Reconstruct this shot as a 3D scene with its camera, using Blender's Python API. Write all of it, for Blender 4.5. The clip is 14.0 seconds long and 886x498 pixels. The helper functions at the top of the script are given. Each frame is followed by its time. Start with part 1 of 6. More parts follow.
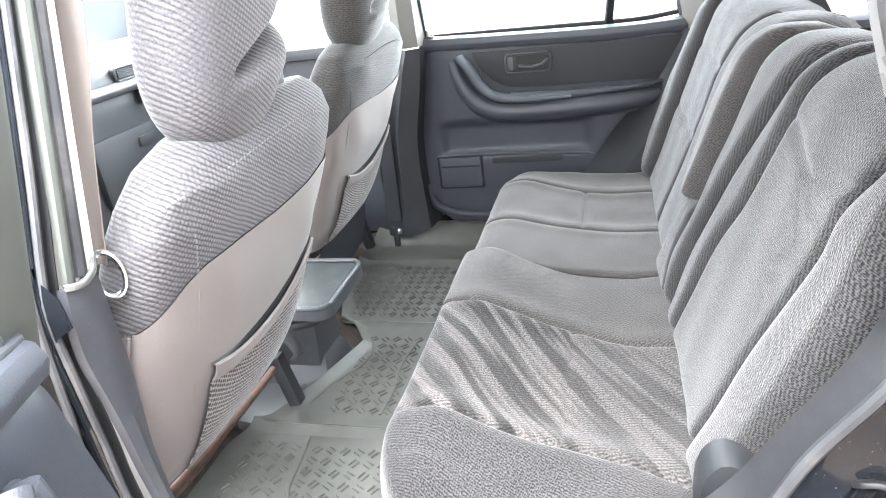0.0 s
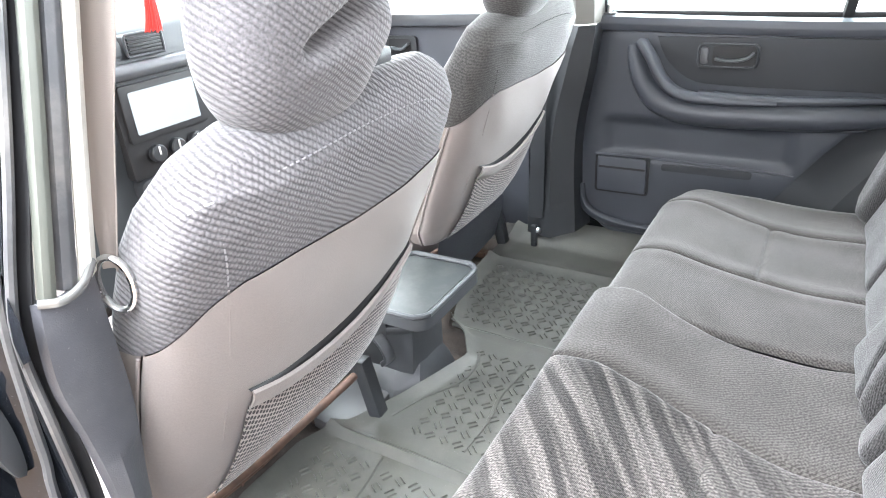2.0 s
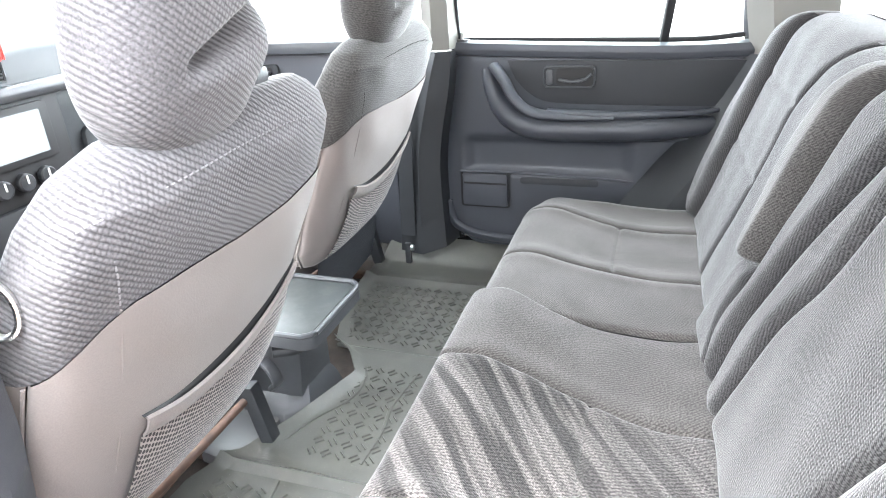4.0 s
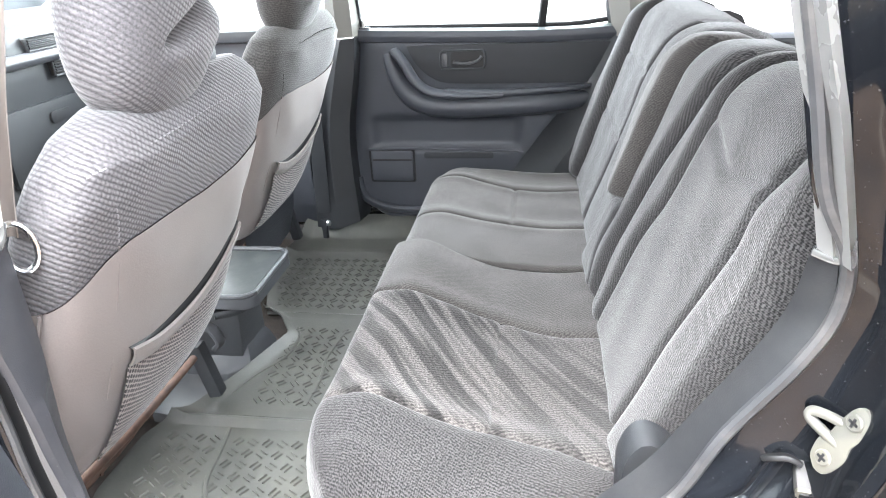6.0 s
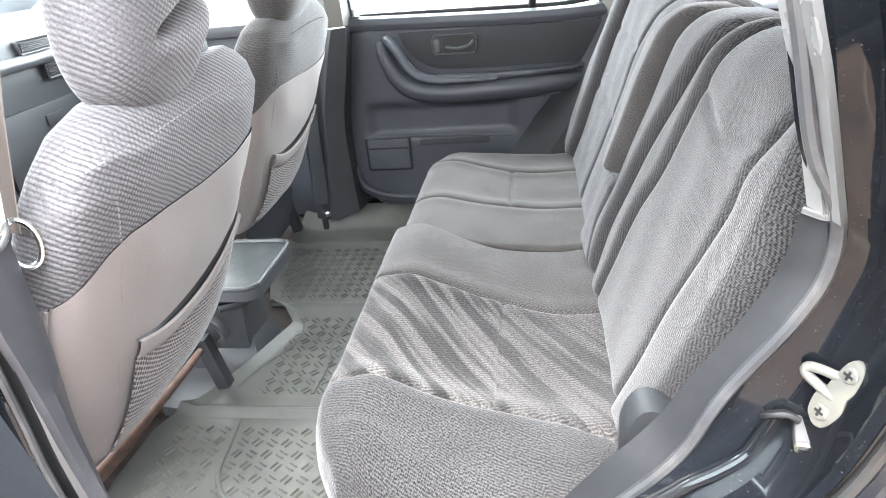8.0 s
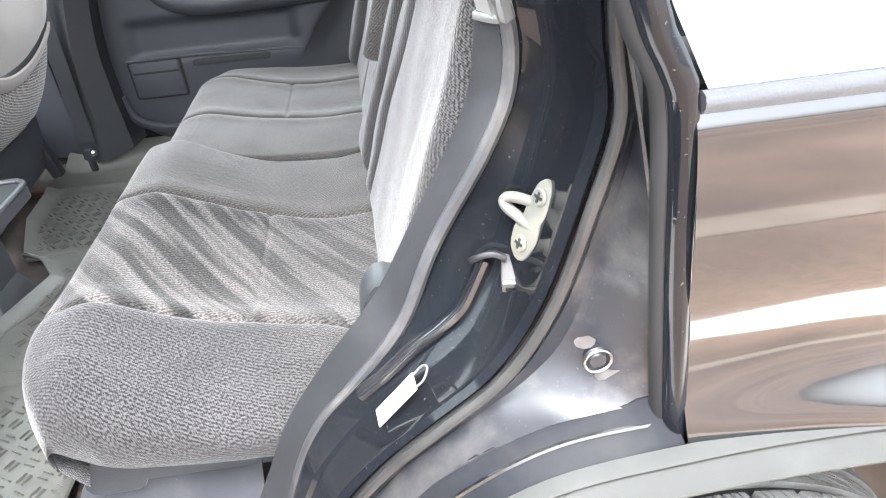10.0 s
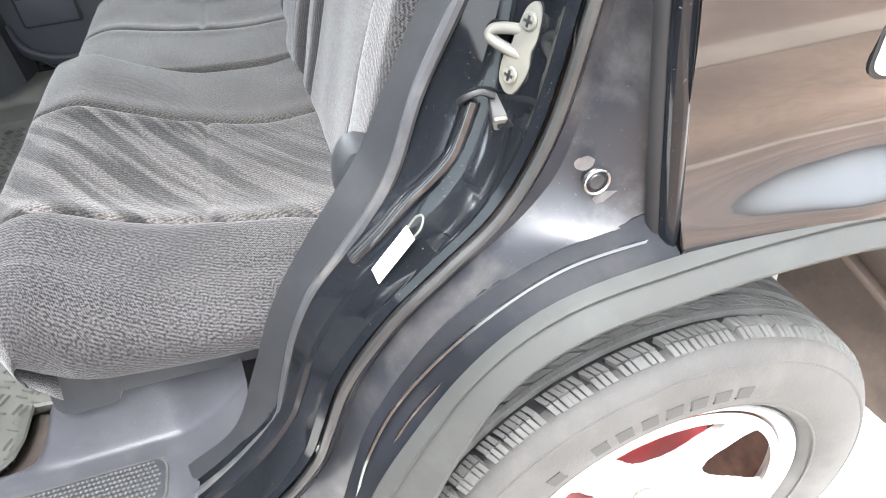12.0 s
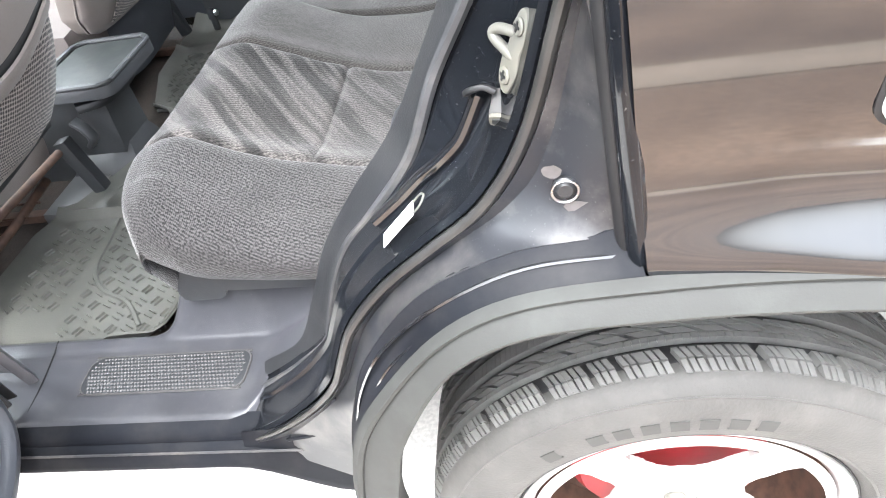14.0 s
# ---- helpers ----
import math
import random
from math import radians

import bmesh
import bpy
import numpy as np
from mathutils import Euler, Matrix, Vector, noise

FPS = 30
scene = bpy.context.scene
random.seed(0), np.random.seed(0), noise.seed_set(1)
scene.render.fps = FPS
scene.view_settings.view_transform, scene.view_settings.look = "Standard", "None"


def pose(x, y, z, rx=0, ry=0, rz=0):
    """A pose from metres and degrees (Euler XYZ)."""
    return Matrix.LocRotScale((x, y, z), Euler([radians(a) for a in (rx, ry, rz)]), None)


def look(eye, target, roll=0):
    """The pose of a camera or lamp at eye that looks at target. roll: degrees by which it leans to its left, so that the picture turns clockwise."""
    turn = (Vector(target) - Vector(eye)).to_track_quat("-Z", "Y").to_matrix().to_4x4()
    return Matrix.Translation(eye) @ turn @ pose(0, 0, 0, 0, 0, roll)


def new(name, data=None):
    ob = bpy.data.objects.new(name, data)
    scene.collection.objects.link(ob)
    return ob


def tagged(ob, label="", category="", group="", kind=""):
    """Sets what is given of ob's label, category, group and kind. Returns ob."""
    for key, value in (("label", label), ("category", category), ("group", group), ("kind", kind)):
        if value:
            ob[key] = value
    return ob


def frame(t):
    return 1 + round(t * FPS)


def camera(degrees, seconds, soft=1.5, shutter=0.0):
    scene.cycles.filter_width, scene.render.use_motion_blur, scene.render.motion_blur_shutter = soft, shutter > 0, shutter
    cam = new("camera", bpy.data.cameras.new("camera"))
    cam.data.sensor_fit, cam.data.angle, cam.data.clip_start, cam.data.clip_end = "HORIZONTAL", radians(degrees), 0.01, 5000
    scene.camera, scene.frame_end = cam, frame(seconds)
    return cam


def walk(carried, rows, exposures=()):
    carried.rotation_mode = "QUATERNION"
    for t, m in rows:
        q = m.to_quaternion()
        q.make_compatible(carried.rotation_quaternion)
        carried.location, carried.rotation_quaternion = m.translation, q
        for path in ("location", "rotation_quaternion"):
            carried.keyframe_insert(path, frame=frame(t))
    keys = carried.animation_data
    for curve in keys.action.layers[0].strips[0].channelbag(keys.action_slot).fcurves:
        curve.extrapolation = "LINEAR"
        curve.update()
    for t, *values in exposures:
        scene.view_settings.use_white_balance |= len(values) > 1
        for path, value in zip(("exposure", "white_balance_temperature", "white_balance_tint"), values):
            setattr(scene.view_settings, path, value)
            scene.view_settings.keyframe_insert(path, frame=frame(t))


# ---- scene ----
# lens and walk; the ground lies at GROUND
cam = camera(69.1, 14.0, soft=1.0)
GROUND = -0.09
PATH = [
    (0, (-0.385, -0.313, 1.228), (-0.895, 1.427, 0.383), -7.6),
    (0.5, (-0.43, -0.269, 1.214), (-1.058, 1.418, 0.343), -8.4),
    (1, (-0.382, -0.205, 1.217), (-1.241, 1.35, 0.298), -5.0),
    (1.5, (-0.389, -0.088, 1.203), (-1.357, 1.398, 0.28), -2.2),
    (2, (-0.402, -0.061, 1.212), (-1.35, 1.457, 0.319), -4.4),
    (2.5, (-0.406, -0.056, 1.207), (-1.202, 1.594, 0.405), -2.7),
    (3, (-0.406, -0.047, 1.211), (-1.207, 1.615, 0.44), -3.4),
    (3.5, (-0.39, -0.051, 1.203), (-1.138, 1.614, 0.385), -3.9),
    (4, (-0.4, -0.122, 1.206), (-0.989, 1.598, 0.371), -3.2),
    (4.2, (-0.399, -0.162, 1.213), (-0.925, 1.575, 0.373), -3.1),
    (6.3, (-0.395, -0.332, 1.213), (-0.661, 1.449, 0.344), -3.3),
    (6.5, (-0.389, -0.337, 1.212), (-0.648, 1.441, 0.334), -3.9),
    (7, (-0.387, -0.341, 1.208), (-0.62, 1.436, 0.319), -3.9),
    (7.5, (-0.393, -0.337, 1.208), (-0.646, 1.44, 0.325), -4.2),
    (8, (-0.391, -0.336, 1.205), (-0.68, 1.43, 0.312), -5.4),
    (8.5, (-0.376, -0.353, 1.162), (-0.68, 1.366, 0.186), -6.1),
    (9, (-0.292, -0.314, 1.128), (-0.388, 1.378, 0.065), -4.9),
    (9.2, (-0.251, -0.292, 1.121), (-0.304, 1.409, 0.07), -4.6),
    (11.3, (-0.311, -0.306, 1.038), (0.125, 1.235, -0.161), -5.5),
    (11.5, (-0.318, -0.303, 1.033), (0.089, 1.227, -0.188), -5.9),
    (12, (-0.334, -0.321, 1.032), (0.038, 1.195, -0.219), -5.4),
    (12.5, (-0.332, -0.329, 1.038), (0.007, 1.196, -0.211), -6.5),
    (13, (-0.319, -0.333, 1.038), (0.018, 1.2, -0.201), -6.6),
    (13.5, (-0.26, -0.329, 1.048), (-0.147, 1.223, -0.209), -6.9),
    (14, (-0.154, -0.353, 1.069), (-0.441, 1.11, -0.264), -11.9),
]
EXPOSURES = [(0, 3.55, 6200, 10), (1.5, 3.65, 6200, 10), (4.2, 3.7, 6200, 10), (6.3, 3.4, 6200, 10), (9.2, 3.45, 6200, 10), (11.3, 3.25, 6200, 10), (12.5, 3.0, 6200, 10), (14, 3.08, 6200, 10)]
walk(cam, [(t, look(eye, target, roll)) for t, eye, target, roll in PATH], EXPOSURES)

# ---- world: a bright overcast sky, and a soft sun behind the cloud
world = bpy.data.worlds.new("overcast")
world.use_nodes = True
scene.world = world
wn, wl = world.node_tree.nodes, world.node_tree.links
sky = wn.new("ShaderNodeTexSky")
sky.sky_type, sky.sun_disc = "NISHITA", False
sky.sun_elevation, sky.sun_rotation = radians(58), radians(200)
sky.dust_density, sky.air_density = 4.0, 1.0
pale = wn.new("ShaderNodeHueSaturation")
pale.inputs["Saturation"].default_value = 0.2
wl.new(sky.outputs[0], pale.inputs["Color"])
wl.new(pale.outputs[0], wn["Background"].inputs["Color"])
wn["Background"].inputs["Strength"].default_value = 0.15
sun = new("sun", bpy.data.lights.new("sun", "SUN"))
sun.data.energy, sun.data.angle, sun.data.color = 1.3, radians(25), (1.0, 0.97, 0.93)
sun.matrix_world = look((0.3, -2.2, 6.0), (0, 0, 0))


def daylight(name, eye, target, wide, high, watts):
    """Sky light that enters by one of the car's openings."""
    a = new(name, bpy.data.lights.new(name, "AREA"))
    a.data.shape, a.data.size, a.data.size_y, a.data.energy = "RECTANGLE", wide, high, watts
    a.data.color = (0.93, 0.97, 1.0)
    a.matrix_world = look(eye, target)


daylight("sky_at_far_window", (-0.57, 1.86, 1.22), (-0.57, 0.5, 0.85), 0.95, 0.55, 5.2)
daylight("sky_at_far_front_window", (-1.40, 1.86, 1.24), (-1.3, 0.5, 0.8), 0.70, 0.55, 4.4)
daylight("sky_at_windscreen", (-1.90, 0.9, 1.36), (-1.0, 0.9, 0.75), 1.4, 0.6, 6.4)
daylight("sky_at_tailgate", (1.15, 0.9, 1.2), (0.0, 0.9, 0.95), 1.3, 0.45, 3.0)
daylight("sky_at_doorway", (-0.76, 0.03, 1.35), (-0.85, 0.80, 0.35), 0.36, 0.20, 0.85)


# ---- materials
def ramp(nodes, stops):
    r = nodes.new("ShaderNodeValToRGB")
    el = r.color_ramp.elements
    while len(el) < len(stops):
        el.new(0.5)
    for e, (p, c) in zip(el, stops):
        e.position = p
        e.color = (*c, 1) if len(c) == 3 else c
    return r


def material(name, base, rough=0.7, metal=0.0, vary=0.12, scale=6.0, grain=0.0, grain_scale=900.0, bump=0.0, bump_scale=400.0, coat=0.0, sheen=0.0, dirt=None, dirt_amount=0.0, spec=0.5, ior=1.5, specks=0.0):
    """A plain surface whose colour drifts over two scales, with fine relief and, if asked, patches of dirt."""
    m = bpy.data.materials.new(name)
    m.use_nodes = True
    n, l = m.node_tree.nodes, m.node_tree.links
    b = n["Principled BSDF"]
    co = n.new("ShaderNodeTexCoord")
    big = n.new("ShaderNodeTexNoise")
    big.inputs["Scale"].default_value, big.inputs["Detail"].default_value = scale, 5
    l.new(co.outputs["Object"], big.inputs["Vector"])
    lo = tuple(c * (1 - vary) for c in base)
    hi = tuple(min(1, c * (1 + vary)) for c in base)
    r = ramp(n, [(0.3, lo), (0.7, hi)])
    l.new(big.outputs["Fac"], r.inputs["Fac"])
    col = r.outputs["Color"]
    fine = n.new("ShaderNodeTexNoise")
    fine.inputs["Scale"].default_value, fine.inputs["Detail"].default_value = grain_scale, 2
    l.new(co.outputs["Object"], fine.inputs["Vector"])
    if grain:
        mix = n.new("ShaderNodeMix")
        mix.data_type, mix.blend_type = "RGBA", "MULTIPLY"
        mix.inputs[0].default_value = 1.0
        g = ramp(n, [(0.35, (1 - grain,) * 3), (0.65, (1 + grain,) * 3)])
        l.new(fine.outputs["Fac"], g.inputs["Fac"])
        l.new(col, mix.inputs[6])
        l.new(g.outputs["Color"], mix.inputs[7])
        col = mix.outputs[2]
    if dirt:
        dn = n.new("ShaderNodeTexNoise")
        dn.inputs["Scale"].default_value, dn.inputs["Detail"].default_value, dn.inputs["Roughness"].default_value = 14, 8, 0.65
        l.new(co.outputs["Object"], dn.inputs["Vector"])
        dr = ramp(n, [(0.48, (0, 0, 0)), (0.75, (dirt_amount,) * 3)])
        l.new(dn.outputs["Fac"], dr.inputs["Fac"])
        mix = n.new("ShaderNodeMix")
        mix.data_type = "RGBA"
        l.new(dr.outputs["Color"], mix.inputs[0])
        l.new(col, mix.inputs[6])
        mix.inputs[7].default_value = (*dirt, 1)
        col = mix.outputs[2]
    if specks:
        pn = n.new("ShaderNodeTexNoise")
        pn.inputs["Scale"].default_value, pn.inputs["Detail"].default_value = 420, 2
        l.new(co.outputs["Object"], pn.inputs["Vector"])
        pr = ramp(n, [(0.70, (0, 0, 0)), (0.75, (specks,) * 3)])
        l.new(pn.outputs["Fac"], pr.inputs["Fac"])
        mix = n.new("ShaderNodeMix")
        mix.data_type = "RGBA"
        l.new(pr.outputs["Color"], mix.inputs[0])
        l.new(col, mix.inputs[6])
        mix.inputs[7].default_value = (0.30, 0.29, 0.28, 1)
        col = mix.outputs[2]
    l.new(col, b.inputs["Base Color"])
    rr = ramp(n, [(0.25, (max(0, rough - 0.08),) * 3), (0.8, (min(1, rough + 0.08),) * 3)])
    l.new(big.outputs["Fac"], rr.inputs["Fac"])
    l.new(rr.outputs["Color"], b.inputs["Roughness"])
    b.inputs["Metallic"].default_value = metal
    b.inputs["IOR"].default_value = ior
    b.inputs["Coat IOR"].default_value = ior
    b.inputs["Coat Weight"].default_value = coat
    b.inputs["Coat Roughness"].default_value = 0.04
    b.inputs["Sheen Weight"].default_value = sheen
    b.inputs["Specular IOR Level"].default_value = spec
    if bump:
        bn = n.new("ShaderNodeTexNoise")
        bn.inputs["Scale"].default_value, bn.inputs["Detail"].default_value = bump_scale, 3
        l.new(co.outputs["Object"], bn.inputs["Vector"])
        bp = n.new("ShaderNodeBump")
        bp.inputs["Strength"].default_value, bp.inputs["Distance"].default_value = bump, 0.002
        l.new(bn.outputs["Fac"], bp.inputs["Height"])
        l.new(bp.outputs["Normal"], b.inputs["Normal"])
    return m


def weave(name, dark, light, cell=0.0045, turn=35.0, bump=0.5, stretch=0.5, drift=0.15, sheen=0.25, holes=False):
    """A knotted woven cloth: small light knots in loose rows over a dark ground."""
    m = bpy.data.materials.new(name)
    m.use_nodes = True
    n, l = m.node_tree.nodes, m.node_tree.links
    b = n["Principled BSDF"]
    uv = n.new("ShaderNodeTexCoord")
    mp = n.new("ShaderNodeMapping")
    mp.inputs["Rotation"].default_value = (0, 0, radians(turn))
    l.new(uv.outputs["UV"], mp.inputs["Vector"])
    if holes:
        v = n.new("ShaderNodeTexVoronoi")
        v.inputs["Scale"].default_value, v.inputs["Randomness"].default_value = 1 / cell, 0.15
        l.new(mp.outputs[0], v.inputs["Vector"])
        height = v.outputs["Distance"]
        r = ramp(n, [(0.36, light), (0.46, dark)])
    else:
        # slanting rows of short raised threads, each row shifted and pulled a little out of line
        def wave(way, period, wobble):
            w = n.new("ShaderNodeTexWave")
            w.wave_type, w.bands_direction = "BANDS", way
            w.inputs["Scale"].default_value = 0.314 / period
            w.inputs["Distortion"].default_value, w.inputs["Detail"].default_value, w.inputs["Detail Scale"].default_value = wobble, 2.0, 0.6
            l.new(mp.outputs[0], w.inputs["Vector"])
            return w.outputs["Fac"]

        rows, dashes = wave("X", cell, 2.2), wave("DIAGONAL", cell / stretch, 3.5)
        sp = n.new("ShaderNodeTexNoise")
        sp.inputs["Scale"].default_value, sp.inputs["Detail"].default_value = 0.75 / cell, 2.5
        l.new(mp.outputs[0], sp.inputs["Vector"])
        both = n.new("ShaderNodeMath")
        both.operation = "MULTIPLY_ADD"
        both.inputs[1].default_value = 0.26
        l.new(dashes, both.inputs[0])
        half = n.new("ShaderNodeMath")
        half.operation = "MULTIPLY"
        half.inputs[1].default_value = 0.22
        l.new(rows, half.inputs[0])
        l.new(half.outputs[0], both.inputs[2])
        mx = n.new("ShaderNodeMath")
        mx.operation = "MULTIPLY_ADD"
        mx.inputs[1].default_value, mx.inputs[2].default_value = 1.6, -0.55
        l.new(sp.outputs["Fac"], mx.inputs[0])
        add = n.new("ShaderNodeMath")
        add.operation = "ADD"
        l.new(mx.outputs[0], add.inputs[0])
        l.new(both.outputs[0], add.inputs[1])
        height = add.outputs[0]
        r = ramp(n, [(0.28, dark), (0.72, light)])
    l.new(height, r.inputs["Fac"])
    big = n.new("ShaderNodeTexNoise")
    big.inputs["Scale"].default_value, big.inputs["Detail"].default_value, big.inputs["Roughness"].default_value = 9, 7, 0.62
    l.new(uv.outputs["UV"], big.inputs["Vector"])
    br = ramp(n, [(0.3, (1 - drift,) * 3), (0.7, (1 + drift,) * 3)])
    # the nap lies in brushed patches with soft edges
    nap = n.new("ShaderNodeTexNoise")
    nap.inputs["Scale"].default_value, nap.inputs["Detail"].default_value, nap.inputs["Distortion"].default_value = 5.5, 3, 1.2
    l.new(uv.outputs["UV"], nap.inputs["Vector"])
    blend = n.new("ShaderNodeMath")
    blend.operation = "MULTIPLY_ADD"
    blend.inputs[1].default_value = 0.55
    part_big = n.new("ShaderNodeMath")
    part_big.operation = "MULTIPLY"
    part_big.inputs[1].default_value = 0.45
    l.new(big.outputs["Fac"], part_big.inputs[0])
    l.new(nap.outputs["Fac"], blend.inputs[0])
    l.new(part_big.outputs[0], blend.inputs[2])
    l.new(blend.outputs[0], br.inputs["Fac"])
    mix = n.new("ShaderNodeMix")
    mix.data_type, mix.blend_type = "RGBA", "MULTIPLY"
    mix.inputs[0].default_value = 1.0
    l.new(r.outputs["Color"], mix.inputs[6])
    l.new(br.outputs["Color"], mix.inputs[7])
    l.new(mix.outputs[2], b.inputs["Base Color"])
    b.inputs["Roughness"].default_value = 0.95
    b.inputs["Specular IOR Level"].default_value = 0.15
    b.inputs["Sheen Weight"].default_value = sheen
    b.inputs["Sheen Roughness"].default_value = 0.4
    bp = n.new("ShaderNodeBump")
    bp.inputs["Strength"].default_value, bp.inputs["Distance"].default_value = bump, 0.0012
    l.new(height, bp.inputs["Height"])
    l.new(bp.outputs["Normal"], b.inputs["Normal"])
    return m


def knotted(name, dark, light, row=0.0062, knot=0.0050, rows_way=(0.35, 0.52, 0.78), knots_way=(-0.30, 0.80, -0.52), drift=0.12):
    """A coarse tweed: slanting raised rows, each cut into short knots by narrow dark gaps."""
    m = bpy.data.materials.new(name)
    m.use_nodes = True
    n, l = m.node_tree.nodes, m.node_tree.links
    b = n["Principled BSDF"]
    tc = n.new("ShaderNodeTexCoord")

    def noise(scale, detail):
        q = n.new("ShaderNodeTexNoise")
        q.inputs["Scale"].default_value, q.inputs["Detail"].default_value = scale, detail
        l.new(tc.outputs["Object"], q.inputs["Vector"])
        return q.outputs["Fac"]

    def calc(op, *args):
        q = n.new("ShaderNodeMath")
        q.operation = op
        for k, v in enumerate(args):
            if isinstance(v, (int, float)):
                q.inputs[k].default_value = v
            else:
                l.new(v, q.inputs[k])
        return q.outputs[0]

    def along(way):
        q = n.new("ShaderNodeVectorMath")
        q.operation = "DOT_PRODUCT"
        q.inputs[1].default_value = way
        l.new(tc.outputs["Object"], q.inputs[0])
        return q.outputs["Value"]

    pull, fine = noise(30, 3), noise(380, 3)
    u = calc("MULTIPLY_ADD", pull, 5.5, calc("MULTIPLY", along(rows_way), 2 * math.pi / row))
    v = calc("MULTIPLY_ADD", fine, 2.4, calc("MULTIPLY", along(knots_way), 2 * math.pi / knot))
    ribs = calc("POWER", calc("MULTIPLY_ADD", calc("SINE", u), 0.5, 0.5), 0.6)
    cuts = calc("POWER", calc("MULTIPLY_ADD", calc("SINE", v), 0.5, 0.5), 0.6)
    height = calc("MULTIPLY", ribs, calc("MULTIPLY_ADD", cuts, 0.50, 0.50))
    nap = calc("MULTIPLY_ADD", noise(11, 3), 2.2, -0.55)
    worn = n.new("ShaderNodeClamp")
    worn.inputs["Min"].default_value, worn.inputs["Max"].default_value = 0.25, 1.0
    l.new(nap, worn.inputs["Value"])
    flat = calc("MULTIPLY_ADD", calc("SUBTRACT", height, 0.5), worn.outputs[0], 0.5)
    shade = calc("ADD", flat, calc("MULTIPLY_ADD", fine, 1.1, -0.55))
    r = ramp(n, [(0.12, dark), (0.85, light)])
    l.new(shade, r.inputs["Fac"])
    br = ramp(n, [(0.3, (1 - drift,) * 3), (0.7, (1 + drift,) * 3)])
    l.new(noise(7, 4), br.inputs["Fac"])
    mix = n.new("ShaderNodeMix")
    mix.data_type, mix.blend_type = "RGBA", "MULTIPLY"
    mix.inputs[0].default_value = 1.0
    l.new(r.outputs["Color"], mix.inputs[6])
    l.new(br.outputs["Color"], mix.inputs[7])
    l.new(mix.outputs[2], b.inputs["Base Color"])
    b.inputs["Roughness"].default_value = 0.95
    b.inputs["Specular IOR Level"].default_value = 0.15
    b.inputs["Sheen Weight"].default_value = 0.2
    bp = n.new("ShaderNodeBump")
    bp.inputs["Strength"].default_value, bp.inputs["Distance"].default_value = 0.7, 0.0014
    l.new(height, bp.inputs["Height"])
    l.new(bp.outputs[0], b.inputs["Normal"])
    return m


def striped(name):
    """The patterned panel of the rear cushion: slanting light and dark bands over a tweed ground."""
    m = weave(name, (0.024, 0.0226, 0.0226), (0.083, 0.079, 0.077), cell=0.0023, turn=20, stretch=0.6)
    n, l = m.node_tree.nodes, m.node_tree.links
    b = n["Principled BSDF"]
    base = b.inputs["Base Color"].links[0].from_socket
    uv = n.new("ShaderNodeTexCoord")
    mp = n.new("ShaderNodeMapping")
    mp.inputs["Rotation"].default_value = (0, 0, radians(50))
    l.new(uv.outputs["UV"], mp.inputs["Vector"])
    # bands of a few centimetres, strong over the front of the panel and faint behind its cross seam
    split = n.new("ShaderNodeSeparateXYZ")
    l.new(uv.outputs["UV"], split.inputs[0])
    fade = n.new("ShaderNodeMapRange")
    fade.inputs["From Min"].default_value, fade.inputs["From Max"].default_value = 0.20, 0.27
    fade.inputs["To Min"].default_value, fade.inputs["To Max"].default_value = 0.55, 1.0
    l.new(split.outputs[1], fade.inputs["Value"])
    for sc, p0, p1, lo, hi, w in ((40.0, 0.455, 0.545, 0.55, 1.60, 1.0), (105.0, 0.42, 0.60, 0.78, 1.25, 0.8)):
        mp2 = n.new("ShaderNodeMapping")
        mp2.inputs["Scale"].default_value = (sc, 2.6, 1)
        l.new(mp.outputs[0], mp2.inputs["Vector"])
        ns = n.new("ShaderNodeTexNoise")
        ns.inputs["Scale"].default_value, ns.inputs["Detail"].default_value = 1.0, 1.0
        l.new(mp2.outputs[0], ns.inputs["Vector"])
        r = ramp(n, [(p0, (lo, lo, lo)), (p1, (hi, hi * 0.985, hi * 0.97))])
        l.new(ns.outputs["Fac"], r.inputs["Fac"])
        mix = n.new("ShaderNodeMix")
        mix.data_type, mix.blend_type = "RGBA", "MULTIPLY"
        k = n.new("ShaderNodeMath")
        k.operation = "MULTIPLY"
        k.inputs[1].default_value = w
        l.new(fade.outputs[0], k.inputs[0])
        l.new(k.outputs[0], mix.inputs[0])
        l.new(base, mix.inputs[6])
        l.new(r.outputs["Color"], mix.inputs[7])
        base = mix.outputs[2]
    # fine ribs woven across the bands
    rib = n.new("ShaderNodeTexWave")
    rib.wave_type, rib.bands_direction = "BANDS", "X"
    rib.inputs["Scale"].default_value, rib.inputs["Distortion"].default_value, rib.inputs["Detail Scale"].default_value = 75, 1.5, 3
    l.new(uv.outputs["UV"], rib.inputs["Vector"])
    r = ramp(n, [(0.2, (0.88,) * 3), (0.8, (1.10,) * 3)])
    l.new(rib.outputs["Fac"], r.inputs["Fac"])
    mix = n.new("ShaderNodeMix")
    mix.data_type, mix.blend_type = "RGBA", "MULTIPLY"
    mix.inputs[0].default_value = 0.9
    l.new(base, mix.inputs[6])
    l.new(r.outputs["Color"], mix.inputs[7])
    base = mix.outputs[2]
    l.new(base, b.inputs["Base Color"])
    return m


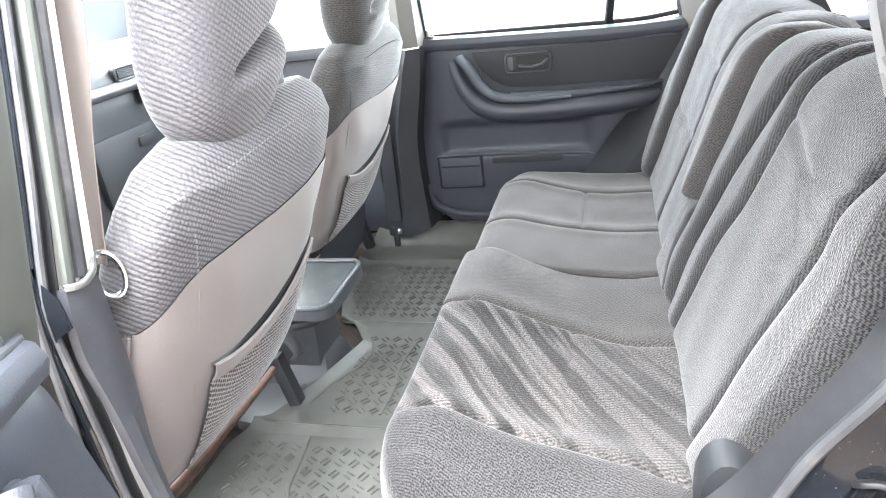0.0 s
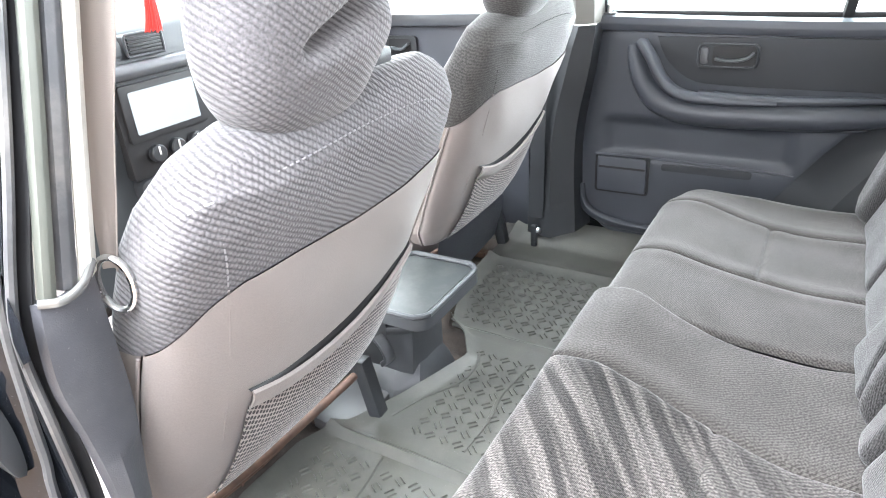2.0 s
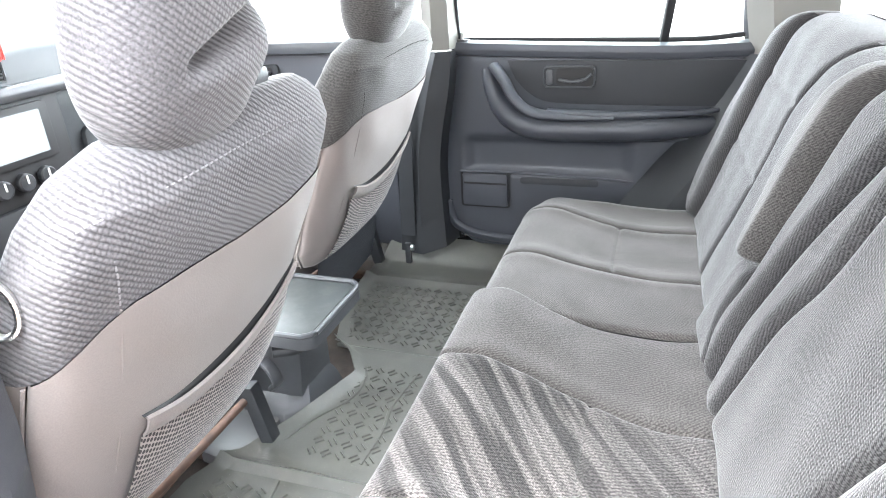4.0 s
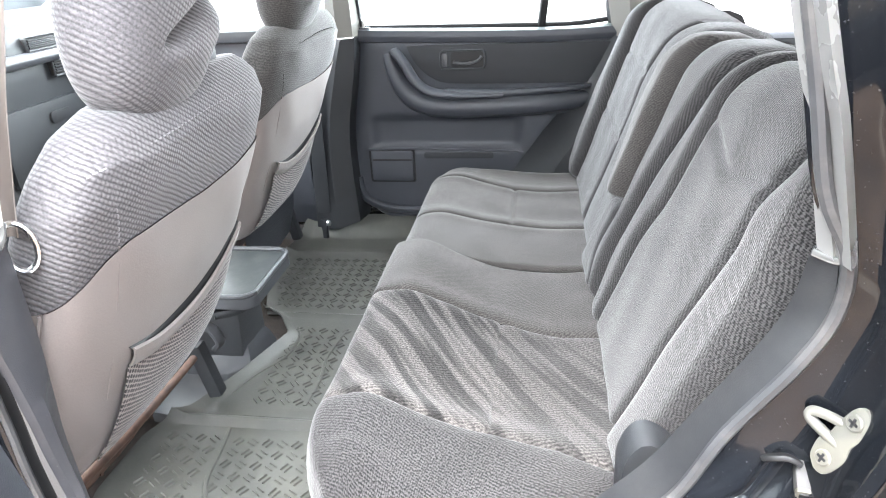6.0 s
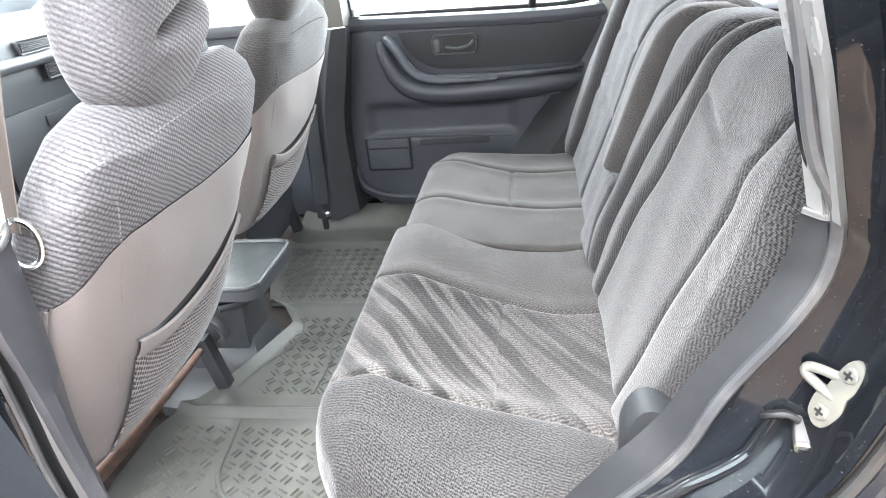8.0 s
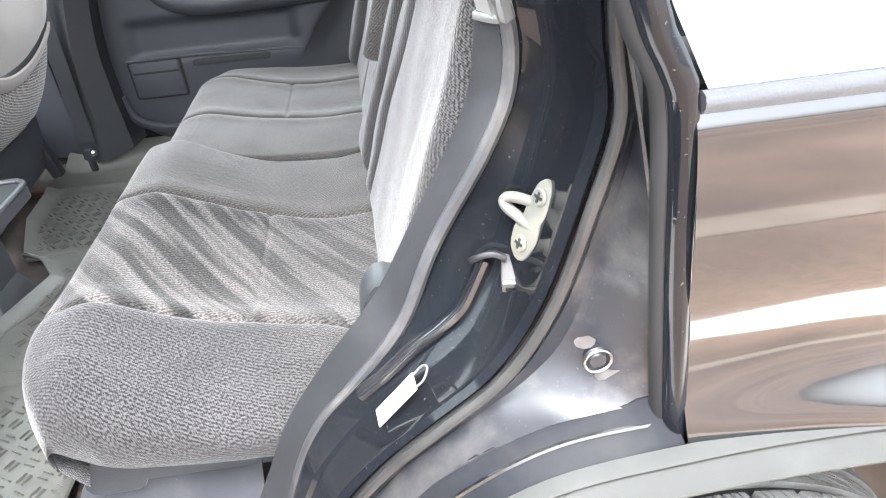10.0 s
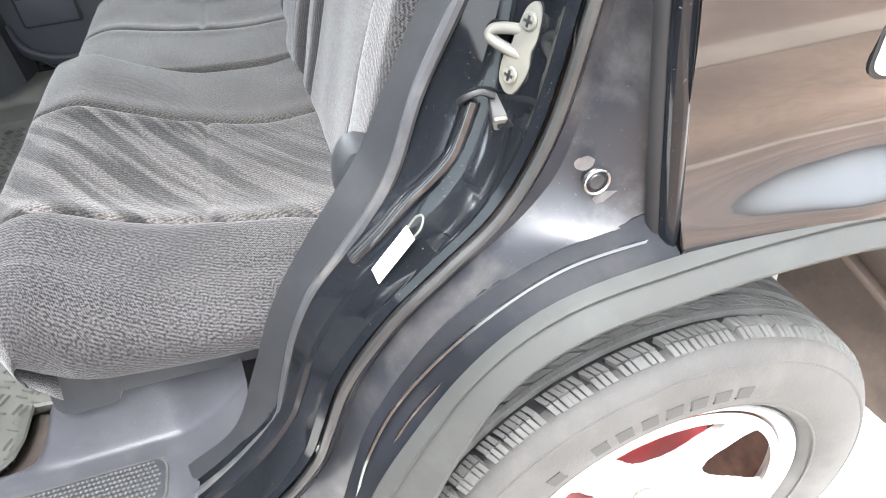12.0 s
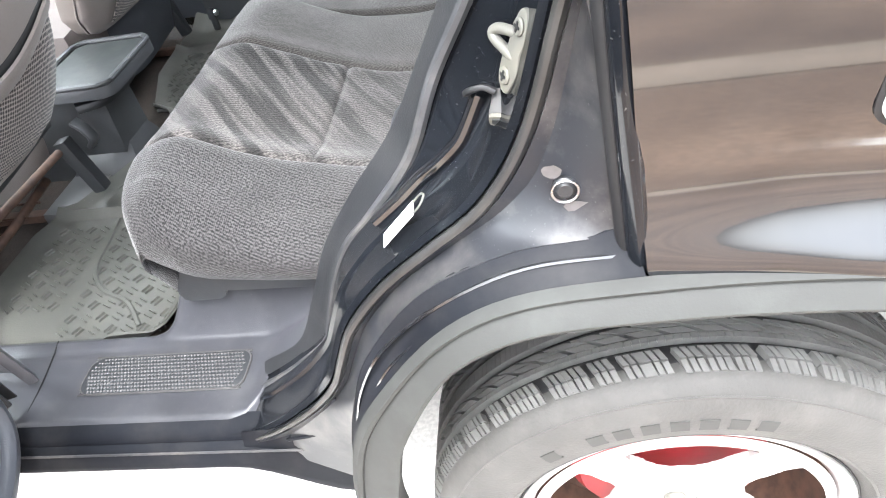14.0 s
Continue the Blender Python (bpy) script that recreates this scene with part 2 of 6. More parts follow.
M_PAINT = material("black_paint", (0.006, 0.007, 0.009), 0.13, vary=0.3, scale=3, coat=1.0, ior=1.6, dirt=(0.10, 0.09, 0.08), dirt_amount=0.10)
M_DUSTY = material("dusty_black_paint", (0.014, 0.015, 0.018), 0.32, vary=0.3, scale=5, spec=0.42, bump=0.05, bump_scale=30, dirt=(0.13, 0.121, 0.115), dirt_amount=0.5, specks=0.15)
M_JAMB = material("jamb_paint", (0.006, 0.007, 0.009), 0.09, vary=0.3, scale=8, ior=1.5, spec=0.38, dirt=(0.08, 0.075, 0.07), dirt_amount=0.04, specks=0.22)
M_TRIM = material("dark_trim_plastic", (0.022, 0.024, 0.027), 0.5, vary=0.15, scale=7, bump=0.15, bump_scale=700)
M_SILL = material("scuffed_sill_plastic", (0.046, 0.047, 0.054), 0.38, vary=0.2, scale=9, bump=0.15, bump_scale=700, dirt=(0.11, 0.11, 0.11), dirt_amount=0.3, specks=0.25)
M_TRIM2 = material("grey_trim_plastic", (0.018, 0.019, 0.021), 0.4, vary=0.12, scale=9, bump=0.15, bump_scale=700, dirt=(0.12, 0.115, 0.11), dirt_amount=0.12)
M_DOOR = material("door_vinyl", (0.043, 0.047, 0.057), 0.45, vary=0.12, scale=5, bump=0.25, bump_scale=520)
M_DOORD = material("door_dark_insert", (0.023, 0.025, 0.029), 0.65, vary=0.15, scale=5, bump=0.3, bump_scale=620)
M_SOFT = material("soft_grey_vinyl", (0.055, 0.058, 0.064), 0.4, vary=0.1, scale=6, bump=0.2, bump_scale=500)
M_STUD = material("worn_stud_plastic", (0.062, 0.060, 0.060), 0.45, vary=0.2, scale=30)
M_TINT = material("tinted_glass", (0.012, 0.014, 0.015), 0.03, vary=0.1, scale=3, coat=1.0, ior=1.8)
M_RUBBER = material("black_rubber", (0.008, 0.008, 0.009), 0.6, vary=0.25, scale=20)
M_SEAL = material("worn_rubber_seal", (0.036, 0.037, 0.040), 0.5, vary=0.25, scale=25, dirt=(0.22, 0.20, 0.18), dirt_amount=0.35)
M_FLARE = material("faded_flare_plastic", (0.038, 0.039, 0.037), 0.75, vary=0.12, scale=6, bump=0.06, bump_scale=500, dirt=(0.07, 0.075, 0.07), dirt_amount=0.3, spec=0.25)
M_CHROME = material("steel", (0.6, 0.6, 0.6), 0.28, metal=1.0, vary=0.1, scale=20)
M_STRIKER = material("yellowed_cast_metal", (0.11, 0.108, 0.094), 0.5, metal=0.0, vary=0.15, scale=40, dirt=(0.2, 0.17, 0.12), dirt_amount=0.3)
M_WHITE = material("white_sticker", (0.75, 0.74, 0.71), 0.5, vary=0.06, scale=20)
M_BEIGE = material("beige_seat_cover", (0.203, 0.177, 0.167), 0.9, vary=0.08, scale=5, bump=0.2, bump_scale=350, sheen=0.2, grain=0.06, grain_scale=700, spec=0.2)
M_BELT = material("beige_belt_webbing", (0.19, 0.162, 0.145), 0.8, vary=0.06, scale=7, bump=0.25, bump_scale=900)
M_STRIP = material("pale_satin_strip", (0.17, 0.17, 0.168), 0.25, vary=0.08, scale=8, coat=0.6, dirt=(0.2, 0.19, 0.18), dirt_amount=0.2)
M_WORN = material("worn_paint", (0.075, 0.070, 0.070), 0.45, vary=0.4, scale=60)
M_THREAD = material("pale_thread", (0.20, 0.195, 0.20), 0.9, vary=0.06, scale=20)
M_PALE = material("pale_grey_plastic", (0.095, 0.096, 0.094), 0.18, vary=0.08, scale=8, coat=1.0, dirt=(0.2, 0.19, 0.18), dirt_amount=0.15)
M_MUD = material("muddy_liner", (0.10, 0.075, 0.06), 0.8, vary=0.35, scale=12, bump=0.6, bump_scale=80)
M_FRAME = material("olive_window_frame", (0.065, 0.069, 0.06), 0.45, vary=0.12, scale=12)
M_CREAM2 = material("grey_beige_pillar", (0.15, 0.145, 0.13), 0.6, vary=0.08, scale=6, bump=0.1, bump_scale=500)
M_LINER = material("beige_headliner", (0.48, 0.46, 0.42), 0.9, vary=0.05, scale=5, bump=0.2, bump_scale=500)
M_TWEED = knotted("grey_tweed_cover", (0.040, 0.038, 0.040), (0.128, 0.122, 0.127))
M_PLUSH = weave("grey_plush", (0.015, 0.0145, 0.0147), (0.074, 0.071, 0.072), cell=0.0021, turn=62, stretch=0.7, drift=0.24, bump=0.6)
M_PLUSHD = weave("dark_plush", (0.036, 0.0335, 0.032), (0.094, 0.088, 0.084), cell=0.0022, turn=8, stretch=0.7, bump=0.4, drift=0.32)
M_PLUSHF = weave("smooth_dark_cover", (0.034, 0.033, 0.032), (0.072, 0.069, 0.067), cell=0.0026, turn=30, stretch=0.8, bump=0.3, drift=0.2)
M_STRIPE = striped("striped_plush")
M_MESH = weave("pocket_mesh", (0.27, 0.235, 0.222), (0.03, 0.027, 0.027), cell=0.0068, turn=20, bump=0.0, holes=True)
M_MAT = material("rubber_floor_mat", (0.073, 0.074, 0.066), 0.5, vary=0.18, scale=8, bump=0.2, bump_scale=300, dirt=(0.13, 0.125, 0.105), dirt_amount=0.35, specks=0.3)
M_CARPET = material("dark_carpet", (0.050, 0.040, 0.034), 0.95, vary=0.3, scale=30, bump=0.8, bump_scale=900, dirt=(0.09, 0.06, 0.045), dirt_amount=0.4)
M_TRAY = material("tray_plastic", (0.031, 0.036, 0.036), 0.45, vary=0.12, scale=9, dirt=(0.2, 0.2, 0.19), dirt_amount=0.2)
M_CONSOLE = material("console_plastic", (0.052, 0.055, 0.060), 0.45, vary=0.15, scale=9, bump=0.15, bump_scale=600, dirt=(0.12, 0.115, 0.11), dirt_amount=0.2)
M_TUNNEL = material("pale_tunnel_plastic", (0.085, 0.086, 0.089), 0.45, vary=0.15, scale=9, dirt=(0.12, 0.10, 0.08), dirt_amount=0.3)
M_DASH = material("dashboard_vinyl", (0.026, 0.030, 0.033), 0.5, vary=0.08, scale=5, bump=0.2, bump_scale=500)
M_TYRE = material("tyre_rubber", (0.054, 0.053, 0.050), 0.75, vary=0.2, scale=18, bump=0.3, bump_scale=300, dirt=(0.10, 0.095, 0.088), dirt_amount=0.5)
M_ALLOY = material("silver_painted_alloy", (0.50, 0.49, 0.48), 0.34, metal=0.55, vary=0.06, scale=9, dirt=(0.35, 0.30, 0.25), dirt_amount=0.2)
M_RED = material("red_painted_drum", (0.30, 0.016, 0.024), 0.45, vary=0.2, scale=12, dirt=(0.2, 0.08, 0.05), dirt_amount=0.3)
M_REDSILK = material("red_silk", (0.65, 0.03, 0.02), 0.6, vary=0.15, scale=60)
M_RUST = material("rusty_steel", (0.085, 0.048, 0.034), 0.7, metal=0.3, vary=0.4, scale=50)
M_CONCRETE = material("pale_concrete", (0.60, 0.58, 0.54), 0.9, vary=0.1, scale=2.5, bump=0.4, bump_scale=60, grain=0.12, grain_scale=120)
M_EDGE = material("pale_worn_edge", (0.020, 0.020, 0.020), 0.35, vary=0.25, scale=20, dirt=(0.05, 0.047, 0.042), dirt_amount=0.5)
M_ROCKER = material("dull_black_paint", (0.009, 0.010, 0.013), 0.55, vary=0.3, scale=6, spec=0.10, dirt=(0.05, 0.047, 0.045), dirt_amount=0.25)
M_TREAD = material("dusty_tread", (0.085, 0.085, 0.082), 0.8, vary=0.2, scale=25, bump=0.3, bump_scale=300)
M_LETTER = material("tyre_lettering", (0.030, 0.030, 0.029), 0.7, vary=0.2, scale=30)
M_SAND = material("pale_sand", (0.33, 0.27, 0.21), 0.95, vary=0.2, scale=3, bump=0.6, bump_scale=50, grain=0.2, grain_scale=80)
M_EARTH = material("brown_earth", (0.20, 0.14, 0.10), 0.95, vary=0.45, scale=0.9, bump=0.7, bump_scale=40, grain=0.2, grain_scale=60)

# pale emission put in for the bluish-white glare on the radio screen
M_GLARE = material("screen_glare", (0.05, 0.055, 0.06), 0.08, vary=0.1, scale=4, coat=1.0)
_b = M_GLARE.node_tree.nodes["Principled BSDF"]
_b.inputs["Emission Color"].default_value, _b.inputs["Emission Strength"].default_value = (0.72, 0.82, 0.86, 1), 0.09
M_GLASS = bpy.data.materials.new("window_glass")
M_GLASS.use_nodes = True
_n, _l = M_GLASS.node_tree.nodes, M_GLASS.node_tree.links
_clear, _shine, _blend, _rim = _n.new("ShaderNodeBsdfTransparent"), _n.new("ShaderNodeBsdfGlossy"), _n.new("ShaderNodeMixShader"), _n.new("ShaderNodeFresnel")
_clear.inputs[0].default_value = (0.86, 0.90, 0.88, 1)
_shine.inputs["Roughness"].default_value = 0.02
_rim.inputs["IOR"].default_value = 1.45
_l.new(_rim.outputs[0], _blend.inputs[0])
_l.new(_clear.outputs[0], _blend.inputs[1])
_l.new(_shine.outputs[0], _blend.inputs[2])
_l.new(_blend.outputs[0], _n["Material Output"].inputs["Surface"])


# ---- building helpers
def thing(name, label, category, group="", kind="", at=(0, 0, 0)):
    ob = new(name)
    ob.location = at
    ob.empty_display_size = 0.05
    return tagged(ob, label, category, group, kind)


def part(name, bm, mat, parent=None, label="", smooth=38.0):
    """One mesh object from a bmesh given in world metres, under its thing or part."""
    bmesh.ops.recalc_face_normals(bm, faces=bm.faces[:])
    for f in bm.faces:
        f.smooth = True
    for e in bm.edges:
        if len(e.link_faces) == 2 and e.calc_face_angle(0.0) > radians(smooth):
            e.smooth = False
    me = bpy.data.meshes.new(name)
    if parent is not None:
        o, p = Vector((0, 0, 0)), parent
        while p is not None:
            o += p.location
            p = p.parent
        bmesh.ops.translate(bm, vec=-o, verts=bm.verts[:])
    bm.to_mesh(me)
    bm.free()
    me.materials.append(mat)
    ob = new(name, me)
    ob.parent = parent
    if label:
        ob["label"] = label
    return ob


def crv(pts, n):
    """n points, evenly spaced, on a smooth curve through pts."""
    p = np.array(pts, float)
    if len(p) == 2:
        return np.linspace(p[0], p[1], n)
    q = np.vstack([2 * p[0] - p[1], p, 2 * p[-1] - p[-2]])
    out = []
    for i in range(1, len(q) - 2):
        for t in np.linspace(0, 1, 12, endpoint=False):
            a, b, c, d = q[i - 1 : i + 3]
            out.append(0.5 * (2 * b + (c - a) * t + (2 * a - 5 * b + 4 * c - d) * t**2 + (3 * b - a - 3 * c + d) * t**3))
    out = np.array(out + [p[-1]])
    s = np.r_[0, np.cumsum(np.linalg.norm(np.diff(out, axis=0), axis=1))]
    return np.array([np.interp(np.linspace(0, s[-1], n), s, out[:, k]) for k in range(out.shape[1])]).T


def grid(rows, closed_u=False, closed_v=False, uv=None, cap=False):
    """A bmesh of quads over rows of points; uv: scale of the metres written as texture coordinates."""
    bm = bmesh.new()
    rows = np.asarray(rows, float)
    nu, nv = rows.shape[:2]
    vs = [[bm.verts.new(rows[i, j]) for j in range(nv)] for i in range(nu)]
    lay = bm.loops.layers.uv.new("UVMap")
    du = np.r_[0, np.cumsum(np.linalg.norm(np.diff(rows, axis=0), axis=2).mean(1))]
    dv = np.r_[0, np.cumsum(np.linalg.norm(np.diff(rows, axis=1), axis=2).mean(0))]
    du, dv = np.r_[du, du[-1] * (1 + 1 / nu)], np.r_[dv, dv[-1] * (1 + 1 / nv)]
    for i in range(nu if closed_u else nu - 1):
        for j in range(nv if closed_v else nv - 1):
            q = [(i, j), (i + 1, j), (i + 1, j + 1), (i, j + 1)]
            try:
                f = bm.faces.new([vs[a % nu][b % nv] for a, b in q])
            except ValueError:
                continue
            for lp, (a, b) in zip(f.loops, q):
                lp[lay].uv = (du[a], dv[b])
    if cap:
        for i in (0, nu - 1):
            try:
                bm.faces.new([vs[i][j] for j in range(nv)])
            except ValueError:
                pass
    return bm


def loft(curves, n=60):
    """A skin over curves, each resampled to n points."""
    return grid([crv(c, n) for c in curves])


def thick(bm, d):
    """Gives an open skin a thickness d along its normals."""
    bmesh.ops.recalc_face_normals(bm, faces=bm.faces[:])
    bmesh.ops.solidify(bm, geom=bm.faces[:], thickness=d)
    return bm


def box(bm, lo, hi, bevel=0.0, turn=None, seg=2):
    """Adds a bevelled box from lo to hi to bm."""
    tmp = bmesh.new()
    bmesh.ops.create_cube(tmp, size=1.0)
    lo, hi = Vector(lo), Vector(hi)
    for v in tmp.verts:
        v.co = Vector([(lo[k] + hi[k]) / 2 + v.co[k] * (hi[k] - lo[k]) for k in range(3)])
    if bevel:
        bmesh.ops.bevel(tmp, geom=tmp.edges[:], offset=bevel, segments=seg, profile=0.6, affect="EDGES")
    if turn is not None:
        bmesh.ops.transform(tmp, matrix=turn, verts=tmp.verts[:])
    return merge(bm, tmp)


def merge(bm, tmp):
    me = bpy.data.meshes.new("scratch")
    tmp.to_mesh(me)
    tmp.free()
    bm.from_mesh(me)
    bpy.data.meshes.remove(me)
    return bm


def boxed(lo, hi, bevel=0.0, turn=None):
    return box(bmesh.new(), lo, hi, bevel, turn)


def frames(path):
    """Tangent, side and up vectors along a path, with no twist."""
    p = np.asarray(path, float)
    t = np.gradient(p, axis=0)
    t /= np.linalg.norm(t, axis=1)[:, None]
    side = np.cross(t[0], (0, 0, 1.0))
    if np.linalg.norm(side) < 1e-3:
        side = np.cross(t[0], (0, 1.0, 0))
    out = []
    for k in t:
        side = side - k * (side @ k)
        side /= np.linalg.norm(side)
        out.append((k, side.copy(), np.cross(side, k)))
    return out


def sweep(path, profile, n=40, closed=False, cap=True, taper=None):
    """A bar of the given (side, up) profile along a smooth path."""
    p = crv(path, n)
    rows = []
    for i, (c, (_, s, u)) in enumerate(zip(p, frames(p))):
        k = 1.0 if taper is None else taper(i / (n - 1))
        rows.append([c + s * a * k + u * b * k for a, b in profile])
    return grid(rows, closed_v=True, closed_u=closed, cap=cap and not closed)


def ring(r, n=10, flat=1.0):
    return [(r * math.cos(2 * math.pi * k / n), flat * r * math.sin(2 * math.pi * k / n)) for k in range(n)]


def bar(w, h, r=0.3):
    """A rounded rectangular profile w by h."""
    out = []
    for sx, sy, a0 in ((1, 1, 0), (-1, 1, 90), (-1, -1, 180), (1, -1, 270)):
        rr = r * min(w, h)
        for a in (0, 45, 90):
            x = radians(a0 + a)
            out.append((sx * (w / 2 - rr) + rr * math.cos(x), sy * (h / 2 - rr) + rr * math.sin(x)))
    return out


def disc(centre, axis, r, h, n=24, bevel=0.2):
    """A round plate or knob of radius r and height h along axis, with a rounded rim."""
    a = Vector(axis).normalized()
    s = a.orthogonal().normalized()
    u = a.cross(s)
    c = Vector(centre)
    rows = []
    e = bevel * min(r, h)
    for rr, hh in ((r * 0.02, 0), (r - e * 0.2, 0), (r, e), (r, h - e), (r - e, h), (r * 0.02, h)):
        rows.append([c + a * hh + (s * math.cos(2 * math.pi * k / n) + u * math.sin(2 * math.pi * k / n)) * rr for k in range(n)])
    return grid(rows, closed_v=True, cap=True)


def tube_ring(centre, axis, R, r, n=32, m=8):
    a = Vector(axis).normalized()
    s = a.orthogonal().normalized()
    u = a.cross(s)
    c = Vector(centre)
    rows = []
    for i in range(n):
        d = s * math.cos(2 * math.pi * i / n) + u * math.sin(2 * math.pi * i / n)
        rows.append([c + d * (R + r * math.cos(2 * math.pi * j / m)) + a * r * math.sin(2 * math.pi * j / m) for j in range(m)])
    return grid(rows, closed_u=True, closed_v=True)


def slab(outline, lo, hi, axis="y", bevel=0.0, seg=2):
    """A flat plate of the given outline (two coordinates) between lo and hi along axis."""
    bm = bmesh.new()
    put = {"x": lambda a, b, d: (d, a, b), "y": lambda a, b, d: (a, d, b), "z": lambda a, b, d: (a, b, d)}[axis]
    bot = [bm.verts.new(put(a, b, lo)) for a, b in outline]
    top = [bm.verts.new(put(a, b, hi)) for a, b in outline]
    n = len(bot)
    bm.faces.new(bot)
    tf = bm.faces.new(top[::-1])
    for i in range(n):
        bm.faces.new((bot[i], bot[(i + 1) % n], top[(i + 1) % n], top[i]))
    if bevel:
        bmesh.ops.recalc_face_normals(bm, faces=bm.faces[:])
        es = [e for e in bm.edges if len({abs(v.co["xyz".index(axis)] - hi) < 1e-6 for v in e.verts}) == 1 and abs(e.verts[0].co["xyz".index(axis)] - hi) < 1e-6]
        bmesh.ops.bevel(bm, geom=es, offset=bevel, segments=seg, profile=0.6, affect="EDGES")
    return bm


def rounded(x0, x1, y0, y1, r, n=5):
    out = []
    for cx, cy, a0 in ((x1 - r, y1 - r, 0), (x0 + r, y1 - r, 90), (x0 + r, y0 + r, 180), (x1 - r, y0 + r, 270)):
        for k in range(n + 1):
            a = radians(a0 + 90 * k / n)
            out.append((cx + r * math.cos(a), cy + r * math.sin(a)))
    return out


# ---- the ground: one sheet to the horizon, a pale slab beside the car
bm = bmesh.new()
bmesh.ops.create_grid(bm, x_segments=8, y_segments=8, size=400)
bmesh.ops.translate(bm, vec=(0, 0, GROUND - 0.02), verts=bm.verts[:])
tagged(part("ground", bm, M_EARTH), "brown bare earth reaching to the horizon", "ground", kind="structure")
tagged(part("pavement", boxed((-60, -0.45, GROUND - 0.1), (60, 120, GROUND), 0.01), M_CONCRETE), "pale concrete slab under the parked car", "pavement", kind="structure")

tagged(part("pavement_edge", boxed((-60, -1.55, GROUND - 0.1), (60, -1.28, GROUND - 0.008), 0.01), M_SAND), "pale sandy strip beside the slab", "pavement", kind="structure")

# ---- car body: the opening's trim, jamb, quarter panel, flare
body = thing("car_body", "glossy black car body with an open rear doorway", "car", at=(-0.4, 0.9, GROUND))

C1 = [(-0.30, 0.24, 1.42), (-0.235, 0.19, 1.15), (-0.212, 0.175, 1.08), (-0.184, 0.156, 0.988), (-0.196, 0.162, 0.916), (-0.252, 0.17, 0.805), (-0.286, 0.17, 0.747), (-0.34, 0.17, 0.681), (-0.389, 0.17, 0.611), (-0.426, 0.17, 0.533), (-0.469, 0.17, 0.45), (-0.532, 0.17, 0.409), (-0.58, 0.17, 0.385)]
C2 = [(-0.29, 0.20, 1.42), (-0.222, 0.155, 1.15), (-0.196, 0.145, 1.04), (-0.172, 0.14, 0.99), (-0.17, 0.14, 0.94), (-0.19, 0.14, 0.89), (-0.233, 0.143, 0.815), (-0.267, 0.143, 0.739), (-0.319, 0.145, 0.673), (-0.354, 0.145, 0.635), (-0.381, 0.145, 0.584), (-0.406, 0.145, 0.516), (-0.421, 0.145, 0.48), (-0.472, 0.14, 0.438), (-0.522, 0.139, 0.406), (-0.57, 0.138, 0.382)]
C3 = [(-0.24, 0.13, 1.42), (-0.165, 0.085, 1.15), (-0.136, 0.06, 1.049), (-0.129, 0.055, 0.989), (-0.123, 0.055, 0.943), (-0.136, 0.055, 0.888), (-0.162, 0.055, 0.805), (-0.199, 0.055, 0.745), (-0.249, 0.055, 0.703), (-0.297, 0.055, 0.663), (-0.341, 0.055, 0.61), (-0.366, 0.055, 0.557), (-0.386, 0.057, 0.514), (-0.427, 0.06, 0.465), (-0.485, 0.065, 0.416), (-0.54, 0.074, 0.380)]
N = 90


def shift(c, dx, dy, dz=0.0):
    return [(x + dx, y + dy, z + dz) for x, y, z in c]


def between(a, b, k):
    return [p * (1 - k) + q * k for p, q in zip(crv(a, N), crv(b, N))]


# grey plastic and rubber round the opening
LOW1, LOW2 = C1[3:-1], C2[3:-1]
part("opening_trim", thick(loft([shift(LOW1, 0.012, 0.006), shift(LOW1, 0.0, 0.002), between(LOW1, LOW2, 0.2), between(LOW1, LOW2, 0.6), shift(LOW2, -0.003, 0.004), LOW2], N), 0.004), M_TRIM2, body, "grey plastic trim round the door opening")
UP1 = [(-0.292, 0.20, 1.42), (-0.223, 0.158, 1.15), (-0.204, 0.153, 1.087), (-0.179, 0.148, 0.985)]
UP2 = [(-0.276, 0.18, 1.42), (-0.209, 0.138, 1.15), (-0.190, 0.136, 1.087), (-0.164, 0.135, 0.985)]
part("pillar_cover", thick(loft([shift(UP1, 0.012, 0.006), shift(UP1, 0.002, 0.002), between(UP1, UP2, 0.45)], 40), 0.004), M_STRIP, body, "pale grey pillar cover")
part("pillar_seal", thick(loft([[p + np.array((0.002, 0.002, 0)) for p in between(UP1, UP2, 0.5)], [p + np.array((0.0, -0.006, 0)) for p in between(UP1, UP2, 0.75)], shift(UP2, 0, 0.002)], 40), 0.004), M_STRIP, body, "pale grey door seal")
part("trim_lip", sweep([(-0.186, 0.152, 0.986), (-0.175, 0.143, 0.984), (-0.163, 0.134, 0.985)], bar(0.005, 0.006), 12), M_PALE, body)
part("opening_seal", sweep(shift(C2, 0.004, -0.004), ring(0.006, 8), N), M_SEAL, body, "worn rubber door seal")
CJ = [(x - 0.010, y + float(np.interp(z, [0.73, 0.85, 1.08, 1.16], [0.052, 0.080, 0.083, 0.05])), z + 0.004) for x, y, z in C3]
part("door_jamb", thick(loft([shift(C2, 0, 0.010), between(shift(C2, 0.003, 0.002), CJ, 0.25), between(shift(C2, 0.003, 0.002), CJ, 0.75), [p + np.array((-0.003, -0.004, 0)) for p in crv(CJ, N)], between(CJ, C3, 0.12), between(CJ, C3, 0.8), [p + np.array((-0.004, 0.001, 0)) for p in between(CJ, C3, 0.93)], C3], N), 0.003), M_JAMB, body, "gloss black painted door jamb")
C4 = shift(C3, 0.011, -0.010)
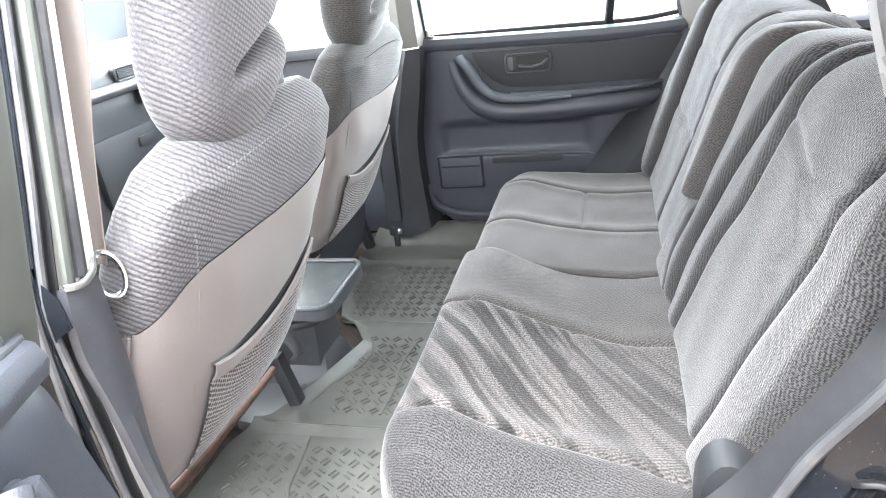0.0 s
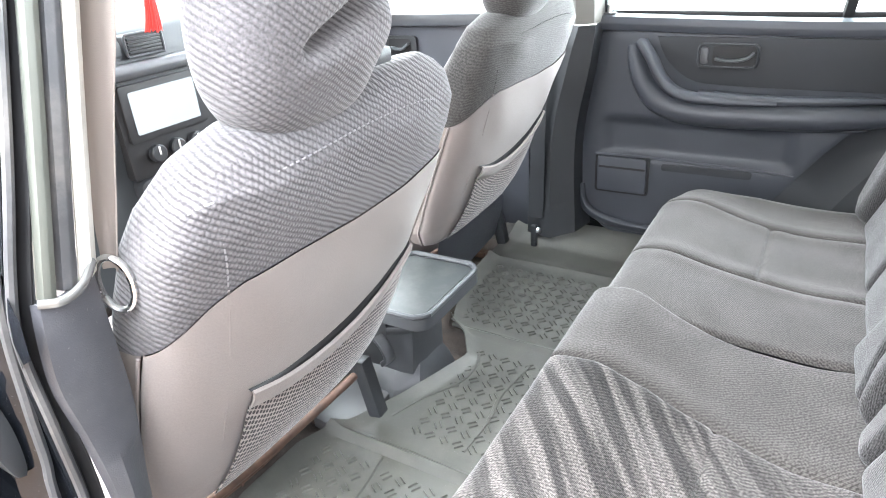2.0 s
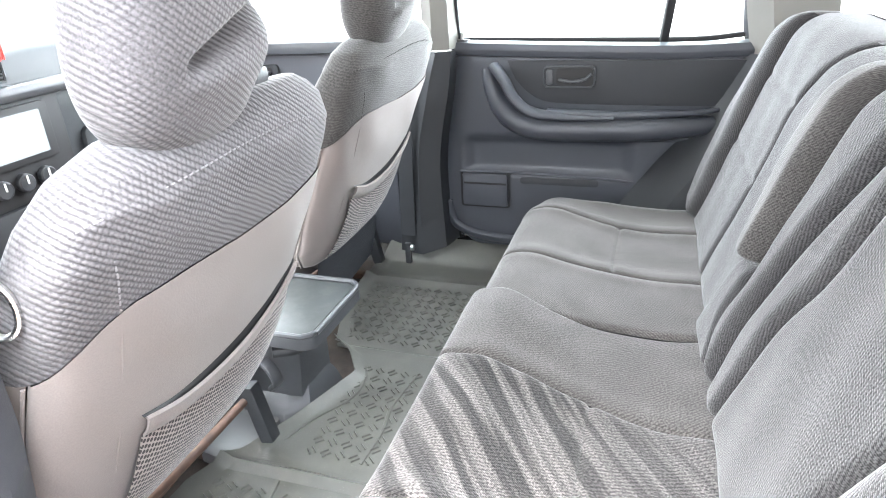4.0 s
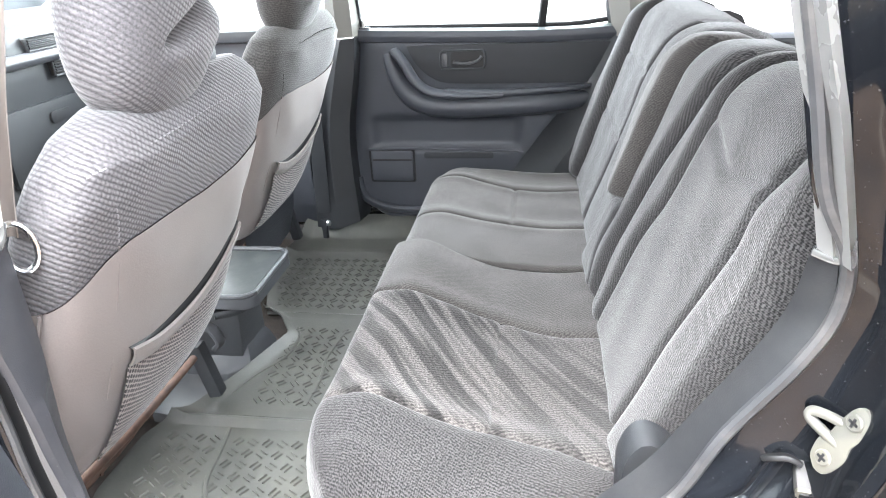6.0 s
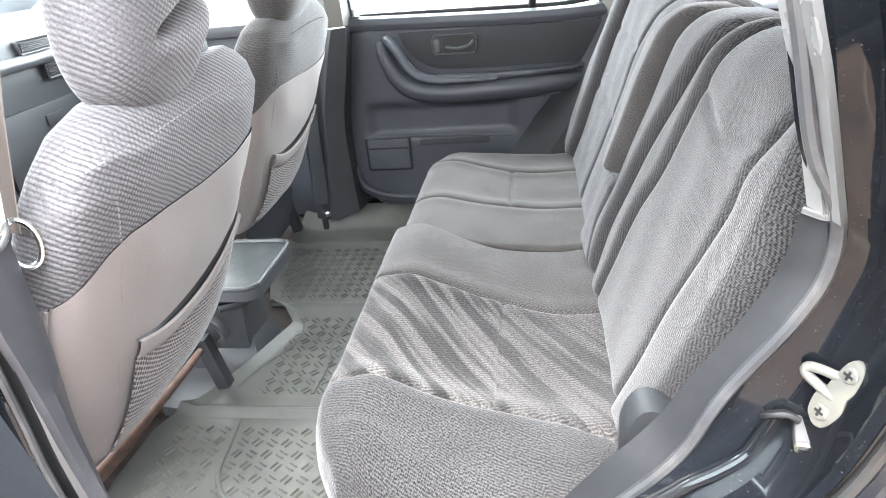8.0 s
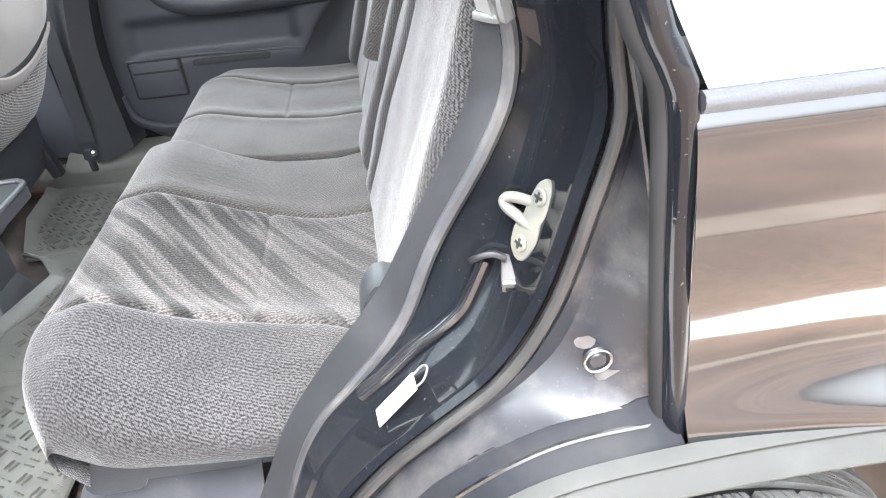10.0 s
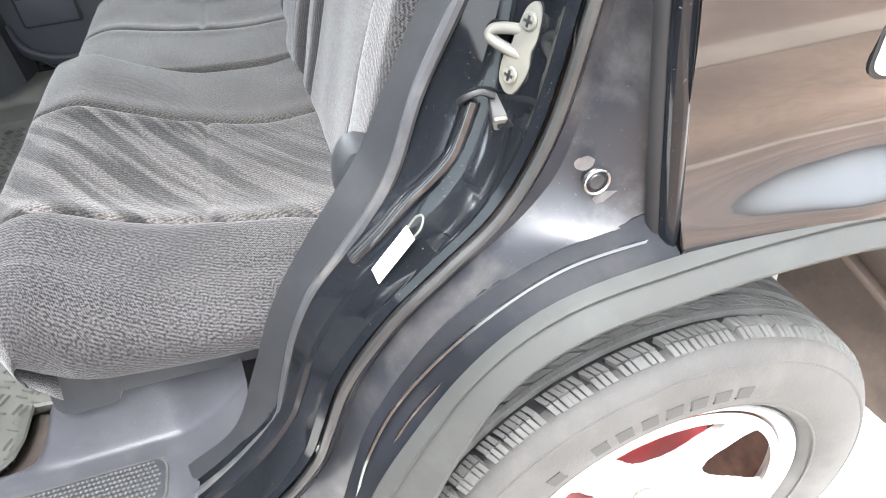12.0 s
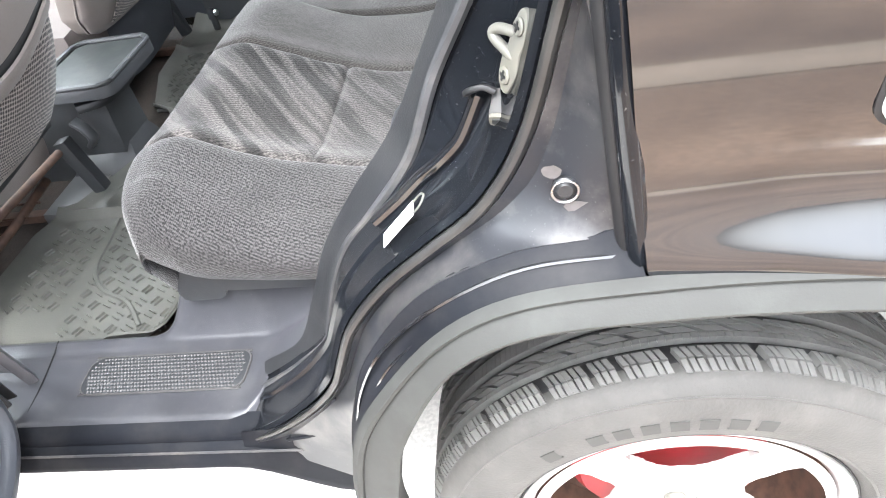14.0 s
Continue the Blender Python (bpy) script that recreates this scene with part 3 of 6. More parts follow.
# worn edge, its colour also lifted above the paint for the beige reflection
part("jamb_flange", sweep(shift(C3, 0.006, -0.005), bar(0.017, 0.010, 0.45), N, taper=lambda t: 1.0 - 0.65 * max(0.0, (t - 0.78) / 0.22)), M_EDGE, body, "worn edge of the door jamb, paler for its reflection")

RIDGE = [(-0.20, 0.10, 1.42), (-0.165, 0.04, 1.15), (-0.14, 0.006, 1.06), (-0.118, 0.002, 1.0), (-0.102, 0.0, 0.965), (-0.09, 0.0, 0.85), (-0.076, 0.0, 0.72), (-0.072, 0.0, 0.705)]
ARCH = [(0.40, -0.004, 0.50), (0.33, -0.004, 0.60), (0.22, -0.004, 0.675), (0.114, -0.004, 0.706), (0.02, -0.004, 0.714), (-0.075, -0.004, 0.712), (-0.173, -0.004, 0.70), (-0.242, -0.004, 0.659), (-0.306, -0.004, 0.578), (-0.342, -0.004, 0.512), (-0.365, -0.003, 0.43), (-0.374, -0.002, 0.375), (-0.376, 0.0, 0.325)]
# the recessed part of the quarter panel that the closed door would cover
low = [(-0.072, 0.004, 0.71)] + [(x, 0.012, z + 0.006) for x, y, z in ARCH[6:]]
outer_edge = [(-0.20, 0.11, 1.42), (-0.172, 0.05, 1.15), (-0.134, 0.016, 1.0), (-0.102, 0.013, 0.85), (-0.085, 0.012, 0.745), (-0.12, 0.014, 0.733), (-0.178, 0.014, 0.724), (-0.256, 0.016, 0.682), (-0.322, 0.020, 0.597), (-0.352, 0.024, 0.525), (-0.378, 0.030, 0.44), (-0.40, 0.04, 0.335)]
lip_in = outer_edge[4:-1] + [(-0.392, 0.034, 0.36), (-0.40, 0.04, 0.29)]
lip_out = shift(ARCH[5:], 0.0, -0.009)
part("arch_lip", loft([shift(lip_in, 0.0, 0.008), shift(lip_in, 0.0, 0.001), [p + np.array((0, 0.003, 0)) for p in between(lip_in, lip_out, 0.35)], [p + np.array((0, 0.002, 0)) for p in between(lip_in, lip_out, 0.7)], lip_out, shift(lip_out, 0.01, 0.012, -0.01)], N), M_ROCKER, body, "rolled black lip of the wheel arch")
LIP = [(-0.085, 0.004, 0.724), (-0.166, 0.004, 0.716), (-0.238, 0.004, 0.680), (-0.297, 0.006, 0.625), (-0.333, 0.010, 0.56), (-0.355, 0.014, 0.49), (-0.368, 0.018, 0.42)]
part("arch_ridge", sweep(LIP, ring(0.0022, 6), 60), M_PAINT, body)
part("arch_ridge", sweep(shift(LIP, 0.008, -0.008, -0.010), ring(0.0018, 6), 60), M_PAINT, body)
part("quarter_panel_step", thick(loft([C4, [p + np.array((0.004, 0.006, 0)) for p in between(C4, outer_edge, 0.12)], [p + np.array((0, 0.001, 0)) for p in between(C4, outer_edge, 0.55)], outer_edge], N), 0.002), M_DUSTY, body, "dusty black panel beside the door jamb")
part("shut_line_ridge", sweep([(x - 0.003, y + 0.003, z) for x, y, z in RIDGE], bar(0.015, 0.018, 0.45), 50), M_JAMB, body)
part("shut_line_seal", sweep([(x - 0.0125, y + 0.009, z) for x, y, z in RIDGE], bar(0.008, 0.012, 0.45), 50), M_RUBBER, body)


def arch_z(x):
    a = sorted(ARCH)
    return float(np.interp(x, [p[0] for p in a], [p[2] for p in a]))


# outer skin of the quarter panel, hollow along a waist line, with the wheel cut out
def skin(x, z):
    y = 0.003 * math.exp(-(((z - 0.79) / 0.035) ** 2)) - 0.009 * math.exp(-(((z - 0.90) / 0.09) ** 2))
    up = z - arch_z(x)
    y += min(1.0, 0.5 + max(0.0, (x + 0.07) / 0.30)) * (0.004 * math.exp(-(((up - 0.075) / 0.028) ** 2)) - 0.024 * math.exp(-((up / 0.036) ** 2)))
    y += 0.42 * max(0, z - 0.955)
    y += 0.10 * max(0, x - 0.75) ** 2
    return y


def ridge_x(z):
    r = sorted((p[2], p[0]) for p in RIDGE)
    return float(np.interp(z, [k[0] for k in r], [k[1] for k in r])) + 0.001


rows = []
for s in np.r_[np.linspace(0, 0.5, 34) ** 1.15 * 0.9, np.linspace(0.45, 1, 14)]:
    row = []
    for t in np.linspace(0, 1, 48):
        z0 = ridge_x(0.71)
        x = z0 + (1.25 - z0) * s
        zl = arch_z(x) if x < 0.40 else 0.33
        z = zl + (0.962 - zl) * t
        x = ridge_x(z) + (1.25 - ridge_x(z)) * s
        row.append((x, skin(x, z), z))
    rows.append(row)
part("quarter_panel", grid(rows), M_PAINT, body, "glossy black rear quarter panel")
part("glass_gasket", sweep([(ridge_x(0.965) + 0.004, 0.0, 0.966), (0.3, 0.0, 0.967), (0.95, 0.01, 0.97)], bar(0.012, 0.012, 0.4), 20), M_SOFT, body)
part("quarter_glass", grid([[(ridge_x(z) + 0.012 + (0.92 - ridge_x(z)) * s, 0.002 + 0.33 * (z - 0.965), z) for z in np.linspace(0.968, 1.42, 12)] for s in np.linspace(0, 1, 12)]), M_TINT, body, "dark tinted rear side window")
part("rear_rail", boxed((0.90, 0.01, 0.93), (1.08, 0.13, 1.48), 0.02), M_PAINT, body)
# white rounded plate, dark-edged, added for a bright reflection on the panel
def lid(grow, lift):
    out = []
    for x, z in rounded(0.052 - grow, 0.19 + grow, 0.826 - grow, 0.948 + grow, 0.016 + grow, 6):
        out.append((x, skin(x, z) - lift, z))
    return out


def reflection_mesh(grow, lift):
    edge = lid(grow, lift)
    mid_p = tuple(np.mean(edge, axis=0) + np.array((0, -0.002, 0)))
    return grid([[(x, y + lift + 0.004, z) for x, y, z in edge], edge, [tuple(0.5 * np.array(p) + 0.5 * np.array(mid_p)) for p in edge], [mid_p] * len(edge)], closed_v=True)


part("panel_reflection_edge", reflection_mesh(0.004, 0.0015), M_RUBBER, body)
part("panel_reflection", reflection_mesh(0.0, 0.004), M_WHITE, body, "white plate added for a bright reflection on the panel", smooth=30)
# flare over the wheel
fl = crv(ARCH, 70)
ctr = np.array((0.0, 0, 0.25))
rows = []
for p in fl:
    d = ctr - p
    d[1] = 0
    d /= np.linalg.norm(d)
    wide = 0.86 + 0.95 * min(1.0, max(0.0, (0.66 - p[2]) / 0.16)) * (1.0 if p[0] < 0 else 0.0)
    rows.append([p + d * a * wide + np.array((0, b - 0.014, 0)) for a, b in ((-0.004, 0.006), (-0.002, -0.003), (0.000, -0.0065), (0.003, -0.006), (0.004, -0.003), (0.006, -0.005), (0.015, -0.014), (0.022, -0.019), (0.026, -0.018), (0.027, -0.010), (0.025, 0.03))])
part("wheel_arch_flare", grid(rows), M_FLARE, body, "faded grey plastic wheel arch flare")
rows = []
for p in fl:
    d = p - ctr
    d[1] = 0
    d /= np.linalg.norm(d)
    rows.append([ctr + d * 0.40 * k + np.array((0, y, 0)) for k, y in ((1.02, 0.05), (1.01, 0.12), (1.0, 0.2), (0.97, 0.33))])
part("wheel_well", grid(rows), M_MUD, body, "muddy brown wheel well liner")
part("wheel_well_rear", loft([[(0.10, 0.30, 0.62), (0.24, 0.30, 0.56), (0.36, 0.30, 0.40), (0.40, 0.30, 0.16)], [(0.12, 0.22, 0.60), (0.26, 0.21, 0.54), (0.38, 0.20, 0.38), (0.42, 0.20, 0.16)], [(0.16, 0.05, 0.62), (0.28, 0.05, 0.57), (0.40, 0.05, 0.38), (0.43, 0.05, 0.16)]], 20), M_MUD, body, "muddy brown splash guard")
part("splash_guard_rib", sweep([(0.27, 0.28, 0.53), (0.33, 0.18, 0.46), (0.41, 0.06, 0.34)], bar(0.02, 0.012, 0.3), 14), M_MUD, body)

# sill: scuff plate, rocker
def ease(k):
    k = min(1.0, max(0.0, k))
    return k * k * (3 - 2 * k)


def sill_z(x, y):
    """Height of the sill cover: flat under the foot, falling to the mat in front, rising to the seat base behind."""
    k = ease((x + 0.735) / 0.075)
    z = 0.403 + k * 0.062 * ease((y - 0.222) / 0.05) - (1 - k) * 0.100 * ease((y - 0.232) / 0.06)
    z += 0.050 * (max(0.0, x + 0.545) / 0.09) ** 1.5
    z -= 0.0025 * math.exp(-(((y - 0.21) / 0.006) ** 2)) * (1 - k)
    return z - 0.012 * (1 - ease((y - sill_out(x)) / 0.022)) ** 2


def sill_out(x):
    return float(np.interp(x, [-1.0, -0.56, -0.54, -0.525, -0.515, -0.45], [0.078, 0.078, 0.083, 0.105, 0.140, 0.143]))


rows = []
for x in np.r_[np.linspace(-1.0, -0.76, 16), np.linspace(-0.755, -0.45, 66)]:
    inner = float(np.interp(x, [-1.0, -0.76, -0.72, -0.66], [0.312, 0.312, 0.33, 0.285]))
    row = [(x, sill_out(x) - 0.002, sill_z(x, sill_out(x)) - 0.022), (x, sill_out(x) - 0.001, sill_z(x, sill_out(x)) - 0.006)]
    rows.append(row + [(x, y, sill_z(x, y)) for y in sill_out(x) + (inner - sill_out(x)) * np.r_[np.linspace(0, 0.12, 7)[:-1], np.linspace(0.12, 1, 44)]])
part("sill_cover", grid(rows), M_SILL, body, "scuffed dark plastic door sill cover", smooth=60)
part("sill_seam", sweep([(-0.885, 0.238, 0.4015), (-0.875, 0.205, 0.4035), (-0.866, 0.155, 0.4035), (-0.862, 0.10, 0.4015)], ring(0.0012, 6), 20), M_RUBBER, body)
part("trim_joint", sweep([(-0.452, 0.169, 0.4655), (-0.438, 0.160, 0.474), (-0.414, 0.143, 0.487)], ring(0.0013, 6), 12), M_RUBBER, body)
rim_pts = [(x, y, 0.4045) for x, y in rounded(-0.800, -0.556, 0.134, 0.198, 0.018, 6)]
part("scuff_plate_edge", sweep(rim_pts + [rim_pts[0]], ring(0.0018, 6), 120), M_STUD, body)
part("scuff_plate_rim", slab(rounded(-0.800, -0.556, 0.134, 0.198, 0.018), 0.4035, 0.4055, "z", 0.001), M_TRIM, body)
plate = bmesh.new()
for i in range(46):
    for j in range(10):
        x, y = -0.794 + 0.0051 * i + 0.0025 * (j % 2), 0.1385 + 0.0061 * j
        if not -0.796 + 0.0035 * abs(j - 4.5) < x + 0.006 < -0.556 - 0.0015 * abs(j - 4.5):
            continue
        vs = [plate.verts.new((x + a, y + b, 0.4055 + c)) for a, b, c in ((-0.0025, 0, 0), (0, -0.0027, 0), (0.0025, 0, 0), (0, 0.0027, 0), (0, 0, 0.0016))]
        for a, b in ((0, 1), (1, 2), (2, 3), (3, 0)):
            plate.faces.new((vs[a], vs[b], vs[4]))
tagged(part("scuff_plate_studs", plate, M_STUD, body, "worn studded tread of the door sill"), kind="stuff")
ROCKER = ((0.098, 0.402), (0.082, 0.398), (0.074, 0.392), (0.070, 0.384), (0.070, 0.380), (0.058, 0.378), (0.055, 0.374), (0.052, 0.366), (0.049, 0.360), (0.047, 0.355), (0.050, 0.350), (0.062, 0.346), (0.10, 0.325), (0.2, 0.262), (0.9, 0.24))
rows = []
for y, z in ROCKER:
    end = -0.350 if y < 0.09 else -0.41
    rows.append([(x, y - 0.02 * math.exp(-(((x + 0.36) / 0.09) ** 2)) * max(0, (0.39 - z) / 0.1), z - 0.060 * ease((x + 0.56) / 0.15) * min(1.0, max(0.0, (0.378 - z) / 0.02))) for x in np.linspace(-1.95, end, 60)])
part("rocker_panel", grid(rows), M_ROCKER, body, "black rocker panel below the doorway", smooth=60)
part("rocker_seam", sweep([(-1.9, 0.0565, 0.3785), (-1.0, 0.0565, 0.3785), (-0.42, 0.0545, 0.378)], ring(0.002, 6), 30), M_SEAL, body)
part("sill_corner", thick(loft([[(-0.392, 0.052, 0.50), (-0.43, 0.058, 0.462), (-0.485, 0.064, 0.416), (-0.54, 0.070, 0.398)], [(-0.378, 0.046, 0.475), (-0.415, 0.052, 0.435), (-0.475, 0.060, 0.400), (-0.54, 0.066, 0.388)], [(-0.368, 0.043, 0.44), (-0.40, 0.046, 0.405), (-0.46, 0.056, 0.386), (-0.54, 0.062, 0.380)], [(-0.362, 0.042, 0.395), (-0.39, 0.044, 0.385), (-0.46, 0.054, 0.378), (-0.54, 0.060, 0.376)]], 24), 0.002), M_ROCKER, body, "dusty folded corner of the sill", smooth=50)
part("sill_corner_fold", sweep([(-0.378, 0.043, 0.47), (-0.42, 0.049, 0.425), (-0.475, 0.057, 0.398)], ring(0.0025, 6), 16), M_ROCKER, body)
part("sill_bolt", disc((-0.425, 0.052, 0.402), (0, -1, 0.3), 0.006, 0.004, 12), M_CHROME, body)

# floor, roof, far side, ends
part("floor_pan", boxed((-2.0, 0.30, 0.20), (-0.20, 1.62, 0.30), 0.01), M_CARPET, body, "stained dark carpet floor")
part("toe_board", boxed((-2.1, 0.12, 0.2), (-2.0, 1.7, 1.0), 0.01), M_CARPET, body)
part("roof", grid([[(x, y, 1.46 + 0.05 * math.sin(math.pi * (y - 0.12) / 1.58)) for x in np.linspace(-1.75, 1.05, 12)] for y in np.linspace(0.15, 1.67, 14)]), M_LINER, body, "pale headliner")
part("roof_skin", grid([[(x, y, 1.49 + 0.06 * math.sin(math.pi * (y - 0.12) / 1.58)) for x in np.linspace(-1.75, 1.05, 12)] for y in np.linspace(0.12, 1.70, 14)]), M_PAINT, body)


# far pillars
part("b_pillar_trim", loft([[(-1.14, 1.63, 0.34), (-1.13, 1.65, 0.64), (-1.07, 1.655, 0.85), (-1.02, 1.655, 0.958)], [(-1.06, 1.61, 0.34), (-1.06, 1.625, 0.64), (-1.02, 1.63, 0.85), (-0.99, 1.632, 0.958)], [(-0.99, 1.64, 0.36), (-1.0, 1.65, 0.64), (-0.965, 1.652, 0.85), (-0.952, 1.652, 0.958)], [(-0.97, 1.73, 0.36), (-0.985, 1.73, 0.64), (-0.955, 1.73, 0.85), (-0.945, 1.73, 0.958)]], 24), M_TRIM, body, "dark plastic lower pillar trim")
part("b_pillar_cover", loft([[(-1.035, 1.66, 0.96), (-1.02, 1.60, 1.44)], [(-1.0, 1.635, 0.96), (-0.985, 1.575, 1.44)], [(-0.955, 1.65, 0.96), (-0.945, 1.59, 1.44)], [(-0.945, 1.72, 0.96), (-0.935, 1.66, 1.44)]], 12), M_CREAM2, body, "pale upper pillar cover")
part("c_pillar_trim", loft([[(-0.18, 1.70, 0.93), (-0.215, 1.68, 1.1), (-0.27, 1.60, 1.44)], [(-0.13, 1.64, 0.93), (-0.16, 1.63, 1.1), (-0.20, 1.56, 1.44)], [(0.0, 1.64, 0.93), (-0.02, 1.63, 1.1), (-0.06, 1.56, 1.44)]], 12), M_CREAM2, body)
part("wheel_arch_trim", loft([[(-0.60, 1.712, 0.34), (-0.50, 1.712, 0.52), (-0.38, 1.712, 0.68), (-0.28, 1.712, 0.80), (-0.20, 1.712, 0.94)], [(-0.42, 1.60, 0.34), (-0.36, 1.60, 0.52), (-0.26, 1.61, 0.68), (-0.17, 1.61, 0.80), (-0.13, 1.63, 0.94)], [(0.1, 1.58, 0.34), (0.1, 1.58, 0.5), (0.1, 1.58, 0.66), (0.1, 1.6, 0.8), (0.1, 1.63, 0.94)]], 20), M_TRIM, body, "dark plastic trim beside the rear seat")
part("cargo_side_trim", boxed((0.1, 1.58, 0.3), (1.0, 1.70, 0.94), 0.02), M_TRIM, body)
part("cargo_side_trim", boxed((-0.06, 0.10, 0.74), (1.0, 0.22, 0.94), 0.02), M_TRIM, body)
part("cargo_floor", boxed((-0.1, 0.2, 0.42), (1.05, 1.6, 0.46), 0.01), M_CARPET, body)
part("tailgate", boxed((1.03, 0.12, 0.30), (1.08, 1.70, 0.93), 0.01), M_TRIM, body)
part("d_pillar", boxed((0.93, 1.58, 0.93), (1.06, 1.70, 1.47), 0.02), M_LINER, body)
part("d_pillar", boxed((0.93, 0.12, 0.93), (1.06, 0.24, 1.47), 0.02), M_LINER, body)
part("far_outer_skin", boxed((-2.0, 1.745, 0.2), (1.1, 1.76, 0.93), 0.004), M_PAINT, body)
part("a_pillar", sweep([(-1.70, 1.62, 0.98), (-1.45, 1.58, 1.25), (-1.25, 1.54, 1.47)], bar(0.07, 0.06), 10), M_LINER, body)
part("a_pillar", sweep([(-1.70, 0.20, 0.98), (-1.45, 0.24, 1.25), (-1.25, 0.28, 1.47)], bar(0.07, 0.06), 10), M_LINER, body)

# near centre pillar: the open doorway's front edge, leaning inward towards the roof
TL = [(-0.925, 0.285, 1.42), (-0.925, 0.194, 1.1), (-0.925, 0.153, 0.96), (-0.925, 0.147, 0.925), (-0.925, 0.143, 0.88), (-0.925, 0.149, 0.825), (-0.922, 0.152, 0.77), (-0.916, 0.152, 0.70), (-0.89, 0.148, 0.55), (-0.86, 0.148, 0.42)]
TR = [(-0.937, 0.335, 1.42), (-0.937, 0.246, 1.1), (-0.937, 0.209, 0.96), (-0.937, 0.208, 0.925), (-0.937, 0.207, 0.88), (-0.937, 0.205, 0.825), (-0.934, 0.196, 0.77), (-0.928, 0.184, 0.70), (-0.905, 0.168, 0.55), (-0.872, 0.165, 0.42)]
R2 = [(-0.937, 0.285, 1.42), (-0.937, 0.187, 1.1), (-0.937, 0.149, 0.986), (-0.937, 0.136, 0.932), (-0.937, 0.135, 0.846), (-0.935, 0.134, 0.77), (-0.928, 0.128, 0.70), (-0.905, 0.12, 0.55), (-0.88, 0.115, 0.42)]
R1 = [(-0.955, 0.272, 1.42), (-0.955, 0.178, 1.1), (-0.955, 0.140, 0.965), (-0.955, 0.128, 0.871), (-0.955, 0.123, 0.807), (-0.953, 0.117, 0.771), (-0.94, 0.11, 0.68), (-0.92, 0.102, 0.55), (-0.90, 0.10, 0.42)]
R0 = [(-0.995, 0.222, 1.42), (-0.99, 0.130, 1.1), (-0.985, 0.090, 0.955), (-0.99, 0.072, 0.80), (-0.985, 0.065, 0.68), (-0.965, 0.06, 0.55), (-0.94, 0.06, 0.42)]
RX = [(-1.03, 0.19, 1.42), (-1.02, 0.10, 1.1), (-1.02, 0.06, 0.955), (-1.02, 0.03, 0.80), (-1.02, 0.03, 0.68), (-1.01, 0.03, 0.55), (-0.99, 0.035, 0.42)]


def mid(a, b, k):
    return [tuple(np.array(p) * (1 - k) + np.array(q) * k) for p, q in zip(a, b)]


fold = shift(mid(TL[2:], TR[2:], 0.36), 0.008, -0.002)
part("near_pillar_trim", thick(loft([shift(TR[2:], -0.10, 0.012), shift(TR[2:], -0.006, 0.003), TR[2:], fold, TL[2:], shift(TL[2:], -0.008, -0.004)], 50), 0.004), M_SILL, body, "grey plastic lower pillar trim")
part("near_pillar_trim_lip", sweep([(-0.926, 0.152, 0.961), (-0.918, 0.168, 0.958), (-0.922, 0.190, 0.962), (-0.934, 0.210, 0.972)], bar(0.006, 0.008, 0.4), 16), M_PALE, body)
part("near_pillar_cover", thick(loft([shift(TR[:3], -0.05, 0.014), shift(TR[:3], -0.004, 0.002), shift(mid(TL[:3], TR[:3], 0.86), 0.003, 0), mid(TL[:3], TR[:3], 0.70)], 24), 0.003), M_LINER, body, "pale upper pillar cover")
part("near_pillar_seal", sweep(shift(mid(TL[:3], TR[:3], 0.50), -0.004, 0.0), bar(0.021, 0.017, 0.45), 24), M_SEAL, body, "grey rubber door seal")
part("near_pillar_seal", sweep(shift(mid(TL[:3], TR[:3], 0.16), -0.004, 0.0), bar(0.016, 0.014, 0.45), 24), M_FRAME, body)
part("near_pillar_channel", thick(loft([shift(R2, 0.004, 0.012, 0.0), shift(R2, -0.010, 0.006), shift(R2, -0.006, -0.002), R2], 50), 0.002), M_RUBBER, body, "dark rubber channel beside the pillar trim")
part("near_pillar_rib", sweep(shift(R2, 0.001, -0.004), ring(0.0045, 8), 70), M_SEAL, body)
part("near_pillar_jamb", thick(loft([shift(R2, -0.004, -0.004), [p + np.array((-0.012, 0, 0)) for p in between(R2, R1, 0.5)], R1, [p + np.array((-0.014, 0, 0)) for p in between(R1, R0, 0.35)], [p + np.array((-0.004, 0, 0)) for p in between(R1, R0, 0.8)], R0, RX], 60), 0.003), M_JAMB, body, "gloss black painted pillar jamb")
part("near_pillar_rib", sweep(shift(R1, 0.001, -0.002), ring(0.0048, 8), 70), M_SEAL, body)
part("near_pillar_rib", sweep(shift(R0, 0.004, -0.002), ring(0.006, 8), 60), M_SEAL, body)
part("pillar_grommet", slab([tuple(p) for p in crv([(0.096, 0.895), (0.108, 0.880), (0.112, 0.84), (0.108, 0.80), (0.097, 0.805), (0.089, 0.85), (0.091, 0.885)], 24)], -0.985, -0.962, "x", 0.004), M_TRIM, body, "dark rubber wiring grommet")
for y, z in ((0.118, 0.655), (0.12, 0.50)):
    part("pillar_bolt", disc((-0.955 if z > 0.6 else -0.93, y, z), (1, -0.3, 0), 0.011, 0.012, 6, 0.2), M_STRIKER, body, "yellow zinc hinge bolt")

# ---- rear seat: two halves that fold apart


def seat_z(x, mirror):
    """Height of the cushion's crown line along the car, front edge included."""
    if mirror:
        return float(np.interp(x, [-0.70, -0.675, -0.63, -0.55, -0.46, -0.36, -0.25], [0.575, 0.600, 0.606, 0.592, 0.578, 0.572, 0.575]))
    return float(np.interp(x, [-0.70, -0.675, -0.63, -0.55, -0.46, -0.36, -0.25], [0.60, 0.637, 0.645, 0.605, 0.574, 0.566, 0.575]))


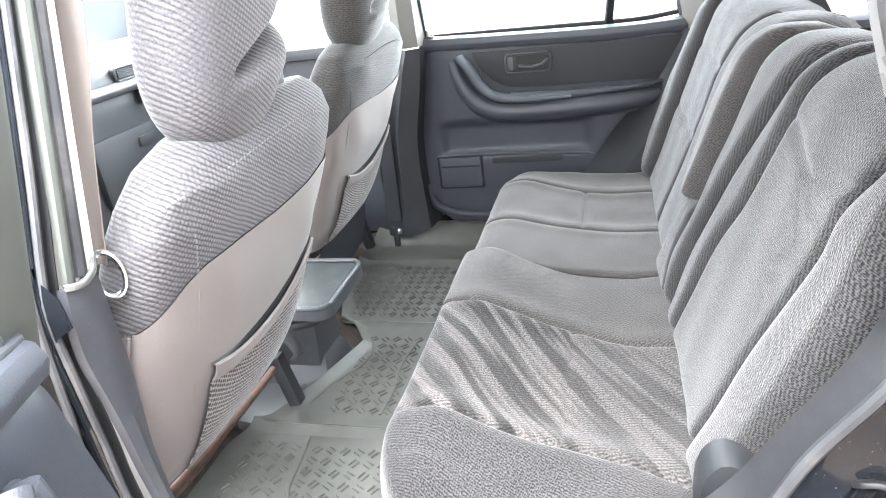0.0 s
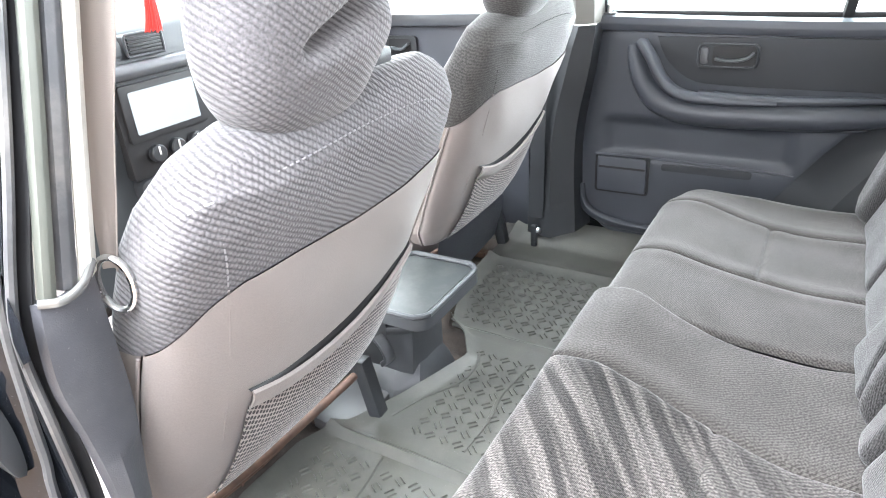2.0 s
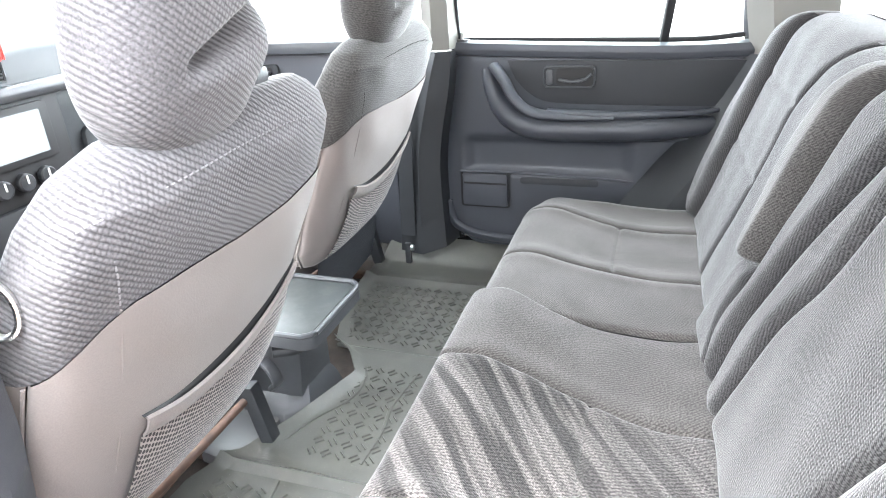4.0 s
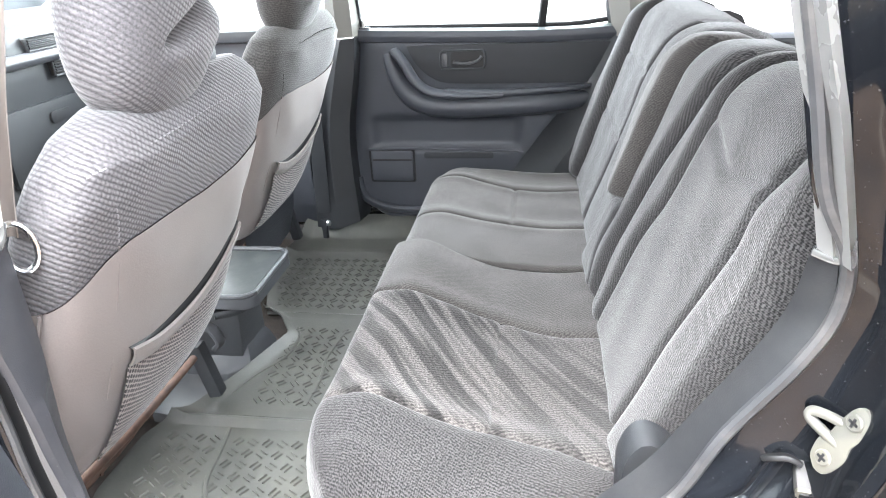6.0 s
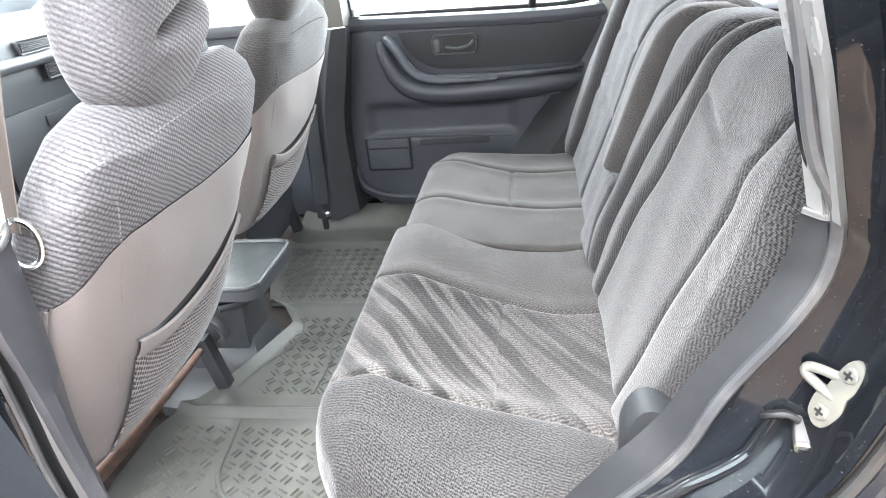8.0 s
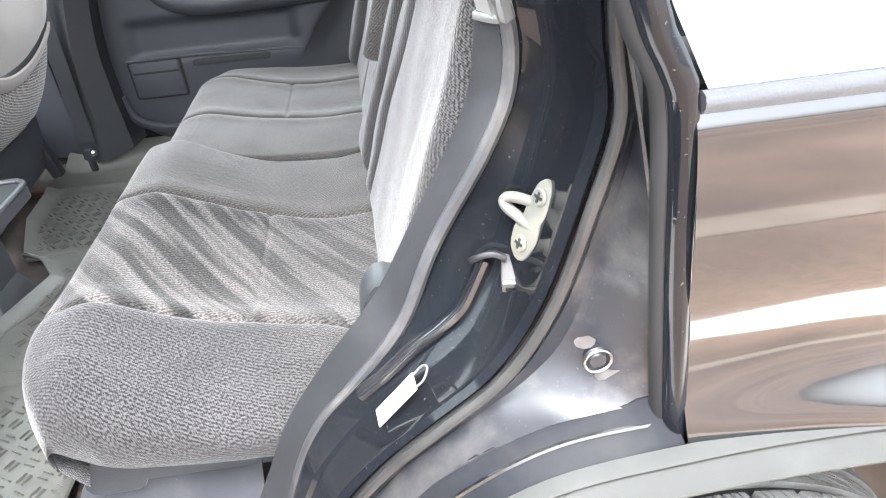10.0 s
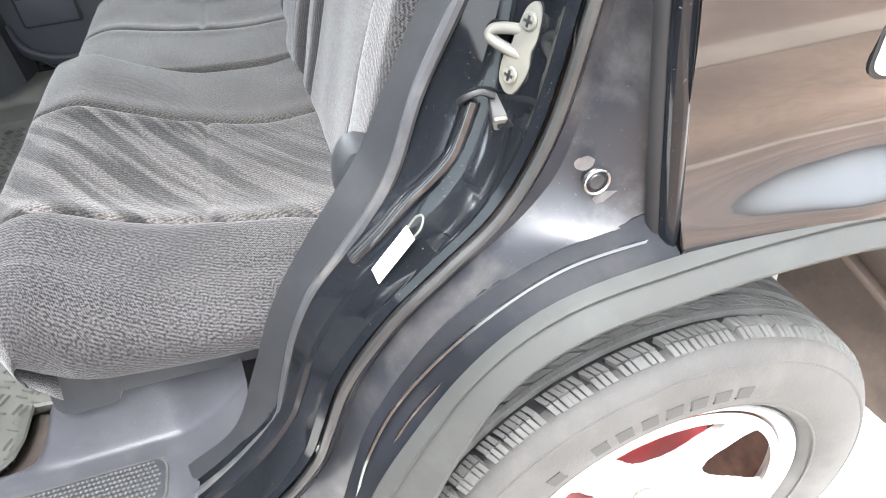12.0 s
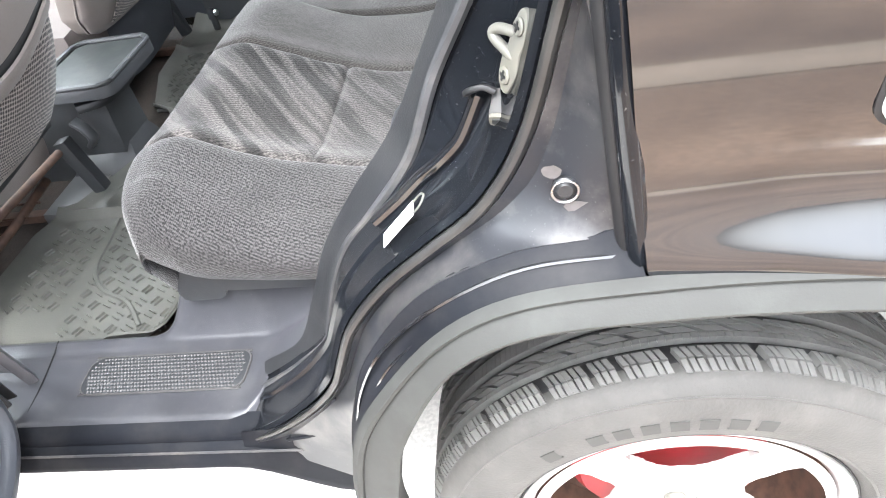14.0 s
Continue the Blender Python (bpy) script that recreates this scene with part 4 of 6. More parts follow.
def cushion_curve(mirror):
    top = [(x, seat_z(x, mirror)) for x in (-0.22, -0.28, -0.36, -0.46, -0.55, -0.62, -0.66)]
    nose = [(-0.690, 0.628), (-0.704, 0.592), (-0.703, 0.55), (-0.69, 0.51), (-0.65, 0.492)]
    if mirror:
        nose = [(-0.688, 0.590), (-0.702, 0.567), (-0.703, 0.54), (-0.69, 0.51), (-0.65, 0.492)]
    return crv(top + nose, 170)


NEAR, FOLD, FAR = 0.205, 0.908, 1.61


def side_drop(y, edge, w=0.05, h=0.16):
    """Rounds the cushion down at an edge."""
    d = abs(y - edge)
    if d >= w:
        return 0.0
    k = 1 - d / w
    return -h * (1 - math.sqrt(max(0, 1 - k**2.6)))


def lift_half(y, x, mirror=False):
    k = (-0.004 if mirror else 0.024) * math.exp(-(((y - 0.33) / 0.085) ** 2)) * (0.5 + 0.5 * min(1, max(0, (x + 0.62) / 0.3) + 0.5))
    k += 0.005 * math.exp(-(((y - 0.80) / 0.09) ** 2))
    for s in (pat_near(x, mirror), pat_far(x, mirror)):
        k -= 0.007 * math.exp(-(((y - s) / 0.0045) ** 2))
        k += 0.0025 * math.exp(-(((abs(y - s) - 0.022) / 0.02) ** 2))
    k += side_drop(y, FOLD, 0.014, 0.024)
    if pat_near(x, mirror) < y < pat_far(x, mirror):
        k -= 0.005 * math.exp(-(((x + 0.455) / 0.0045) ** 2)) - 0.0015 * math.exp(-(((abs(x + 0.455) - 0.02) / 0.015) ** 2))
    # slack and wear in the cloth
    k += 0.0012 * math.sin(31 * y + 17 * x) * math.sin(23 * x - 9 * y)
    return k


def pat_near(x, mirror=False):
    if mirror:
        return float(np.interp(x, [-0.70, -0.60, -0.46, -0.28], [0.39, 0.395, 0.44, 0.44]))
    return float(np.interp(x, [-0.70, -0.65, -0.45, -0.36, -0.28], [0.378, 0.372, 0.373, 0.355, 0.31]))


def pat_far(x, mirror=False):
    if mirror:
        return float(np.interp(x, [-0.70, -0.65, -0.46, -0.28], [0.67, 0.675, 0.69, 0.70]))
    return float(np.interp(x, [-0.70, -0.64, -0.55, -0.46, -0.36, -0.28], [0.69, 0.682, 0.70, 0.69, 0.665, 0.655]))


EDGE = [(0.262, -0.122), (0.232, -0.112), (0.213, -0.085), (0.206, -0.05), (0.213, -0.016), (0.24, 0.006), (0.285, 0.016)]
EDGE_FAR = [(0.262, -0.122), (0.232, -0.116), (0.214, -0.096), (0.211, -0.070), (0.224, -0.042), (0.25, -0.020), (0.285, -0.003)]


def cushion_foot(x):
    return float(np.interp(x, [-0.70, -0.664, -0.627, -0.58, -0.50, -0.25], [0.56, 0.537, 0.518, 0.505, 0.499, 0.492]))


def cushion_half(seat, mirror):
    """One half of the bench cushion: outer bolster, centre panel and inner band, parted at the seams."""
    c = cushion_curve(mirror)
    nrm = np.gradient(c, axis=0)
    nrm = np.stack([nrm[:, 1], -nrm[:, 0]], 1)
    nrm /= np.linalg.norm(nrm, axis=1)[:, None]
    if nrm[5, 1] < 0:
        nrm = -nrm
    front = 0.03 if mirror else 0.0

    def place(x, z, nn, y, k):
        inset = 0.06 * max(0.0, (0.37 - y) / 0.165) ** 2 * float(np.interp(x, [-0.70, -0.60], [1.0, 0.0]))
        if k < -0.004 and y < 0.29:
            z = z + (cushion_foot(x) - z) * (-k / 0.122)
            k = 0.0
        k *= 1.0 if k < 0 else float(np.interp(x, [-0.70, -0.62], [0.15, 1.0]))
        if nn[1] < 0 and k < 0:
            nn = (-1.0, 0.0)
        z -= front * max(0.0, (0.42 - y) / 0.19) * float(np.interp(x, [-0.70, -0.50], [1.0, 0.0]))
        z = max(z, cushion_foot(x) - 0.006 - 0.08 * max(0.0, (y - 0.28) / 0.08))
        return (x + nn[0] * k + inset, 2 * FOLD - y if mirror else y, z + nn[1] * k)

    rows = []
    for y, k in crv(EDGE_FAR if mirror else EDGE, 30)[:-1]:
        rows.append([place(x, z, nn, y, k) for (x, z), nn in zip(c, nrm)])
    ends = 0.5 - 0.5 * np.cos(np.linspace(0, math.pi, 40))
    for s in np.sin(np.linspace(0, math.pi / 2, 22)):
        rows.append([place(x, z, nn, 0.285 + (pat_near(x, mirror) - 0.285) * s, lift_half(0.285 + (pat_near(x, mirror) - 0.285) * s, x, mirror)) for (x, z), nn in zip(c, nrm)])
    part("outer_bolster", grid(rows), M_PLUSH if not mirror else M_PLUSHD, seat)
    for lo, hi, name, mat in ((pat_near, pat_far, "centre_panel", M_STRIPE if not mirror else M_PLUSHD), (pat_far, lambda x, q: FOLD - 0.002, "inner_band", M_PLUSHD)):
        rows = []
        for s in ends:
            rows.append([place(x, z, nn, lo(x, mirror) * (1 - s) + hi(x, mirror) * s, lift_half(lo(x, mirror) * (1 - s) + hi(x, mirror) * s, x, mirror)) for (x, z), nn in zip(c, nrm)])
        part(name, grid(rows), mat, seat, "striped grey plush panel" if mat is M_STRIPE else "")
    yy = FOLD - 0.008
    yw = 2 * FOLD - yy if mirror else yy
    part("inner_side", slab([(-0.25, 0.55), (-0.46, 0.545), (-0.62, 0.565), (-0.675, 0.55), (-0.67, 0.49), (-0.64, 0.47), (-0.25, 0.47)], yw - 0.004, yw + 0.004, "y"), M_PLUSHD, seat)


def back_x(z):
    return -0.275 + (z - 0.555) * 0.30


def back_pad(name, left, right, mat, seat, h=0.03, dl=0.03, dr=0.03, sides=0.03, crown=0.02, roll=0.055, n=32, m=70, label="", crease=None, crease2=None):
    """A padded upright of the backrest: left and right are edges as (y, z) lists from the bottom up; dl and dr: how far the edges fall back; crown: how far the top corners drop; roll: how it rounds over at the top."""
    a, b = crv(left, m), crv(right, m)
    rows = []
    for s in 0.5 - 0.5 * np.cos(np.linspace(0, math.pi, n)):
        row = []
        z0 = a[0][1] * (1 - s) + b[0][1] * s
        zt = a[-1][1] * (1 - s) + b[-1][1] * s - crown * abs(2 * s - 1) ** 4
        for j in range(m):
            y, z = a[j] * (1 - s) + b[j] * s
            w = abs(b[j][0] - a[j][0])
            e = min(s, 1 - s) * w
            k = math.sqrt(max(0, 1 - max(0, 1 - e / sides) ** 2.4))
            t = j / (m - 1)
            z = min(z, zt)
            up = min(1.0, max(0.0, (z - (zt - roll)) / roll))
            back = 0.75 * roll * (1 - math.sqrt(1 - up * up))
            kb = math.sqrt(max(0, 1 - max(0, 1 - t / 0.05) ** 2))
            off = h * k - (dl if s < 0.5 else dr) * (1 - k) - 0.03 * (1 - kb)
            if crease:
                off -= 0.006 * math.exp(-(((z - crease(s)) / 0.007) ** 2)) * min(1, e / 0.02)
            if crease2:
                off -= 0.006 * math.exp(-(((z - crease2) / 0.007) ** 2)) * min(1, e / 0.02)
            # slack and use in the cloth
            off += 0.0016 * math.sin(37 * y + 19 * z) * math.sin(23 * z - 13 * y) * k
            row.append((back_x(z) - off * 0.97 + back, y, z))
        x, y, z = row[-1]
        for dx, dz in ((0.02, 0.0), (0.05, -0.002), (0.08, -0.014), (0.10, -0.05), (0.10, -0.10)):
            row.append((x + dx, y, z + dz))
        rows.append(row)
    return part(name, grid(rows), mat, seat, label, smooth=70)


near_seat = thing("bench_seat", "grey plush rear seat half with a striped cushion panel", "car seat", "rear seat halves", at=(-0.4, 0.55, 0.3))
far_seat = thing("bench_seat", "dark grey plush rear seat half with a folded armrest", "car seat", "rear seat halves", at=(-0.4, 1.25, 0.3))
cushion_half(near_seat, False)
cushion_half(far_seat, True)
NEAR_OUT = [(0.41, 0.565), (0.39, 0.65), (0.37, 0.745), (0.340, 0.85), (0.319, 0.92), (0.318, 0.965), (0.285, 1.02), (0.262, 1.075)]
MAIN_L = [(0.69, 0.565), (0.678, 0.66), (0.652, 0.77), (0.609, 0.85), (0.58, 0.935), (0.558, 1.02), (0.52, 1.072)]
INNER_L = [(0.765, 0.565), (0.765, 0.68), (0.748, 0.75), (0.716, 0.83), (0.69, 0.885), (0.645, 0.97), (0.605, 1.03), (0.575, 1.068)]
MID_L = [(0.80, 0.60), (0.850, 0.665), (0.822, 0.75), (0.81, 0.80), (0.803, 0.85), (0.785, 0.93), (0.765, 1.0), (0.735, 1.066)]
FAR_IN = [(1.15, 0.565), (1.135, 0.68), (1.10, 0.80), (1.092, 0.93), (1.03, 1.01), (0.965, 1.062)]
FAR_OUT = [(1.47, 0.565), (1.445, 0.63), (1.43, 0.76), (1.41, 0.90), (1.37, 1.02), (1.34, 1.072)]


def gap(c, d):
    return [(y + d, z) for y, z in c]


back_pad("outer_bolster", [(0.25, 0.60), (0.225, 0.75), (0.20, 0.88), (0.19, 1.06)], NEAR_OUT, M_PLUSH, near_seat, 0.034, dl=0.13, dr=0.012, sides=0.045)
back_pad("main_panel", gap(NEAR_OUT, 0.002), MAIN_L, M_PLUSH, near_seat, 0.020, dl=0.006, dr=0.006, sides=0.02, crown=0.01, crease=lambda s: 0.948 + 0.035 * abs(2 * s - 0.9))
back_pad("inner_bolster", gap(MAIN_L, 0.002), INNER_L, M_PLUSH, near_seat, 0.026, dl=0.006, dr=0.008, sides=0.03)
back_pad("centre_bolster", gap(INNER_L, 0.002), MID_L, M_PLUSH, near_seat, 0.036, dl=0.008, dr=0.10, sides=0.034)
back_pad("armrest", [(0.815, 0.762), (0.806, 0.85), (0.790, 0.93), (0.765, 1.02), (0.740, 1.064)], [(0.887, 0.772), (0.898, 0.845), (0.892, 0.945), (0.857, 1.02), (0.822, 1.064)], M_PLUSHD, far_seat, 0.058, dl=0.06, dr=0.03, sides=0.03, crown=0.03, label="folded-up dark plush armrest")
back_pad("armrest_rest", [(0.805, 0.575), (0.855, 0.66), (0.83, 0.745)], [(0.985, 0.575), (0.96, 0.66), (0.92, 0.752)], M_PLUSH, far_seat, 0.030, crown=0.03, roll=0.03)
back_pad("inner_bolster", [(0.885, 0.575), (0.895, 0.66), (0.895, 0.80), (0.885, 0.93), (0.85, 1.02), (0.80, 1.066)], FAR_IN, M_PLUSH, far_seat, 0.020, dl=0.03, dr=0.008, sides=0.03)
back_pad("main_panel", gap(FAR_IN, 0.002), FAR_OUT, M_PLUSH, far_seat, 0.018, dl=0.006, dr=0.006, sides=0.02, crown=0.008, crease=lambda s: 0.942, crease2=0.795)
back_pad("outer_bolster", gap(FAR_OUT, 0.002), [(1.59, 0.60), (1.605, 0.70), (1.59, 0.83), (1.52, 0.95), (1.46, 1.055)], M_PLUSH, far_seat, 0.044, dl=0.012, dr=0.12, sides=0.05, crown=0.03)
for seat, y0, y1 in ((near_seat, 0.235, 0.86), (far_seat, 0.87, 1.59)):
    part("back_shell", slab([(-0.225, 0.50), (-0.17, 0.70), (-0.10, 1.01), (-0.06, 1.04), (-0.02, 1.03), (-0.08, 0.50)], y0, y1, "y"), M_CARPET, seat)


def headrest(seat, y, x, z, w=0.25, h=0.16, d=0.10):
    rows = []
    for u in np.linspace(-1, 1, 18):
        k = (1 - abs(u) ** 3.2) ** (1 / 3.2)
        rows.append([(x + d / 2 * k * math.copysign(abs(math.cos(a)) ** 0.7, math.cos(a)) + 0.25 * u * h / 2, y + w / 2 * k * math.copysign(abs(math.sin(a)) ** 0.55, math.sin(a)), z + h / 2 * u) for a in np.linspace(0, 2 * math.pi, 28, endpoint=False)])
    return part("headrest", grid(rows, closed_v=True, cap=True), M_PLUSH, seat)


headrest(near_seat, 0.36, -0.02, 1.17)
part("post", sweep([(-0.05, 0.32, 1.0), (-0.03, 0.32, 1.1)], ring(0.005), 6), M_CHROME, near_seat)
part("post", sweep([(-0.05, 0.42, 1.0), (-0.03, 0.42, 1.1)], ring(0.005), 6), M_CHROME, near_seat)
# belt buckle stub between the halves, seat base bracket
part("buckle_stalk", sweep([(-0.24, 0.90, 0.53), (-0.265, 0.905, 0.545), (-0.29, 0.91, 0.56)], ring(0.009), 10), M_SOFT, far_seat, "grey plastic belt buckle stalk")
part("buckle_stalk", sweep([(-0.24, 0.885, 0.52), (-0.27, 0.89, 0.53), (-0.30, 0.895, 0.535)], ring(0.009), 10), M_SOFT, near_seat, "grey plastic belt buckle stalk")
part("base_bracket", slab([(-0.640, 0.53), (-0.652, 0.50), (-0.655, 0.477), (-0.651, 0.466), (-0.640, 0.461), (-0.597, 0.462), (-0.589, 0.466), (-0.583, 0.477), (-0.36, 0.470), (-0.36, 0.52)], 0.275, 0.244, "y", 0.004), M_CONSOLE, near_seat, "grey plastic cushion base cover")
part("base_box", boxed((-0.655, 0.29, 0.30), (-0.24, 1.56, 0.47), 0.01), M_TRIM, body, "dark plastic plinth below the rear seat")
part("hinge_cover", slab([tuple(p) for p in crv([(-0.302, 0.64), (-0.302, 0.70), (-0.288, 0.732), (-0.268, 0.735), (-0.24, 0.71), (-0.22, 0.66), (-0.24, 0.62)], 24)], 0.245, 0.205, "y", 0.010), M_TRIM, near_seat, "dark plastic hinge cover")


# ---- front seats
def even(loop, n):
    """A closed loop of n points evenly spaced."""
    p = np.array(list(loop) + [loop[0]], float)
    s = np.r_[0, np.cumsum(np.linalg.norm(np.diff(p, axis=0), axis=1))]
    t = np.linspace(0, s[-1], n, endpoint=False)
    return [tuple(np.interp(t, s, p[:, k])[i] for k in range(3)) for i in range(n)]


LEVELS = [
    # z, y from, y to, rear face, depth
    (0.545, 0.28, 0.62, -1.03, 0.06),
    (0.56, 0.245, 0.66, -1.015, 0.09),
    (0.60, 0.222, 0.69, -0.995, 0.12),
    (0.70, 0.222, 0.723, -0.953, 0.14),
    (0.80, 0.226, 0.742, -0.910, 0.15),
    (0.90, 0.232, 0.755, -0.872, 0.15),
    (0.96, 0.240, 0.762, -0.852, 0.145),
    (1.0, 0.26, 0.763, -0.845, 0.13),
    (1.03, 0.295, 0.756, -0.853, 0.11),
    (1.05, 0.35, 0.733, -0.865, 0.085),
    (1.062, 0.43, 0.705, -0.880, 0.04),
]


def level(z):
    t = np.array(LEVELS)
    return [float(np.interp(z, t[:, 0], t[:, k])) for k in range(1, 5)]


def seat_back_face(y, z):
    """x of the rear face at (y, z)."""
    y0, y1, back, d = level(z)
    k = min(1.0, abs(2 * (y - y0) / (y1 - y0) - 1))
    return back - d / 2 + d / 2 * (1 - k**2.9) ** (1 / 2.9)


def front_seat(far):
    dx, dy = (-0.10, 0.80) if far else (0.0, 0.0)
    at = (-1.1 + dx, 0.50 + dy, 0.31)
    seat = thing("front_seat", "front seat in a beige and grey tweed cover" if not far else "front seat in a beige and dark grey cover", "car seat", "front seats", at=at)

    def put(bm):
        bmesh.ops.translate(bm, vec=(dx, dy, 0), verts=bm.verts[:])
        return bm

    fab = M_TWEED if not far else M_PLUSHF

    def bound(y, y0, y1):
        s = (y - y0) / (y1 - y0)
        return float(np.interp(s, [0, 0.04, 0.10, 0.16, 0.30, 0.5, 0.7, 0.85, 1.0], [0.85, 0.87, 0.895, 0.907, 0.908, 0.904, 0.908, 0.915, 0.92]))

    def shell(z, a, out=0.0, p=3.1):
        """A point of the padded back at the height z; a: degrees round from the rear, positive towards the outer side of the car."""
        y0, y1, b, d = level(z)
        c, s = math.cos(radians(a)), math.sin(radians(a))
        return (b - d / 2 + (d / 2 + out) * math.copysign(abs(c) ** (2 / p), c), (y0 + y1) / 2 + ((y1 - y0) / 2 + out) * math.copysign(abs(s) ** (2 / p), s), z)

    def strip(a0, a1, n, top, out, hem=True):
        """Columns of points from a0 to a1 degrees, below or above the line where the cloth changes."""
        cols = []
        fine = [shell(0.80, a) for a in np.linspace(a0, a1, 300)]
        run = np.r_[0, np.cumsum([math.dist(p, q) for p, q in zip(fine[:-1], fine[1:])])]
        for a in np.interp(np.linspace(0, run[-1], n), run, np.linspace(a0, a1, 300)):
            y0, y1, _, _ = level(0.89)
            zb = bound(shell(0.89, a)[1], y0, y1)
            e = min(abs(a - a0), abs(a - a1))
            o = out * min(1.0, e / 3.0) - (0.003 if e < 0.5 and hem else 0.0)
            lo, hi = (zb, 1.062) if top else (0.545, zb)
            cols.append([shell(z, a, o + (0.002 * math.sin(9 * a / 57 + 31 * z) * math.sin(17 * z + 3) if 0.6 < z < 1.0 else 0)) for z in np.linspace(lo, hi, 46)])
        return np.array(cols).transpose(1, 0, 2)

    ring_up = strip(-180, 180, 110, True, 0.0, False)
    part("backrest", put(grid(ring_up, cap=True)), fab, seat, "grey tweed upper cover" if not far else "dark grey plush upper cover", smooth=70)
    part("lower_cover", put(grid(strip(-84, 58, 70, False, 0.003))), M_BEIGE, seat, "smooth beige lower cover", smooth=70)
    part("side_cover", put(grid(strip(-180, -84, 26, False, 0.0, False))), M_BELT, seat, "tan side of the seat cover", smooth=70)
    part("side_cover", put(grid(strip(58, 180, 26, False, 0.0, False))), M_BELT, seat, "tan side of the seat cover", smooth=70)
    part("side_piping", put(sweep([shell(z, -84, 0.003) for z in np.linspace(0.56, 0.85, 8)], ring(0.0022, 6), 30)), M_BEIGE, seat)
    part("side_piping", put(sweep([shell(z, 58, 0.003) for z in np.linspace(0.56, 0.915, 8)], ring(0.0022, 6), 30)), M_BEIGE, seat)
    # stitched seams of the upper cover: down the rear corner, along the top edge and out to the side
    stitch = bmesh.new()

    def run_stitches(pts):
        p = crv([(seat_back_face(y, z) + 0.0012, y, z) for y, z in pts], 200)
        length = float(np.linalg.norm(np.diff(p, axis=0), axis=1).sum())
        for k in range(int(length / 0.0085)):
            i = int(k * 0.0085 / length * 199)
            j = min(199, i + max(2, int(0.0055 / length * 199)))
            merge(stitch, sweep([p[i], p[(i + j) // 2] + np.array((0.0006, 0, 0)), p[j]], ring(0.0011, 5), 4))

    run_stitches([(0.300, 0.91), (0.297, 0.95), (0.292, 1.003)])
    run_stitches([(0.292, 1.003), (0.40, 1.012), (0.52, 1.018), (0.64, 1.014), (0.715, 0.99)])
    run_stitches([(0.292, 1.003), (0.275, 1.000), (0.262, 0.99)])
    tagged(part("stitching", put(stitch), M_THREAD if not far else M_PLUSHF, seat, "pale stitched seam"), kind="stuff")
    # pocket: black sheet for the shade in its mouth, hem and mesh
    slit = crv([(0.336, 0.733), (0.40, 0.714), (0.47, 0.707), (0.54, 0.713), (0.60, 0.731), (0.65, 0.752), (0.69, 0.768)], 40)
    part("pocket_mouth_shade", put(grid([[(seat_back_face(y, z + o * w) + q, y, z + o * w) for (y, z), w in zip(slit, 0.15 + np.sin(np.linspace(0.05, 2.6, 40)))] for o, q in ((0.011, 0.003), (0.006, 0.007), (0.0, 0.009), (-0.004, 0.008))])), M_RUBBER, seat, "black sheet for the shade in the open seat-back pocket")
    part("pocket_hem", put(thick(grid([[(seat_back_face(y, z + o) + q, y, z + o) for y, z in slit] for o, q in ((0.000, 0.010), (-0.002, 0.013), (-0.012, 0.014), (-0.022, 0.012), (-0.028, 0.008))]), 0.003)), M_BEIGE, seat)
    rows = []
    for k in np.linspace(0, 1, 20):
        row = []
        for i, (y, z) in enumerate(slit):
            s = i / 39
            zb, yb = 0.562 + 0.008 * s, 0.300 + 0.375 * s
            zt = z - 0.027
            y2, z2 = y * (1 - k) + yb * k, zt * (1 - k) + zb * k
            row.append((seat_back_face(y2, z2) + 0.008 + 0.008 * math.sin(math.pi * k), y2, z2))
        rows.append(row)
    part("pocket", put(thick(grid(rows), 0.002)), M_MESH, seat, "stretched beige mesh pocket")
    part("seam", put(sweep([(seat_back_face(y, z) + 0.0025, y, z) for y, z in ((0.300, 0.56), (0.306, 0.66), (0.308, 0.75), (0.304, 0.84), (0.300, 0.905))], ring(0.0013, 6), 40)), M_BEIGE, seat)
    # plastic skirt below the pocket
    if far:
        part("under_cover", put(loft([[(-1.035, 0.30, 0.555), (-1.03, 0.45, 0.55), (-1.035, 0.66, 0.56)], [(-1.045, 0.30, 0.50), (-1.045, 0.45, 0.48), (-1.05, 0.67, 0.48)], [(-1.075, 0.30, 0.40), (-1.075, 0.45, 0.38), (-1.08, 0.68, 0.39)]], 20)), M_DOOR, seat, "dark grey plastic skirt")
    else:
        part("under_cover", put(loft([[(-1.035, 0.30, 0.555), (-1.03, 0.45, 0.55), (-1.035, 0.66, 0.56)], [(-1.045, 0.31, 0.535), (-1.04, 0.45, 0.528), (-1.045, 0.66, 0.54)]], 20)), M_TRIM, seat, "dark plastic lower edge")
    # headrest in a stretched cover, its slot pulled askew
    rows = []
    HZ0, HZ1 = 1.022, 1.33
    for u in np.sin(np.linspace(-math.pi / 2, math.pi / 2, 120)):
        k = (1 - abs(u) ** 2.5) ** (1 / 2.5) if abs(u) < 1 else 0.0
        k = max(k, 0.02)
        z = (HZ0 + HZ1) / 2 + (HZ1 - HZ0) / 2 * u
        row = []
        for a in np.linspace(0, 2 * math.pi, 192, endpoint=False) + math.pi:
            c, s = math.cos(a), math.sin(a)
            y = 0.455 + 0.02 * (u + 0.6) + 0.125 * k * math.copysign(abs(s) ** 0.75, s)
            x = -0.885 + 0.07 * (u + 0.3) * 0.25 + 0.068 * k * math.copysign(abs(c) ** 0.75, c)
            if c > 0.0:
                # slot: a slanting mouth under a sharp lip, opening towards the far edge
                d = z - (1.125 + (y - 0.42) * 0.42)
                w = 0.010 + 0.022 * min(1, max(0, (y - 0.41) / 0.17))
